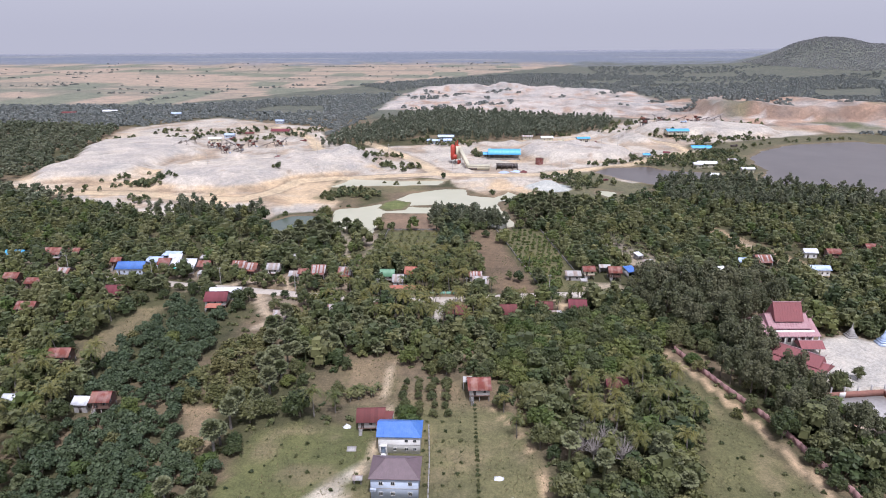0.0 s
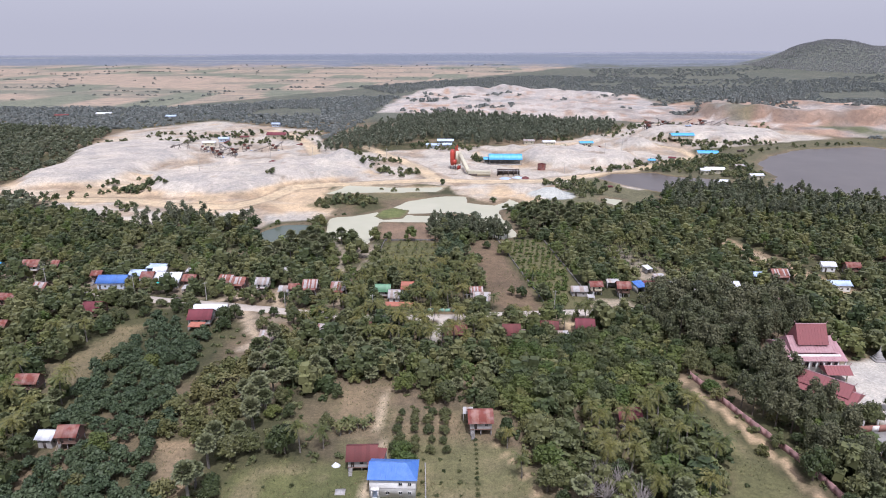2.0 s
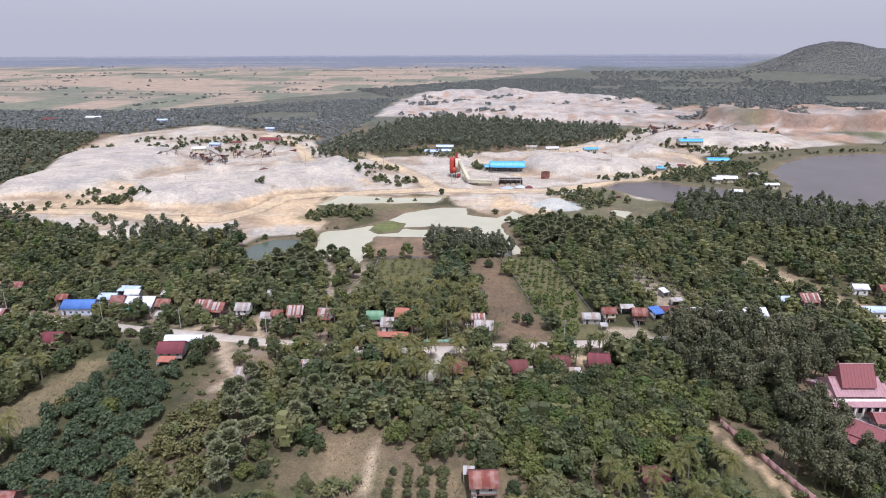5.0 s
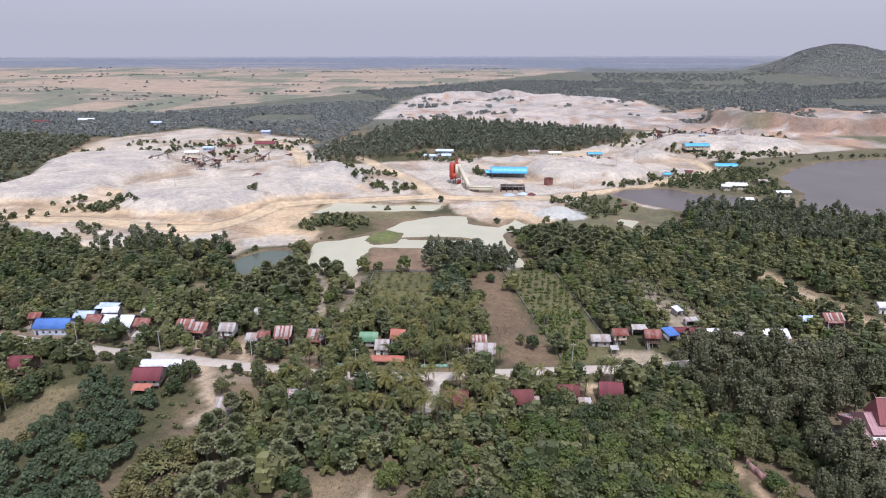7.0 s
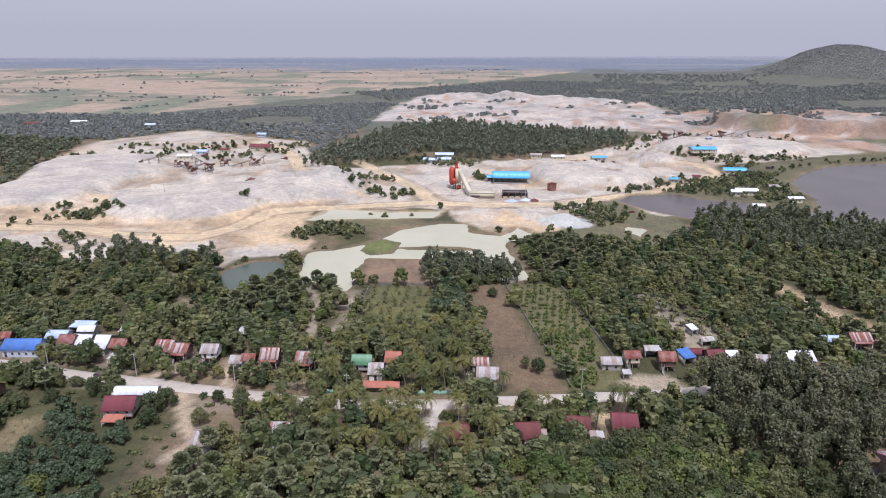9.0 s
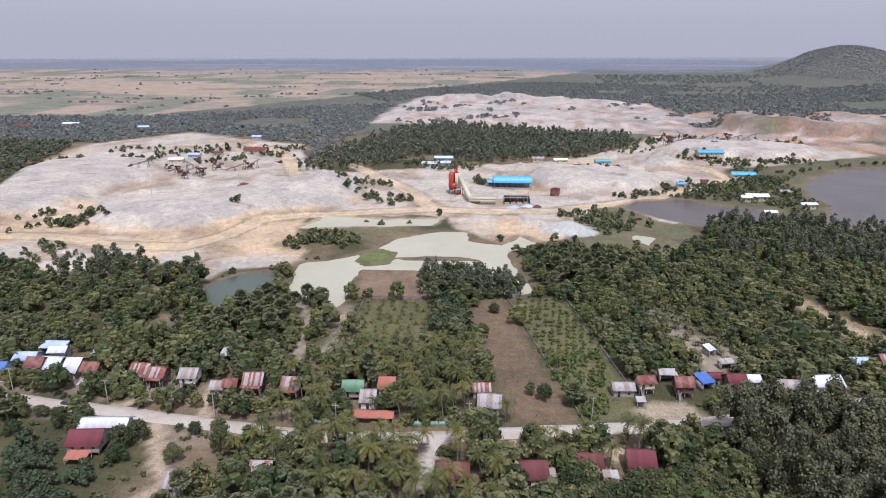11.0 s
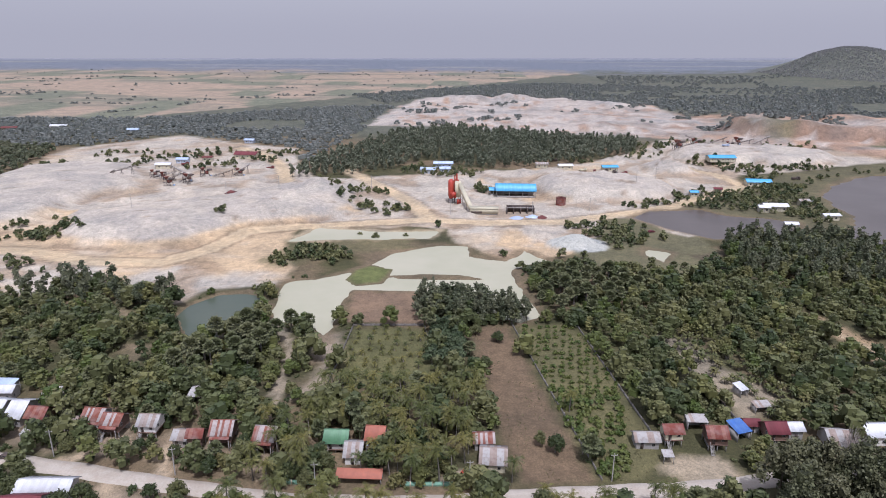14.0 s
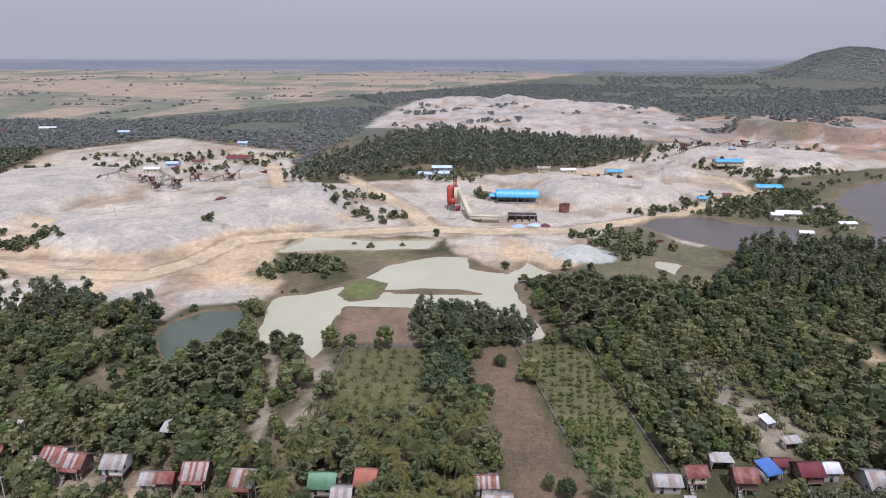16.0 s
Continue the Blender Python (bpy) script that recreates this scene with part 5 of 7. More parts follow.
def truck(x, y, turn, cab_mat, label):
    """A tipper: cab with windscreen, open skip, chassis and wheels."""
    ob = thing("tipper_truck", x, y, turn, label, "truck", "parked trucks")
    part("chassis", boxes(M_DARK, (0, 0, 0.7, 6.8, 0.9, 0.3)), ob)
    cab = part("cab", boxes(cab_mat, (2.5, 0, 0.9, 1.7, 2.2, 1.2), (2.35, 0, 2.1, 1.3, 2.1, 0.8)), ob)
    part("windscreen", boxes(M_PANE, (3.02, 0, 2.15, 0.05, 1.8, 0.62)), cab)
    part("skip", boxes(cab_mat, (-1.0, 0, 1.05, 4.6, 2.3, 0.12), (-1.0, 1.1, 1.1, 4.6, 0.1, 1.1), (-1.0, -1.1, 1.1, 4.6, 0.1, 1.1), (1.25, 0, 1.1, 0.1, 2.3, 1.5), (-3.25, 0, 1.1, 0.1, 2.3, 1.1)), ob)
    tyre = beams(M_DARK, 12, ((0, -0.16, 0.5), (0, 0.16, 0.5), 0.5), ((0, -0.16, 0.5), (0, 0.16, 0.5), 0.3), name="wheel")
    for px in (2.3, -1.6, -2.8):
        for s in (-1, 1):
            part("wheel", tyre, ob, at=pose(px, s * 1.0, 0))


for px, py, turn, m, lab in ((276, 676, 5, M_DARK, "dusty dark tipper truck on the sand"), (137, 688, 30, M_BROWN, "dusty red-brown tipper truck among parked machines"), (130, 690, 100, M_DARK, "dusty dark tipper truck among parked machines"),
                             (122, 695, 10, M_DARK, "dusty dark tipper truck among parked machines"), (113, 692, 80, M_BROWN, "dusty red-brown tipper truck among parked machines"), (104, 697, 20, M_CREAM, "dusty cream tipper truck among parked machines"),
                             (262, 795, 0, M_PALEBLUE, "pale tipper truck below gravel heaps"), (-168, 690, 40, M_BROWN, "dusty red-brown tipper truck near the barn"), (-247, 700, 60, M_BROWN, "dusty red-brown tipper truck near workshops"),
                             (-252, 742, 10, M_BROWN, "dusty red-brown tipper truck near workshops"), (85, 745, 15, M_DARK, "dusty dark tipper truck by the wood")):
    truck(px, py, turn, m, lab)


def car(x, y, turn, mat, label):
    ob = thing("car", x, y, turn, label, "car", "parked cars")
    v = [(-2.1, 0.4), (2.1, 0.4), (2.15, 0.8), (1.3, 0.98), (0.7, 1.45), (-1.3, 1.5), (-2.0, 1.0)]
    bm = bmesh.new()
    lo, hi = [bm.verts.new((a, -0.85, b)) for a, b in v], [bm.verts.new((a, 0.85, b)) for a, b in v]
    bm.faces.new(lo)
    bm.faces.new(hi[::-1])
    for i in range(len(v)):
        bm.faces.new((lo[i], hi[i], hi[(i + 1) % len(v)], lo[(i + 1) % len(v)]))
    bmesh.ops.recalc_face_normals(bm, faces=bm.faces)
    me = bpy.data.meshes.new("body")
    bm.to_mesh(me)
    bm.free()
    me.materials.append(mat)
    part("body", me, ob)
    part("side_glass", boxes(M_PANE, (-0.3, 0, 1.02, 1.7, 1.74, 0.36)), ob)
    tyre = beams(M_DARK, 10, ((0, -0.1, 0.32), (0, 0.1, 0.32), 0.32), name="wheel")
    for px in (1.3, -1.3):
        for s in (-1, 1):
            part("wheel", tyre, ob, at=pose(px, s * 0.8, 0))


car(-122, 281.5, -12, M_DARK, "dark car parked on the road's edge")
car(1.5, 279.5, 70, M_REDPAINT, "red car parked on a sandy forecourt")
car(113, 512, 20, M_MAROON, "bright pink-red van on the spoil bank")
car(148, 306, 30, M_DARK, "dark pick-up on a sandy yard")


def pole(x, y, tall, label="slim grey concrete utility pole"):
    ob = thing("utility_pole", x, y, 8, label, "pole", "utility poles")
    part("shaft", beams(M_CONC, 8, ((0, 0, -0.8), (0, 0, tall * 0.6), 0.16), ((0, 0, tall * 0.6), (0, 0, tall), 0.12)), ob)
    part("crossarm", boxes(M_CONC, (0, 0, tall - 0.7, 1.7, 0.12, 0.12)), ob)
    part("insulator", beams(M_WHITE, 6, *[((a, 0, tall - 0.58), (a, 0, tall - 0.35), 0.06) for a in (-0.75, 0, 0.75)]), ob)


for px, py in ((-74, 276.8), (-110, 282.8), (-145, 289.5), (-36, 272.2), (3, 275), (40, 279), (-190, 297.5), (-205, 520), (-160, 560), (-128, 575), (-70, 622), (85, 560), (-8, 546), (45, 545), (150, 640), (130, 620)):
    pole(px, py, 8.5 if py < 400 else 9.5)
tank = thing("water_tank", 68, 577, 0, "rust-brown cylindrical tank on the sand", "tank")
part("shell", beams(M_RUST, 20, ((0, 0, -0.3), (0, 0, 5), 3.4)), tank)
part("lid", beams(M_BROWN, 20, ((0, 0, 5.0), (0, 0, 5.25), 3.6), ((0, 0, 5.25), (0, 0, 5.7), 1.0)), tank)
part("band", beams(M_DARK, 20, ((0, 0, 1.5), (0, 0, 1.65), 3.46), ((0, 0, 3.3), (0, 0, 3.45), 3.46)), tank)


def heap_of(x, y, r, tall, mat, label, name, category):
    """A crumpled pile."""
    ob = thing(name, x, y, 0, label, category)
    v, f, n, m = [], [], 16, 5
    for j in range(m + 1):
        for k in range(n):
            q = r * (1 - j / m) * prng_h.uniform(0.8, 1.15)
            v.append((q * math.cos(2 * math.pi * k / n), q * 0.7 * math.sin(2 * math.pi * k / n), -0.2 + tall * (1 - (1 - j / m) ** 1.6) * prng_h.uniform(0.75, 1.2)))
    for j in range(m):
        f += [(j * n + k, j * n + (k + 1) % n, j * n + n + (k + 1) % n, j * n + n + k) for k in range(n)]
    part("pile", mesh_from("pile", v, f, mat), ob)


heap_of(35, 540, 5, 1.4, M_PALEBLUE, "crumpled pale blue tarpaulin on a spoil pile", "tarpaulin_heap", "tarpaulin")
heap_of(45, 542, 4.5, 1.6, M_PALEBLUE, "crumpled pale blue tarpaulin on a spoil pile", "tarpaulin_heap", "tarpaulin")
heap_of(51, 541, 4, 1.8, M_BROWN, "brown spoil pile beside blue tarpaulins", "spoil_heap", "heap")
heap_of(11, 149.5, 1.8, 0.8, M_WHITESHEET, "crumpled white plastic sheet on the grass", "plastic_sheet", "sheet")
heap_of(14, 142, 0.9, 0.4, M_WHITESHEET, "crumpled white plastic sheet on the grass", "plastic_sheet", "sheet")
heap_of(-32.5, 171.5, 1.4, 1.2, M_WHITESHEET, "white covered cart in the yard", "covered_cart", "cart")
slab = thing("concrete_slab", -29.5, 161, 4, "square grey concrete slab on the grass", "slab")
part("slab_top", boxes(M_CONC, (0, 0, -0.2, 2.6, 2.2, 0.45)), slab)
hut = thing("tiled_shelter", -25.5, 146.5, 4, "small open shelter with a grey pitched roof", "shelter")
part("post", boxes(M_CONC, *[(a, b, -0.3, 0.12, 0.12, 2.3) for a in (-0.9, 0.9) for b in (-0.7, 0.7)]), hut)
gable_roof(hut, 2.0, 1.6, 2.0, 0.5, M_GREYSHEET, 0.3)
kiosk = thing("pyramid_shelter", -167, 588, 0, "dusty open shelter with a brown pyramid roof", "shelter")
part("post", boxes(M_CONC, *[(a, b, -0.4, 0.3, 0.3, 3.2) for a in (-3, 3) for b in (-3, 3)]), kiosk)
part("roof", mesh_from("roof", [(-4, -4, 2.7), (4, -4, 2.7), (4, 4, 2.7), (-4, 4, 2.7), (0, 0, 5.0), (0, 0.02, 5.0)], [(0, 1, 4, 5), (1, 2, 4, 5), (2, 3, 4, 5), (3, 0, 4, 5), (3, 2, 1, 0)], M_BROWN), kiosk)
gate = thing("temple_gate", 133, 277, 10, "ornate red-roofed temple gate with pale piers", "gate")
FOOTPRINTS.append((133, 277, 9, 5, 0))
part("pier", boxes(M_CREAM, (-2.6, 0, -0.4, 1.2, 1.4, 4.4), (2.6, 0, -0.4, 1.2, 1.4, 4.4), (0, 0, 3.6, 6.6, 1.2, 0.8)), gate)
tiered(gate, 7.4, 3.4, 4.3, 1.8, M_TEMPLE, "lower_roof")
tiered(gate, 3.6, 2.4, 5.4, 2.0, M_TEMPLE, "upper_roof")


# ---- plants ----
def tube(points, radii, sides=6):
    """Quads round a bent, tapered stem."""
    v, f = [], []
    for (px, py, pz), r in zip(points, radii):
        for k in range(sides):
            a = 2 * math.pi * k / sides
            v.append((px + r * math.cos(a), py + r * math.sin(a), pz))
    for i in range(len(points) - 1):
        for k in range(sides):
            a, b = i * sides + k, i * sides + (k + 1) % sides
            f.append((a, b, b + sides, a + sides))
    return np.array(v, float), np.array(f)


def joined(pieces):
    v, f, n = [], [], 0
    for pv, pf in pieces:
        v.append(pv)
        f.append(pf + n)
        n += len(pv)
    return np.concatenate(v), np.concatenate(f)


def lump(detail=2):
    """A ball of quads, from a cut cube."""
    v, f = [], []
    for ax in range(3):
        for sgn in (-1, 1):
            base = len(v)
            for i in range(detail + 1):
                for j in range(detail + 1):
                    p = [0, 0, 0]
                    p[ax], p[(ax + 1) % 3], p[(ax + 2) % 3] = sgn, (2 * i / detail - 1), (2 * j / detail - 1) * sgn
                    v.append(p)
            for i in range(detail):
                for j in range(detail):
                    a = base + i * (detail + 1) + j
                    f.append((a, a + detail + 1, a + detail + 2, a + 1))
    v = np.array(v, float)
    return v / np.linalg.norm(v, axis=1)[:, None], np.array(f)


BALL = lump(2)
CORE = lump(1)


def leaves(rng, lumps, count, size, spread=0.5, low=-0.5):
    """Leaf tufts that stand out of the lumps' skin."""
    lumps = np.array(lumps)
    w = lumps[:, 3] * lumps[:, 5]
    pick = lumps[rng.choice(len(lumps), count, p=w / w.sum())]
    d = rng.normal(size=(count, 3))
    d /= np.linalg.norm(d, axis=1)[:, None]
    d[:, 2] = np.where(d[:, 2] < low, -d[:, 2], d[:, 2])
    pos = pick[:, :3] + d * pick[:, 3:6] * rng.uniform(0.8, 1.12, (count, 1))
    nrm = d + rng.normal(size=(count, 3)) * spread + (0, 0, 0.35)
    nrm /= np.linalg.norm(nrm, axis=1)[:, None]
    t = np.cross(nrm, rng.normal(size=(count, 3)))
    t /= np.linalg.norm(t, axis=1)[:, None]
    b = np.cross(nrm, t)
    s, r = size * rng.uniform(0.55, 1.35, (count, 1)), rng.uniform(0.45, 0.8, (count, 1))
    v = np.stack([pos - t * s, pos - b * s * r + nrm * s * 0.15, pos + t * s, pos + b * s * r - nrm * s * 0.1], 1).reshape(-1, 3)
    return v, np.arange(count * 4).reshape(-1, 4)


def crown(rng, lumps, count, size, core=0.84, spread=0.5, low=-0.5, ball=None):
    pieces, ball = [], ball or CORE
    for cx, cy, cz, rx, ry, rz in lumps:
        jit = 1 + rng.uniform(-0.16, 0.16, (len(ball[0]), 1))
        pieces.append((ball[0] * jit * (rx * core, ry * core, rz * core) + (cx, cy, cz), ball[1]))
    return joined(pieces + [leaves(rng, lumps, count, size, spread, low)])


def round_lumps(rng, n, radius, base, top):
    out = []
    for i in range(n):
        a, q = i * 2.4 + rng.uniform(-0.5, 0.5), math.sqrt((i + 0.5) / n)
        r = radius * rng.uniform(0.36, 0.52)
        z = base + (top - base) * (1 - q * q * 0.75) * rng.uniform(0.72, 1.0) - r * 0.6
        out.append((radius * 0.72 * q * math.cos(a), radius * 0.72 * q * math.sin(a), z, r, r, r * rng.uniform(0.7, 0.95)))
    return out


def trunk_of(rng, lumps, reach, girth):
    fork = (rng.uniform(-0.2, 0.2), rng.uniform(-0.2, 0.2), reach)
    pieces = [tube([(0, 0, -0.4), (0, 0, 0.3), fork], [girth * 1.4, girth, girth * 0.75])]
    for cx, cy, cz, *_ in lumps[:4]:
        pieces.append(tube([fork, ((fork[0] + cx) / 2, (fork[1] + cy) / 2, fork[2] * 0.4 + cz * 0.6), (cx, cy, cz)], [girth * 0.6, girth * 0.35, girth * 0.15], 5))
    return joined(pieces)


def broadleaf(rng, radius, tall, n, count, size):
    lumps = round_lumps(rng, n, radius, tall * 0.35, tall)
    return trunk_of(rng, lumps, tall * 0.3, 0.05 * radius + 0.06), crown(rng, lumps, count, size)


def eucalypt(rng, tall, count, size):
    lumps = []
    for i in range(11):
        z = tall * (0.46 + 0.42 * i / 10) * rng.uniform(0.92, 1.08)
        a, q = i * 2.1, tall * 0.2 * (1.15 - 0.7 * (i / 10)) * rng.uniform(0.5, 1.15)
        r = tall * rng.uniform(0.085, 0.13)
        lumps.append((q * math.cos(a), q * math.sin(a), z, r, r, r * rng.uniform(0.8, 1.25)))
    pieces = [tube([(0, 0, -0.5), (0.1, 0, tall * 0.4), (0, 0.2, tall * 0.93)], [0.38, 0.26, 0.06])]
    for cx, cy, cz, *_ in lumps[:8]:
        pieces.append(tube([(0, 0, cz - tall * 0.1), (cx, cy, cz)], [0.12, 0.04], 4))
    return joined(pieces), crown(rng, lumps, count, size, 0.72, 0.9, -0.8)


def coconut(rng, tall, fronds=19, reach=3.9):
    lean = rng.uniform(-0.9, 0.9, 2)
    stem = [(lean[0] * t * t, lean[1] * t * t, tall * t - 0.3 * (t == 0)) for t in (0, 0.25, 0.5, 0.75, 1)]
    trunk = tube(stem, [0.28, 0.2, 0.17, 0.15, 0.14])
    top = np.array(stem[-1])
    v, f = [], []
    for i in range(fronds):
        a = i * 2.399 + rng.uniform(-0.25, 0.25)
        lift = rng.uniform(-0.25, 1.15) if i > 4 else rng.uniform(0.9, 1.35)
        length, out, side = reach * rng.uniform(0.8, 1.1), np.array((math.cos(a), math.sin(a), 0)), np.array((-math.sin(a), math.cos(a), 0))
        rib, p, e = [top + (0, 0, 0.1)], top + (0, 0, 0.1), lift
        for k in range(7):
            p = p + (out * math.cos(e) + np.array((0, 0, math.sin(e)))) * length / 7
            e -= 0.30
            rib.append(p)
        for k in range(12):
            u = 7 * (k + 0.35) / 12.4
            i0 = int(u)
            base = rib[i0] + (rib[i0 + 1] - rib[i0]) * (u - i0)
            along = (rib[i0 + 1] - rib[i0]) / (length / 7)
            w = length * 0.125 * (0.55 + 0.6 * math.sin(math.pi * (k + 1) / 13) - 0.25 * (k / 12))
            for s in (-1, 1):
                n = len(v)
                tip = side * s * w + along * w * 0.75 - np.array((0, 0, w * rng.uniform(0.5, 1.1)))
                half = along * length * 0.024
                v += [base - half, base + half, base + tip + half * 0.6, base + tip - half * 0.6]
                f.append((n, n + 1, n + 2, n + 3))
        n = len(v)
        thick = side * 0.035
        v += [rib[0] - thick, rib[0] + thick, rib[4] + thick, rib[4] - thick]
        f.append((n, n + 1, n + 2, n + 3))
    return trunk, (np.array(v), np.array(f))


def fan_palm(rng, tall, fans=34):
    trunk = tube([(0, 0, -0.4), (0.05, 0, tall * 0.5), (0, 0.05, tall)], [0.34, 0.26, 0.24])
    v, f = [], []
    for i in range(fans):
        a, e = i * 2.399, 1.45 - 2.2 * (i / fans) + rng.uniform(-0.15, 0.15)
        out = np.array((math.cos(a) * math.cos(e), math.sin(a) * math.cos(e), math.sin(e)))
        side = np.array((-math.sin(a), math.cos(a), 0))
        up = np.cross(out, side)
        hub = np.array((0, 0, tall)) + out * rng.uniform(0.9, 1.35)
        n = len(v)
        w = 0.05
        v += [np.array((0, 0, tall)) - side * w, np.array((0, 0, tall)) + side * w, hub + side * w, hub - side * w]
        f.append((n, n + 1, n + 2, n + 3))
        for k in range(7):
            s = (k - 3) * 0.44
            d = out * math.cos(s) + side * math.sin(s)
            q = out * -math.sin(s) + side * math.cos(s)
            r = rng.uniform(1.05, 1.3)
            n = len(v)
            fold = up * 0.10 * (1 if k % 2 else -1)
            v += [hub, hub + d * r * 0.65 - q * 0.20 * r + fold, hub + d * r - np.array((0, 0, 0.18)), hub + d * r * 0.65 + q * 0.20 * r - fold]
            f.append((n, n + 1, n + 2, n + 3))
    return trunk, (np.array(v), np.array(f))


def banana(rng):
    """Four leaning stems and their arching leaf blades."""
    stems, v, f = [], [], []
    for s in range(4):
        ox, oy = rng.uniform(-0.9, 0.9, 2)
        top = rng.uniform(1.3, 2.0)
        stems.append(tube([(ox, oy, -0.1), (ox * 1.1, oy * 1.1, top + 0.1)], [0.13, 0.08], 5))
        for i in range(6):
            a, e = i * 1.1 + rng.uniform(0, 1), rng.uniform(0.5, 1.3)
            out, side, p = np.array((math.cos(a), math.sin(a), 0)), np.array((-math.sin(a), math.cos(a), 0)), np.array((ox, oy, top))
            for k in range(3):
                q = p + (out * math.cos(e) + np.array((0, 0, math.sin(e)))) * 0.75
                w0, w1 = (0.08, 0.27, 0.25)[k], (0.27, 0.25, 0.05)[k]
                n = len(v)
                v += [p - side * w0, p + side * w0, q + side * w1, q - side * w1]
                f.append((n, n + 1, n + 2, n + 3))
                p, e = q, e - 0.6
    return joined(stems), (np.array(v), np.array(f))


def bare_twigs(rng, tall):
    pieces = [tube([(0, 0, -0.3), (0, 0, tall * 0.35)], [0.22, 0.16])]
    for i in range(46):
        a, e, l = i * 2.4, rng.uniform(0.3, 1.3), tall * rng.uniform(0.3, 0.62)
        z = tall * rng.uniform(0.2, 0.4)
        q = (l * math.cos(a) * math.cos(e), l * math.sin(a) * math.cos(e), z + l * math.sin(e))
        pieces.append(tube([(0, 0, z), (q[0] * 0.5, q[1] * 0.5, z + (q[2] - z) * 0.6), q], [0.09, 0.06, 0.03], 4))
        for j in range(3):
            b = rng.uniform(-1, 1, 3) * tall * 0.14 + (0, 0, tall * 0.07)
            pieces.append(tube([(q[0] * 0.6, q[1] * 0.6, z + (q[2] - z) * 0.68), (q[0] * 0.7 + b[0], q[1] * 0.7 + b[1], q[2] + b[2])], [0.05, 0.02], 3))
    return joined(pieces)


prng = np.random.RandomState(3)
KINDS = {}


def kind(name, label, category, group, variants, leaf, bark):
    """Meshes for one kind of plant; each variant is (trunk, crown) or (None, body)."""
    KINDS[name] = dict(label=label, category=category, group=group, bark=bark, leaf=leaf, arrays=variants, meshes=[], first={})
    for tr, cr in variants:
        KINDS[name]["meshes"].append((mesh_from("trunk", *tr, bark, smooth=True) if tr is not None else None, mesh_from("crown", *cr, leaf)))


def variants(n, make):
    return [make() for _ in range(n)]


kind("broadleaf_tree", "spreading broadleaf tree with a dense dull green crown", "tree", "village trees",
     variants(5, lambda: broadleaf(prng, prng.uniform(3.2, 4.2), prng.uniform(6.5, 9.0), 11, 780, 0.34)), M_LEAF, M_BARK)
kind("bright_tree", "leafy tree with a fresh yellowish green crown", "tree", "bright green trees",
     variants(4, lambda: broadleaf(prng, prng.uniform(3.2, 4.4), prng.uniform(6, 8), 11, 780, 0.34)), M_LEAF_BRIGHT, M_BARK)
kind("mango_tree", "rounded mango tree with a very dark green crown", "tree", "mango plantation trees",
     variants(4, lambda: broadleaf(prng, prng.uniform(2.2, 2.7), prng.uniform(4.6, 5.6), 7, 430, 0.33)), M_LEAF_DARK, M_BARK)
kind("tall_tree", "tall dark grey-green tree with an open clumped crown", "tree", "tall grove trees",
     variants(4, lambda: eucalypt(prng, prng.uniform(19, 23), 1500, 0.46)), M_LEAF_EUC, M_BARK)
kind("coconut_palm", "coconut palm with arching feathery green fronds", "palm", "coconut palms",
     variants(5, lambda: coconut(prng, prng.uniform(6, 10), 19, 4.4)), M_LEAF_COCO, M_PALM_BARK)
kind("young_coconut_palm", "short young coconut palm in an orchard row", "palm", "young orchard palms",
     variants(3, lambda: coconut(prng, prng.uniform(1.0, 1.8), 16, 2.3)), M_LEAF_COCO, M_PALM_BARK)
kind("sugar_palm", "sugar palm with a round head of silvery fan leaves", "palm", "sugar palms",
     variants(4, lambda: fan_palm(prng, prng.uniform(3.4, 6.4), 44)), M_LEAF_FAN, M_PALM_BARK)
kind("olive_shrub", "feathery olive-green bamboo-like shrub", "shrub", "olive shrubs",
     [(None, crown(prng, round_lumps(prng, 7, 2.6, 0.9, 4.4), 420, 0.32, 0.72, 1.2)) for _ in range(3)], M_LEAF_OLIVE, None)
kind("bush", "low dense green bush", "bush", "green bushes",
     [(None, crown(prng, round_lumps(prng, 5, 1.4, 0.5, 2.2), 110, 0.38)) for _ in range(3)], M_LEAF, None)
kind("crop_shrub", "small light green crop shrub in a planted strip", "shrub", "crop shrubs",
     [(None, crown(prng, round_lumps(prng, 4, 1.5, 0.4, 1.8), 80, 0.36)) for _ in range(3)], M_LEAF_CROP, None)
kind("banana_clump", "clump of ragged yellow-green banana plants", "plant", "banana clumps",
     variants(4, lambda: banana(prng)), M_LEAF_BANANA, M_PALM_BARK)
kind("leafless_tree", "grey leafless tree with a haze of fine twigs", "tree", "leafless trees",
     [(None, bare_twigs(prng, 8)) for _ in range(2)], M_TWIG, None)


def plant(name, x, y, scale=1.0, z=None):
    k = KINDS[name]
    i = prng.randint(len(k["meshes"]))
    z = float(height(np.array([x]), np.array([y]))[0]) if z is None else z
    m = Matrix.LocRotScale((x, y, z), Euler((0, 0, prng.uniform(0, 6.28))), (scale, scale, scale * prng.uniform(0.9, 1.12)))
    tr, cr = k["meshes"][i]
    if tr is None:
        ob = new(name, cr)
    else:
        ob = new(name)
        for part_name, me in (("trunk", tr), ("crown", cr)):
            new(part_name, me).parent = ob
    ob.matrix_basis = m
    return tagged(ob, k["label"], k["category"], k["group"])


CLEAR = [P_BROWN, P_GREENF, P_ORCH, P_GRASSL, P_ORCHF, P_GRASSR, P_BARE, P_CLEARL, P_YARD, P_COURT, P_DRIVE, P_DRIVE2, P_YARDS, P_MUD, P_CLEARR, P_SPOIL, P_PALE, P_BARELEFT, P_BARELEFT2, P_BANANA]


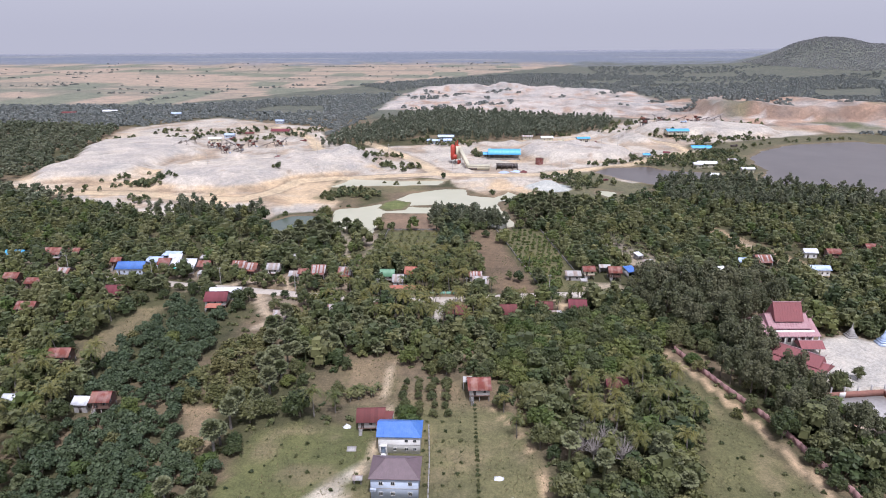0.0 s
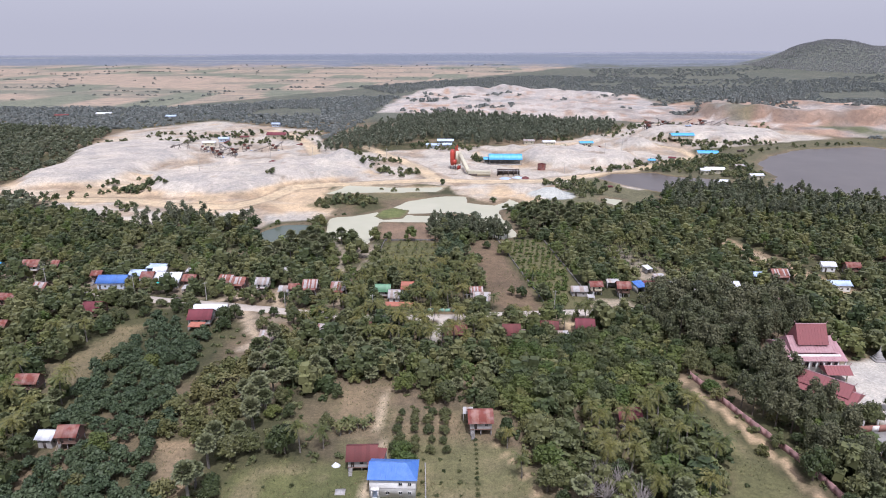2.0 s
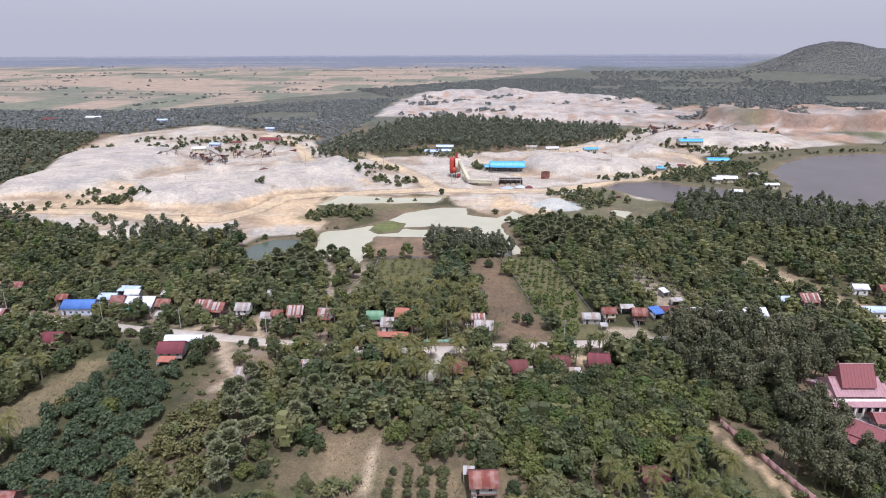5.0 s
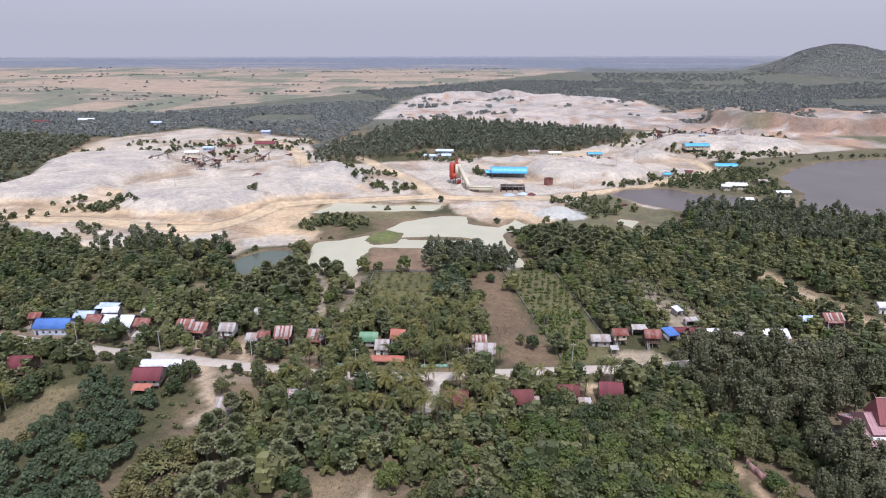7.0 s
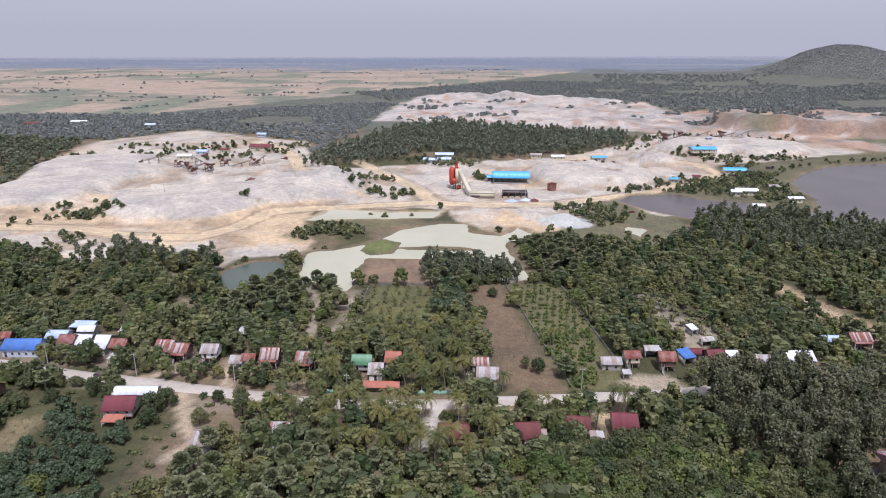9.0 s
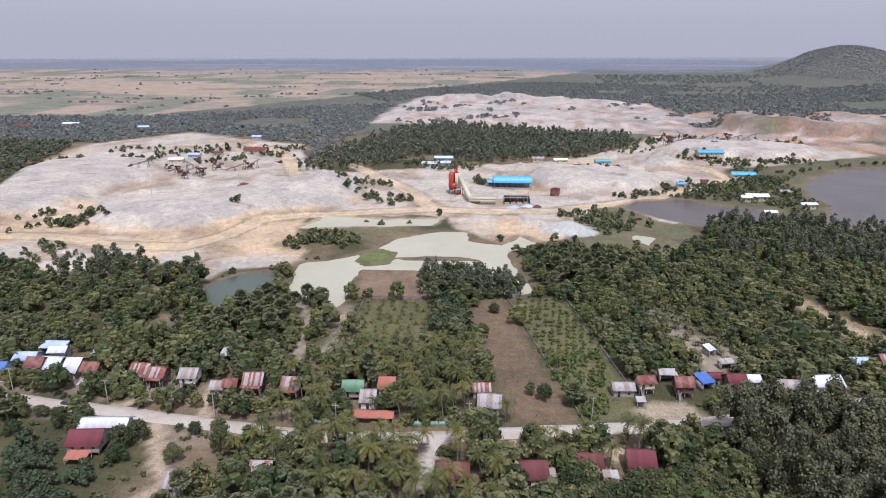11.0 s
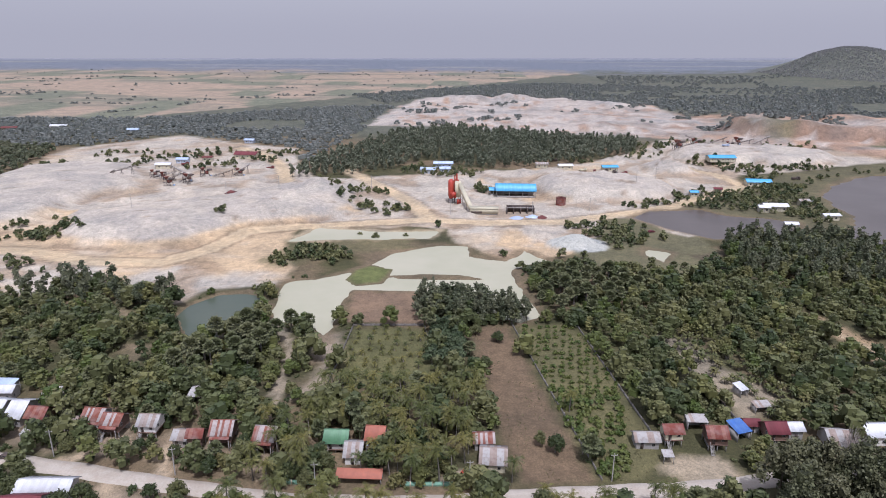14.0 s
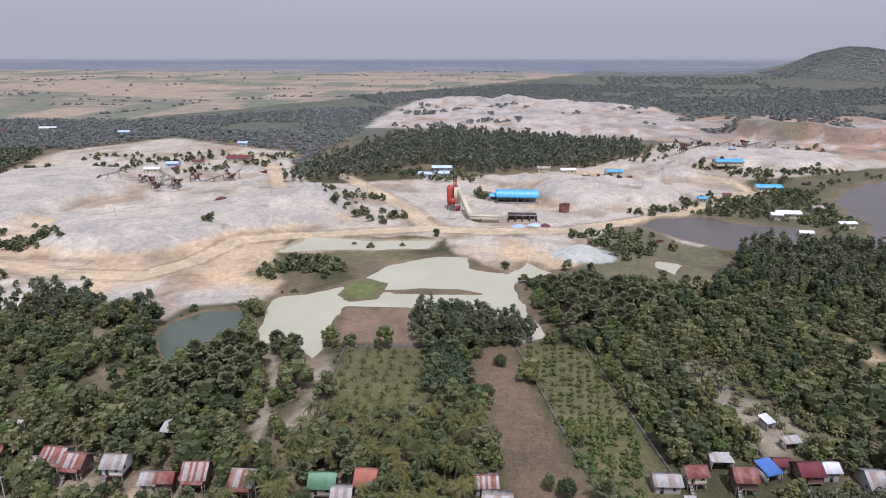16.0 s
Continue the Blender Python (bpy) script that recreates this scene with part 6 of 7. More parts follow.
def free(x, y, gap=2.0):
    """Where trees may stand: off the road, the water, the sand, the clearings and the houses."""
    ok = near(ROAD, x, y) > 3.4 + gap * 0.45
    for poly in CLEAR:
        ok &= inside(poly, x, y) < -gap * 0.3
    for _, poly, _, _, _ in PONDS:
        ok &= inside(poly, x, y) < -2.5
    ok &= inside(P_SAND, x, y) < -3
    for line, half, _ in PATHS:
        ok &= near(line, x, y) > half + gap * 0.6
    for hx, hy, hw, hd, a in FOOTPRINTS:
        c, s = math.cos(a), math.sin(a)
        u, v = (x - hx) * c + (y - hy) * s, -(x - hx) * s + (y - hy) * c
        # the side towards the village lane stays open
        ok &= ~((np.abs(u) < hw / 2 + gap * 0.45) & (v > -hd / 2 - gap * 0.8 - 1.0) & (v < hd / 2 + gap * 0.45))
    return ok


def scatter(poly, spacing, seed):
    """Jittered places inside an outline."""
    r = np.random.RandomState(seed)
    xs, ys = [p[0] for p in poly], [p[1] for p in poly]
    a, b = np.meshgrid(np.arange(min(xs), max(xs), spacing), np.arange(min(ys), max(ys), spacing))
    a = a.ravel() + r.uniform(-0.42, 0.42, a.size) * spacing
    b = b.ravel() + r.uniform(-0.42, 0.42, b.size) * spacing
    ok = inside(poly, a, b) > 0
    return np.stack([a[ok], b[ok]], 1)


def thin(p):
    """Places in chance order, nearest ground first, with open patches left out."""
    p = p[fuzz(p[:, 0] + 300, p[:, 1], 26, 3) > -0.62]
    return p[np.argsort(p[:, 1] + np.random.RandomState(8).uniform(0, 60, len(p)))]


TAKEN = np.zeros((0, 3))


def put(name, places, lo=0.8, hi=1.2, gap=2.0, room=0.6, most=9999, check=True):
    """Plants of one kind at the places that are still free."""
    global TAKEN
    done = 0
    ok = free(places[:, 0], places[:, 1], gap) if check else np.ones(len(places), bool)
    z = height(places[:, 0], places[:, 1])
    for (x, y), good, pz in zip(places, ok, z):
        if not good or done >= most:
            continue
        s = prng.uniform(lo, hi)
        if len(TAKEN) and np.any(np.hypot(TAKEN[:, 0] - x, TAKEN[:, 1] - y) < (TAKEN[:, 2] + gap * s) * room):
            continue
        TAKEN = np.vstack([TAKEN, (x, y, gap * s)])
        plant(name, x, y, s, pz - 0.05)
        done += 1


# plantation, groves and rows
Z_MANGO = [(-134, 252), (-124, 262), (-95, 250), (-90, 212), (-82, 178), (-62, 150), (-84, 128), (-108, 128), (-116, 171), (-123, 205)]
Z_TALL = [(72, 262), (80, 277), (100, 279), (134, 280), (132, 256), (112, 240), (84, 232), (78, 250)]
Z_TALL2 = [(96, 212), (110, 205), (120, 172), (106, 160), (96, 176), (88, 205)]
Z_COCO1 = [(-46, 280), (-44, 322), (-22, 326), (8, 322), (6, 306), (2, 278)]
Z_COCO2 = [(-44, 250), (-40, 264), (12, 264), (12, 236), (-30, 238)]
Z_COCO3 = [(-52, 168), (-38, 184), (-34, 176), (-44, 164)]
Z_COCO4 = [(-150, 140), (-150, 250), (-128, 250), (-122, 190), (-112, 140)]
Z_COCO5 = [(36, 160), (34, 196), (70, 200), (74, 168), (60, 150)]
Z_FAN1 = [(-50, 204), (-54, 246), (-22, 250), (-14, 218), (-22, 216), (-40, 216)]
Z_FAN2 = [(-72, 126), (-78, 160), (-66, 182), (-72, 244), (-62, 246), (-56, 190), (-64, 160), (-62, 126)]
Z_BRIGHT = [(14, 200), (14, 246), (60, 252), (80, 236), (78, 212), (60, 204)]
Z_FAN3 = [(-100, 330), (-70, 330), (-62, 372), (-78, 378), (-92, 352)]
Z_FAN4 = [(36, 392), (60, 390), (90, 418), (36, 432)]
Z_ALL = [(-150, 118), (-260, 300), (-260, 330), (260, 330), (260, 300), (130, 118)]
put("tall_tree", scatter(Z_TALL, 5.6, 1), 0.5, 0.95, 1.9, 0.85, 75)
put("tall_tree", np.array([(104, 225), (102, 231), (106, 219), (101, 237), (109, 217), (98, 228), (105, 222), (107.5, 226), (97, 222), (103, 243), (109, 246), (116, 249), (99, 216), (123, 251)]), 0.5, 0.75, 1.5, 0.4, check=False)
put("tall_tree", scatter(Z_TALL2, 5.5, 2), 0.45, 0.7, 1.8, 0.85, 30)
put("leafless_tree", np.array([(37, 158), (41, 162), (36, 166), (33, 160), (44, 155), (118, 284), (108, 292)]), 0.9, 1.2, 2.2, 0.3, check=False)
put("mango_tree", scatter(Z_MANGO, 4.3, 3), 0.85, 1.15, 2.0, 0.7)
put("mango_tree", np.array([(-10 + 4.4 * i + 0.03 * j, 341 + 4.6 * j) for i in range(3) for j in range(7)]), 1.05, 1.4, 1.2, 0.6, check=False)
put("coconut_palm", scatter(Z_COCO1, 4.3, 4), 0.65, 1.0, 1.6, 0.9, 130)
put("coconut_palm", scatter(Z_COCO2, 4.8, 5), 0.8, 1.25, 1.6, 0.85, 80)
put("coconut_palm", scatter(Z_COCO3, 4.4, 6), 0.9, 1.2, 1.8, 0.9)
put("coconut_palm", scatter(Z_COCO4, 8.5, 7), 0.9, 1.2, 1.8, 0.9, 50)
put("coconut_palm", scatter(Z_COCO5, 7.0, 8), 0.9, 1.2, 1.8, 0.9, 36)
put("sugar_palm", scatter(Z_FAN1, 6.2, 9), 0.95, 1.3, 1.8, 0.9, 28)
put("sugar_palm", scatter(Z_FAN2, 5.0, 10), 1.05, 1.5, 1.8, 0.9, 70)
put("sugar_palm", scatter(Z_FAN3, 5.0, 11), 1.1, 1.5, 1.8, 0.9, 30)
put("sugar_palm", scatter(Z_FAN4, 5.4, 12), 1.1, 1.5, 1.8, 0.9, 40)
put("coconut_palm", scatter([(-62, 250), (-58, 300), (62, 300), (62, 250)], 6.5, 81), 0.7, 1.1, 1.7, 0.85, 70)
put("broadleaf_tree", scatter([(-150, 250), (-150, 302), (80, 302), (80, 250)], 7.5, 82), 0.5, 0.95, 2.2, 0.8, 70)
put("bright_tree", scatter(Z_BRIGHT, 7.2, 13), 0.8, 1.2, 2.6, 0.72, 40)
put("broadleaf_tree", scatter(Z_BRIGHT, 5.0, 131), 0.7, 1.1, 2.4, 0.7, 60)
put("olive_shrub", scatter([(-100, 150), (-84, 215), (-70, 250), (-60, 250), (-62, 180), (-80, 140)], 5.5, 14), 1.0, 1.6, 2.0, 0.7, 70)
put("olive_shrub", scatter([(-140, 180), (-140, 250), (-120, 250), (-118, 190)], 6.0, 15), 0.7, 1.2, 2.0, 0.7, 40)
put("olive_shrub", scatter([(-80, 300), (-70, 330), (60, 250), (100, 200), (60, 128), (30, 130)], 11, 16), 0.6, 1.1, 2.0, 0.7, 60)
put("banana_clump", scatter([(-88, 212), (-74, 230), (-66, 224), (-80, 205)], 3.4, 17), 0.9, 1.3, 1.2, 0.7, 30)
put("banana_clump", scatter([(74, 376), (98, 372), (116, 320), (96, 306), (84, 345)], 4.4, 18), 0.7, 1.25, 1.2, 0.8, 90, check=False)
put("banana_clump", scatter([(-36, 184), (-24, 190), (-24, 194), (-37, 190)], 2.6, 19), 0.8, 1.1, 1.0, 0.6, 12, check=False)
# orchard rows and the planted strip
put("young_coconut_palm", np.array([(-39 + 4.9 * i + 0.9 * math.sin(3 * i + 2 * j), 329 + 4.3 * j) for i in range(6) for j in range(10)]), 0.7, 1.05, 0.8, 0.6, check=False)
put("young_coconut_palm", np.array([(-40 + 5.2 * i + math.sin(5 * i), 322 + 4.0 * j) for i in range(7) for j in range(3)]), 0.9, 1.4, 1.0, 0.6, check=False)
crops = np.array([(38 + 3.0 * i - 0.16 * (374 - y) + prng.uniform(-0.6, 0.6), y) for i in range(-6, 8) for y in np.arange(281, 376, 3.3) + prng.uniform(-0.7, 0.7)])
crops = crops[(inside(P_GREENF, crops[:, 0], crops[:, 1]) > 0.5) & (prng.rand(len(crops)) < 0.85)]
put("crop_shrub", crops[crops[:, 1] > 325], 0.5, 0.9, 0.5, 0.5, check=False)
put("crop_shrub", crops[crops[:, 1] <= 325], 0.85, 1.35, 0.7, 0.5, check=False)
put("bush", np.array([(-18 + 4.6 * i + prng.uniform(-0.7, 0.7), 146 + 4.8 * j) for i in range(5) for j in range(7)]), 0.25, 0.5, 0.6, 0.6, check=False)
put("broadleaf_tree", np.array([(-17 + 4.6 * i + prng.uniform(-0.8, 0.8), 178 + 4.6 * j) for i in range(4) for j in range(5)]), 0.32, 0.5, 1.0, 0.6, check=False)
put("bright_tree", np.array([(-13.5, 171), (-15, 176)]), 0.75, 0.85, 2.0, 0.3, check=False)
put("bush", np.array([(5.2 + 0.02 * i, 184 - 2.1 * i) for i in range(30)]), 0.3, 0.55, 0.5, 0.5, check=False)
put("coconut_palm", np.array([(14, 181), (17, 168), (-1, 288), (34, 312)]), 0.7, 0.9, 1.0, 0.3, check=False)
put("broadleaf_tree", np.array([(23, 294), (27, 291), (38, 289), (6, 366), (9, 340), (14, 360)]), 0.5, 0.75, 1.0, 0.3, check=False)
put("broadleaf_tree", scatter([(88, 212), (82, 228), (80, 244), (100, 244), (104, 226), (96, 212)], 5.0, 83), 0.7, 1.1, 2.0, 0.6, 24, check=False)
put("bush", scatter(P_GRASSL, 6.5, 84), 0.2, 0.5, 0.6, 0.6, 40, check=False)
put("bush", scatter(P_GRASSR, 6.0, 85), 0.2, 0.55, 0.6, 0.6, 40, check=False)
put("broadleaf_tree", np.array([(134, 205)]), 0.6, 0.7, 1.0, 0.3, check=False)
put("broadleaf_tree", thin(scatter(Z_ALL, 6.4, 20)), 0.55, 1.15, 2.6, 0.85, 190)
put("bright_tree", scatter(Z_ALL, 15, 21), 0.55, 1.0, 2.2, 0.7, 60)
put("bush", scatter(Z_ALL, 7.0, 22), 0.6, 1.4, 1.2, 0.6, 90)


# ---- woods: far beyond counting ----
def low_tree(rng, radius, tall, n, count, size):
    return crown(rng, round_lumps(rng, n, radius, tall * 0.25, tall), count, size, 0.9)


def low_tall(rng, tall, count, size):
    lumps = []
    for i in range(6):
        z = tall * (0.34 + 0.11 * i)
        r = tall * rng.uniform(0.085, 0.135) * (1 if i < 5 else 0.8)
        lumps.append((rng.uniform(-0.11, 0.11) * tall, rng.uniform(-0.11, 0.11) * tall, z, r, r, r * rng.uniform(0.8, 1.3)))
    return joined([tube([(0, 0, -0.5), (0, 0, tall * 0.5)], [0.2, 0.1], 4), crown(rng, lumps, count, size, 0.78, 0.9, -0.8)])


def woodland(name, label, templates, places, mat, lo, hi, seed, smooth=False):
    r = np.random.RandomState(seed)
    z = height(places[:, 0], places[:, 1]) - 0.2
    vs, fs, tint, n = [], [], [], 0
    for (x, y), pz in zip(places, z):
        tv, tf = templates[r.randint(len(templates))]
        a, s = r.uniform(0, 6.28), r.uniform(lo, hi)
        c, q = math.cos(a) * s, math.sin(a) * s
        v = np.stack([tv[:, 0] * c - tv[:, 1] * q + x, tv[:, 0] * q + tv[:, 1] * c + y, tv[:, 2] * s * r.uniform(0.85, 1.15) + pz], 1)
        vs.append(v)
        fs.append(tf + n)
        tint.append(np.full(len(v), r.uniform(0, 1)))
        n += len(v)
    return tagged(new(name, mesh_from(name, np.concatenate(vs), np.concatenate(fs), mat, ("tint", "FLOAT", np.concatenate(tint)), smooth)), label, "woods", kind="stuff")


def roomy(places, gap):
    """Leaves out places that a single tree has taken."""
    d = np.array([np.min(np.hypot(TAKEN[:, 0] - x, TAKEN[:, 1] - y) - TAKEN[:, 2] * 0.6) for x, y in places])
    return places[(d > gap) & free(places[:, 0], places[:, 1], 1.5)]


wr = np.random.RandomState(5)
Z_VIEW = [(-230, 270), (-360, 420), (-40, 420), (60, 440), (120, 440), (160, 500), (218, 500), (360, 445), (300, 330), (210, 270)]
near_wood = np.concatenate([thin(scatter(Z_VIEW, 5.8, 30)), scatter([(132, 242), (136, 300), (270, 310), (260, 240), (170, 215), (152, 240)], 5.0, 301), scatter([(-250, 300), (-200, 200), (-130, 120), (-100, 120), (-118, 180), (-140, 262), (-200, 290)], 5.4, 302),
                            scatter([(-62, 200), (-62, 264), (80, 270), (80, 215), (14, 200), (-18, 217)], 4.7, 305), scatter([(28, 120), (24, 178), (14, 200), (80, 212), (64, 120)], 4.8, 303), scatter([(98, 120), (96, 200), (112, 200), (112, 172), (140, 172), (150, 120)], 5.0, 304)])
near_wood = roomy(near_wood, 1.0)
share = wr.rand(len(near_wood)) + 0.25 * fuzz(near_wood[:, 0], near_wood[:, 1], 40, 2)
dark_t = variants(10, lambda: low_tree(wr, wr.uniform(2.2, 5.2), wr.uniform(4.5, 10.5), 8, 190, 0.44))
woodland("woods", "mixed green village woods with uneven crowns", dark_t, near_wood[share < 0.58], M_WOOD_NEAR, 0.65, 1.3, 31)
woodland("light_woods", "olive and yellow-green trees among the village woods", dark_t, near_wood[(share >= 0.58) & (share < 0.9)], M_WOOD_LIGHT, 0.55, 1.1, 311)
woodland("fan_palm_wood", "silvery fan palms scattered through the woods", [joined(fan_palm(wr, wr.uniform(4, 6.5), 30)) for _ in range(4)], near_wood[share >= 0.9], M_WOOD_FAN, 0.95, 1.35, 312)
under = roomy(scatter([(-200, 118), (-300, 330), (-260, 420), (330, 450), (280, 330), (150, 118)], 5.6, 33), 0.4)
woodland("undergrowth", "tangled low green undergrowth between the trees", variants(4, lambda: low_tree(wr, 1.6, 1.8, 3, 34, 0.36)), under, M_WOOD_NEAR, 0.5, 1.3, 34)
Z_MID = [(-142, 652), (-134, 735), (-80, 900), (-20, 960), (60, 930), (130, 880), (196, 880), (170, 790), (95, 735), (55, 716), (10, 700), (-12, 720), (-35, 745), (-60, 700), (-84, 672)]
casu = variants(5, lambda: low_tall(wr, wr.uniform(9, 13), 75, 1.15))
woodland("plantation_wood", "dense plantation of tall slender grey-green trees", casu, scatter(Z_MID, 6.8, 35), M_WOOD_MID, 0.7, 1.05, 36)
bank = np.concatenate([scatter([(-18, 376), (-20, 402), (6, 398), (30, 384), (26, 374), (0, 374)], 3.6, 37), scatter([(140, 470), (150, 500), (215, 496), (330, 436), (230, 410), (140, 430)], 6, 38),
                       scatter([(-205, 398), (-180, 416), (-120, 392), (-120, 382), (-190, 386)], 7.5, 39)])
woodland("bank_trees", "slender feathery trees along the pond bank", variants(5, lambda: low_tall(wr, wr.uniform(10, 14), 190, 0.5)), bank, M_WOOD_BANK, 0.7, 1.1, 40)
def edge_pts():
    """Clumps of scrub along the sand's rims, heap feet and lake shores."""
    r = np.random.RandomState(91)
    out = []
    for cx, cy, n, spread in ((-235, 478, 14, 9), (-262, 500, 10, 10), (-225, 430, 12, 10), (-280, 455, 10, 14), (-64, 560, 9, 5), (-66, 605, 10, 6), (-40, 555, 8, 6), (-52, 536, 5, 5),
                              (-300, 700, 14, 14), (-270, 735, 12, 10), (-215, 700, 12, 9), (-235, 690, 10, 8), (-180, 735, 14, 12), (-165, 770, 12, 12), (-330, 760, 18, 20),
                              (-360, 690, 16, 16), (15, 612, 6, 4), (18, 622, 9, 5), (165, 602, 12, 7), (185, 612, 14, 8),
                              (72, 520, 12, 8), (95, 520, 12, 9), (100, 495, 8, 6), (62, 452, 8, 6), (120, 575, 10, 6), (140, 585, 10, 6), (240, 720, 14, 9), (222, 745, 10, 8),
                              (265, 715, 14, 10), (300, 730, 14, 10), (255, 640, 14, 10), (235, 610, 16, 12), (225, 560, 14, 9), (205, 590, 14, 10), (330, 720, 14, 14),
                              (110, 742, 10, 6), (185, 860, 14, 14), (270, 880, 12, 12), (350, 850, 14, 18), (30, 440, 6, 5), (-66, 455, 12, 8), (-80, 462, 12, 8), (-92, 445, 8, 5)):
        out.append(np.stack([cx + r.normal(0, spread, n), cy + r.normal(0, spread * 0.7, n)], 1))
    return np.concatenate(out)


sparse = np.concatenate([scatter([(150, 575), (225, 640), (262, 655), (255, 600), (248, 560), (225, 530), (216, 548), (180, 572)], 6.5, 41), scatter([(275, 655), (300, 690), (420, 740), (420, 725), (330, 700)], 9, 411), scatter([(70, 500), (92, 536), (110, 500), (90, 470)], 6, 42),
                         scatter([(238, 690), (270, 740), (300, 720), (270, 690), (240, 660)], 9, 43), scatter([(-260, 470), (-220, 486), (-222, 500), (-262, 492)], 6, 44),
                         scatter([(-300, 730), (-200, 720), (-180, 780), (-280, 800)], 13, 45), scatter([(-110, 600), (-80, 640), (-70, 600), (-60, 560), (-66, 545)], 9, 46),
                         scatter([(-96, 440), (-88, 470), (-60, 474), (-64, 462)], 5, 47), scatter([(-60, 680), (10, 660), (20, 690), (-40, 720)], 7, 48),
                         scatter([(150, 755), (170, 800), (215, 880), (240, 860), (190, 770)], 10, 49), edge_pts(), np.array([(-146, 512), (-150, 514), (-146, 517), (-33, 498), (-50, 494), (-60, 500), (22, 462), (-15, 517)])])
woodland("scrub_trees", "scattered scrubby trees on sand and spoil", variants(4, lambda: low_tree(wr, wr.uniform(2.4, 3.2), wr.uniform(4, 6.5), 5, 75, 0.7)), sparse, M_WOOD_NEAR, 0.5, 1.15, 50)


def belt(poly, spacing, seed, patchy=0.0):
    p = scatter(poly, spacing, seed)
    return p[(fuzz(p[:, 0], p[:, 1], spacing * 12, 3) > patchy - 1) & (inside(P_QUARRY, p[:, 0], p[:, 1]) < -5) & (inside(P_SAND, p[:, 0], p[:, 1]) < -4)]


def patchy_rim():
    """Scrub on the quarry's upper benches."""
    p = scatter([(300, 1120), (480, 1105), (900, 980), (900, 900), (560, 900), (400, 930), (300, 960)], 11, 59)
    p = p[fuzz(p[:, 0], p[:, 1], 60, 3) > 0.05]
    q = scatter([(-120, 1000), (-100, 1250), (180, 1400), (300, 1230), (300, 960)], 16, 591)
    return np.concatenate([p, q[fuzz(q[:, 0], q[:, 1], 50, 3) > 0.3]])


# squat crowns show little shaded side, standing in for haze's low contrast
far_t = variants(6, lambda: low_tree(wr, wr.uniform(4.5, 7.0), wr.uniform(4, 7), 4, 6, 1.1))
far = np.concatenate([belt([(-900, 700), (-760, 640), (-560, 800), (-400, 790), (-330, 895), (-240, 840), (-170, 805), (-150, 720), (-120, 1000), (-118, 1250), (-250, 1200), (-420, 1040), (-900, 1000)], 10, 51, 0.5),
                      belt([(330, 1110), (900, 970), (1600, 1100), (1700, 1650), (900, 1650), (400, 1500), (300, 1240)], 13.5, 53, 0.35),
                      belt([(-120, 1262), (-60, 1390), (20, 1460), (180, 1410), (300, 1240), (420, 1480), (500, 1800), (150, 1900), (-230, 1480)], 13.5, 54, 0.45),
                      belt([(350, 1750), (1700, 1750), (1900, 2200), (420, 2300)], 22, 55, 0.5), belt([(900, 780), (430, 780), (620, 700), (950, 640)], 10, 56, 0.6), belt([(420, 1600), (1750, 1600), (1750, 1800), (420, 1800)], 18, 58, 0.7), patchy_rim()])
P_STRIPS = ([(602, 1864), (796, 2008), (697, 1754), (565, 1746)], [(831, 2099), (1457, 2380), (1181, 1923), (823, 1718)],
            [(708, 1378), (864, 1414), (758, 1236), (644, 1231)], [(465, 1933), (561, 1993), (524, 1860)], [(-300, 1030), (-215, 1030), (-205, 945), (-310, 940)])
for strip in P_STRIPS:
    far = far[inside(strip, far[:, 0], far[:, 1]) + 9 * fuzz(far[:, 0], far[:, 1], 40, 2) < 0]
far = far[(fuzz(far[:, 0] + 800, far[:, 1] * 1.6, 150, 3) > -0.45) | (far[:, 1] < 1250)]
woodland("west_woods", "dark green woods beside the quarry sand", variants(6, lambda: low_tree(wr, wr.uniform(3, 5), wr.uniform(5, 10), 5, 44, 0.95)),
         belt([(-352, 478), (-347, 570), (-390, 700), (-405, 770), (-560, 800), (-760, 640), (-700, 470), (-330, 405), (-246, 408), (-291, 447)], 8.2, 52, 0.45), M_WOOD_BANK, 0.7, 1.2, 521)
woodland("far_woods", "hazy grey-green woods across the plain", far_t, far, M_WOOD_FAR_HAZED, 0.7, 1.25, 57, True)
hr = np.random.RandomState(66)
hedge = []
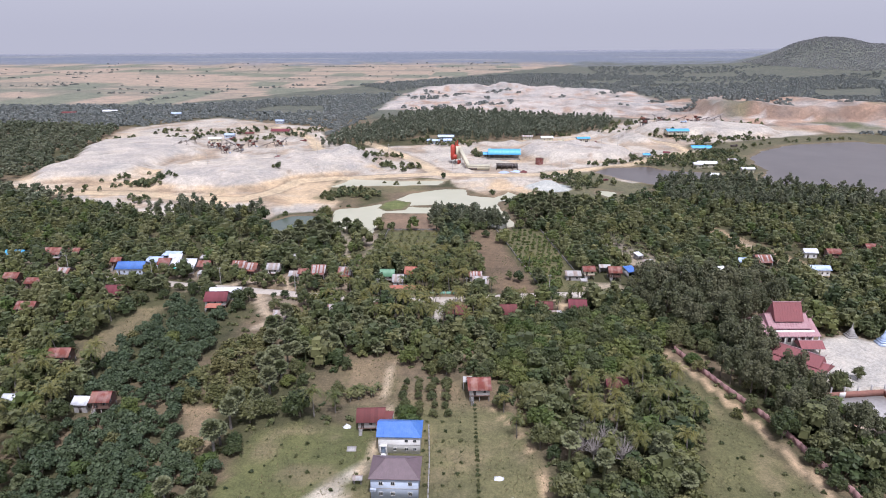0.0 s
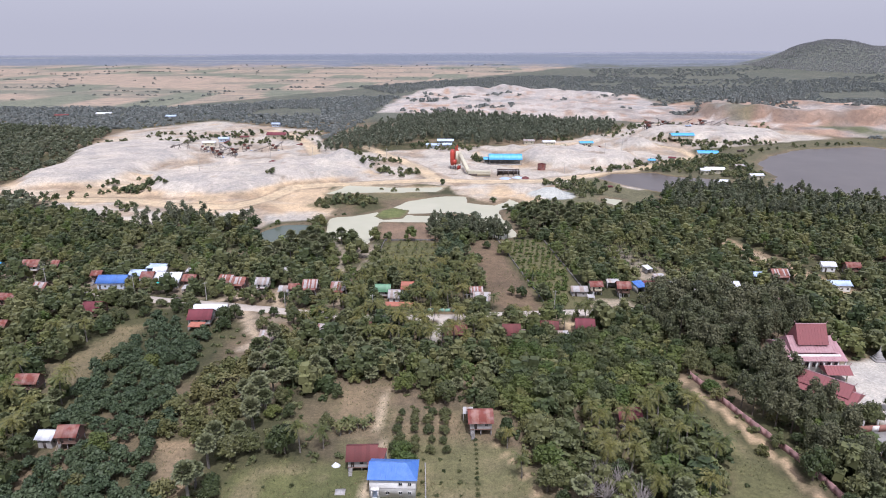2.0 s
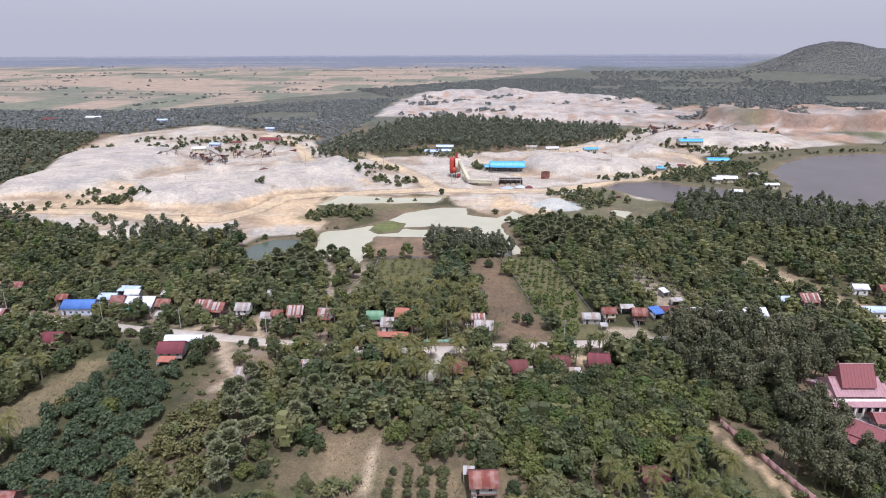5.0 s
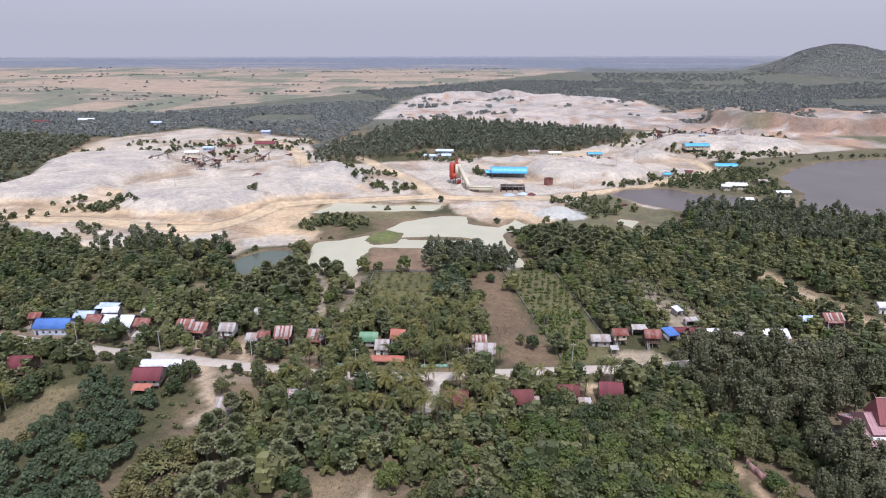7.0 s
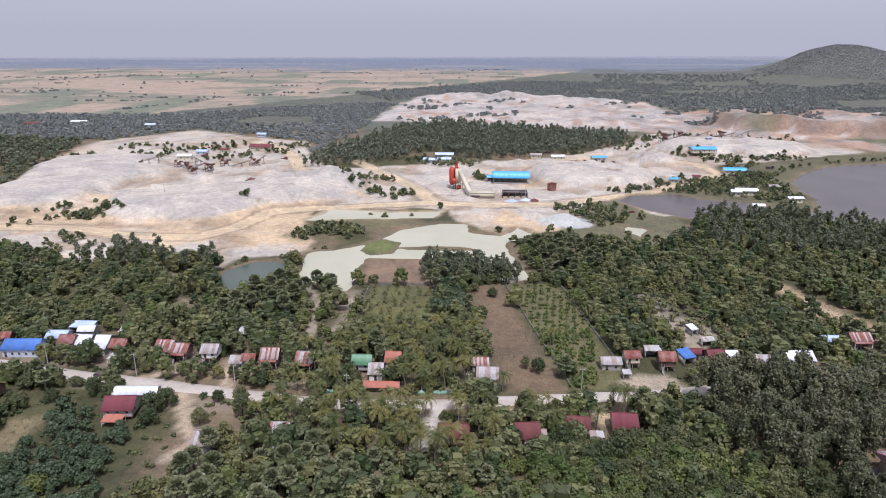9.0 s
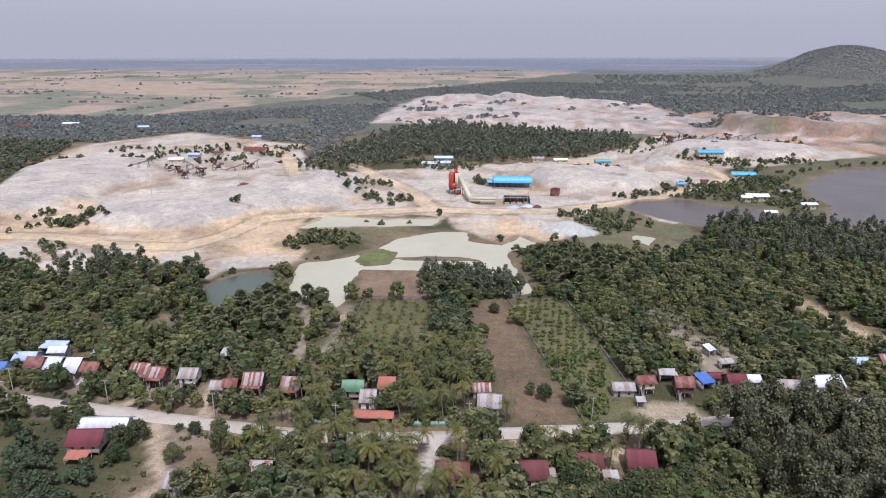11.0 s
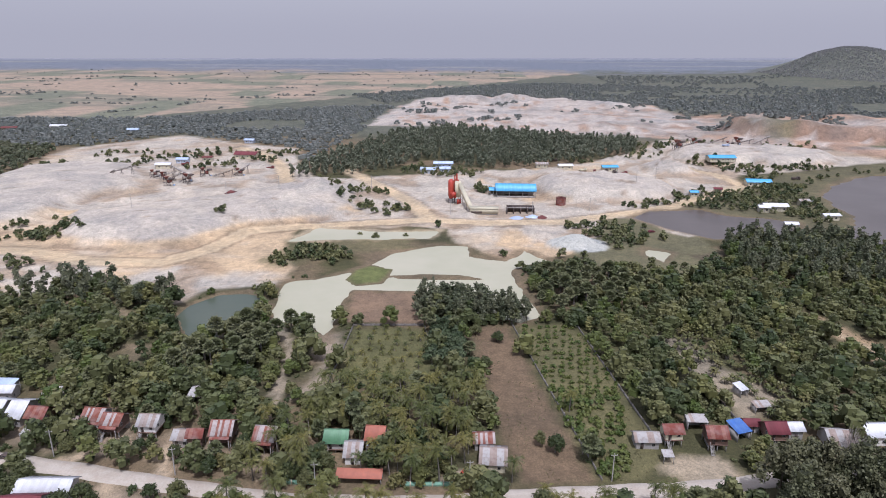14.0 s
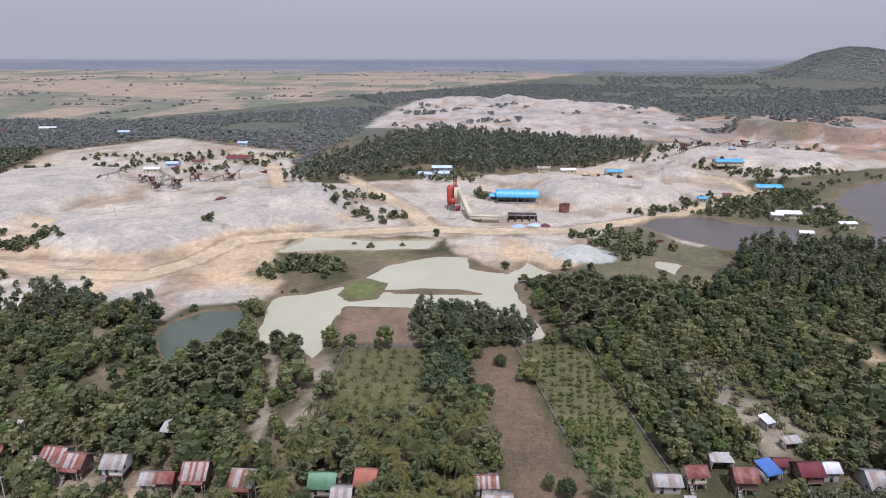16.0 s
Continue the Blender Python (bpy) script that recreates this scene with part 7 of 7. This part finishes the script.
for i in range(46):
    hx, hy = hr.uniform(-1500, 300), 1090 + 1500 * hr.rand() ** 1.6
    if hy < 1060 + max(hx + 470, 0) * 1.6:
        continue
    n = hr.randint(4, 26)
    ang = hr.choice([0.03, -0.05, 0.1, 1.2]) + hr.uniform(-0.1, 0.1)
    t = np.sort(hr.uniform(0, n * 9, n))
    hedge.append(np.stack([hx + t * math.cos(ang) + hr.normal(0, 2.5, n), hy + t * math.sin(ang) + hr.normal(0, 4, n)], 1))
hedge.append(np.stack([hr.uniform(-1500, 200, 160), 1080 + 1500 * hr.rand(160)], 1))
hedge = np.concatenate(hedge)
hedge = hedge[hedge[:, 1] > 1060 + np.maximum(hedge[:, 0] + 470, 0) * 1.6]
woodland("hedgerows", "thin broken lines of trees between the dry fields", far_t, hedge, M_WOOD_FAR_HAZED, 0.35, 0.9, 70, True)
hill_pts = scatter([(900, 1850), (1700, 1850), (1700, 2400), (900, 2400)], 8.5, 73)
hill_pts = hill_pts[height(hill_pts[:, 0], hill_pts[:, 1]) > 12]
woodland("hill_woods", "scrub woods on the hill in haze-greyed green", variants(4, lambda: low_tree(wr, 6.0, 3.2, 2, 3, 1.2)), hill_pts, M_WOOD_HILL_HAZED, 0.7, 1.2, 74, True)


def tufts(rng, n=7):
    v, f = [], []
    for i in range(n):
        a, q = rng.uniform(0, 6.28), rng.uniform(0.1, 0.35)
        b = np.array((rng.uniform(-0.25, 0.25), rng.uniform(-0.25, 0.25), -0.05))
        d, w = np.array((math.cos(a) * q, math.sin(a) * q, rng.uniform(0.25, 0.6))), np.array((-math.sin(a), math.cos(a), 0)) * 0.07
        k = len(v)
        v += [b - w, b + w, b + d + w * 0.4, b + d - w * 0.4]
        f.append((k, k + 1, k + 2, k + 3))
    return np.array(v), np.array(f)


open_ground = np.concatenate([scatter(poly, 1.25, 200 + i) for i, poly in enumerate((P_GRASSL, P_ORCHF, P_GRASSR, P_CLEARL, P_BARE))] + [scatter(poly, 1.7, 220 + i) for i, poly in enumerate((P_BROWN, P_GREENF, P_ORCH, P_CLEARR))])
open_ground = open_ground[fuzz(open_ground[:, 0], open_ground[:, 1], 9, 3) > -0.1]
woodland("grass_tufts", "dry tufts of grass on the open plots", variants(4, lambda: tufts(wr)), open_ground, M_LEAF_OLIVE_TINT, 0.6, 1.5, 230)
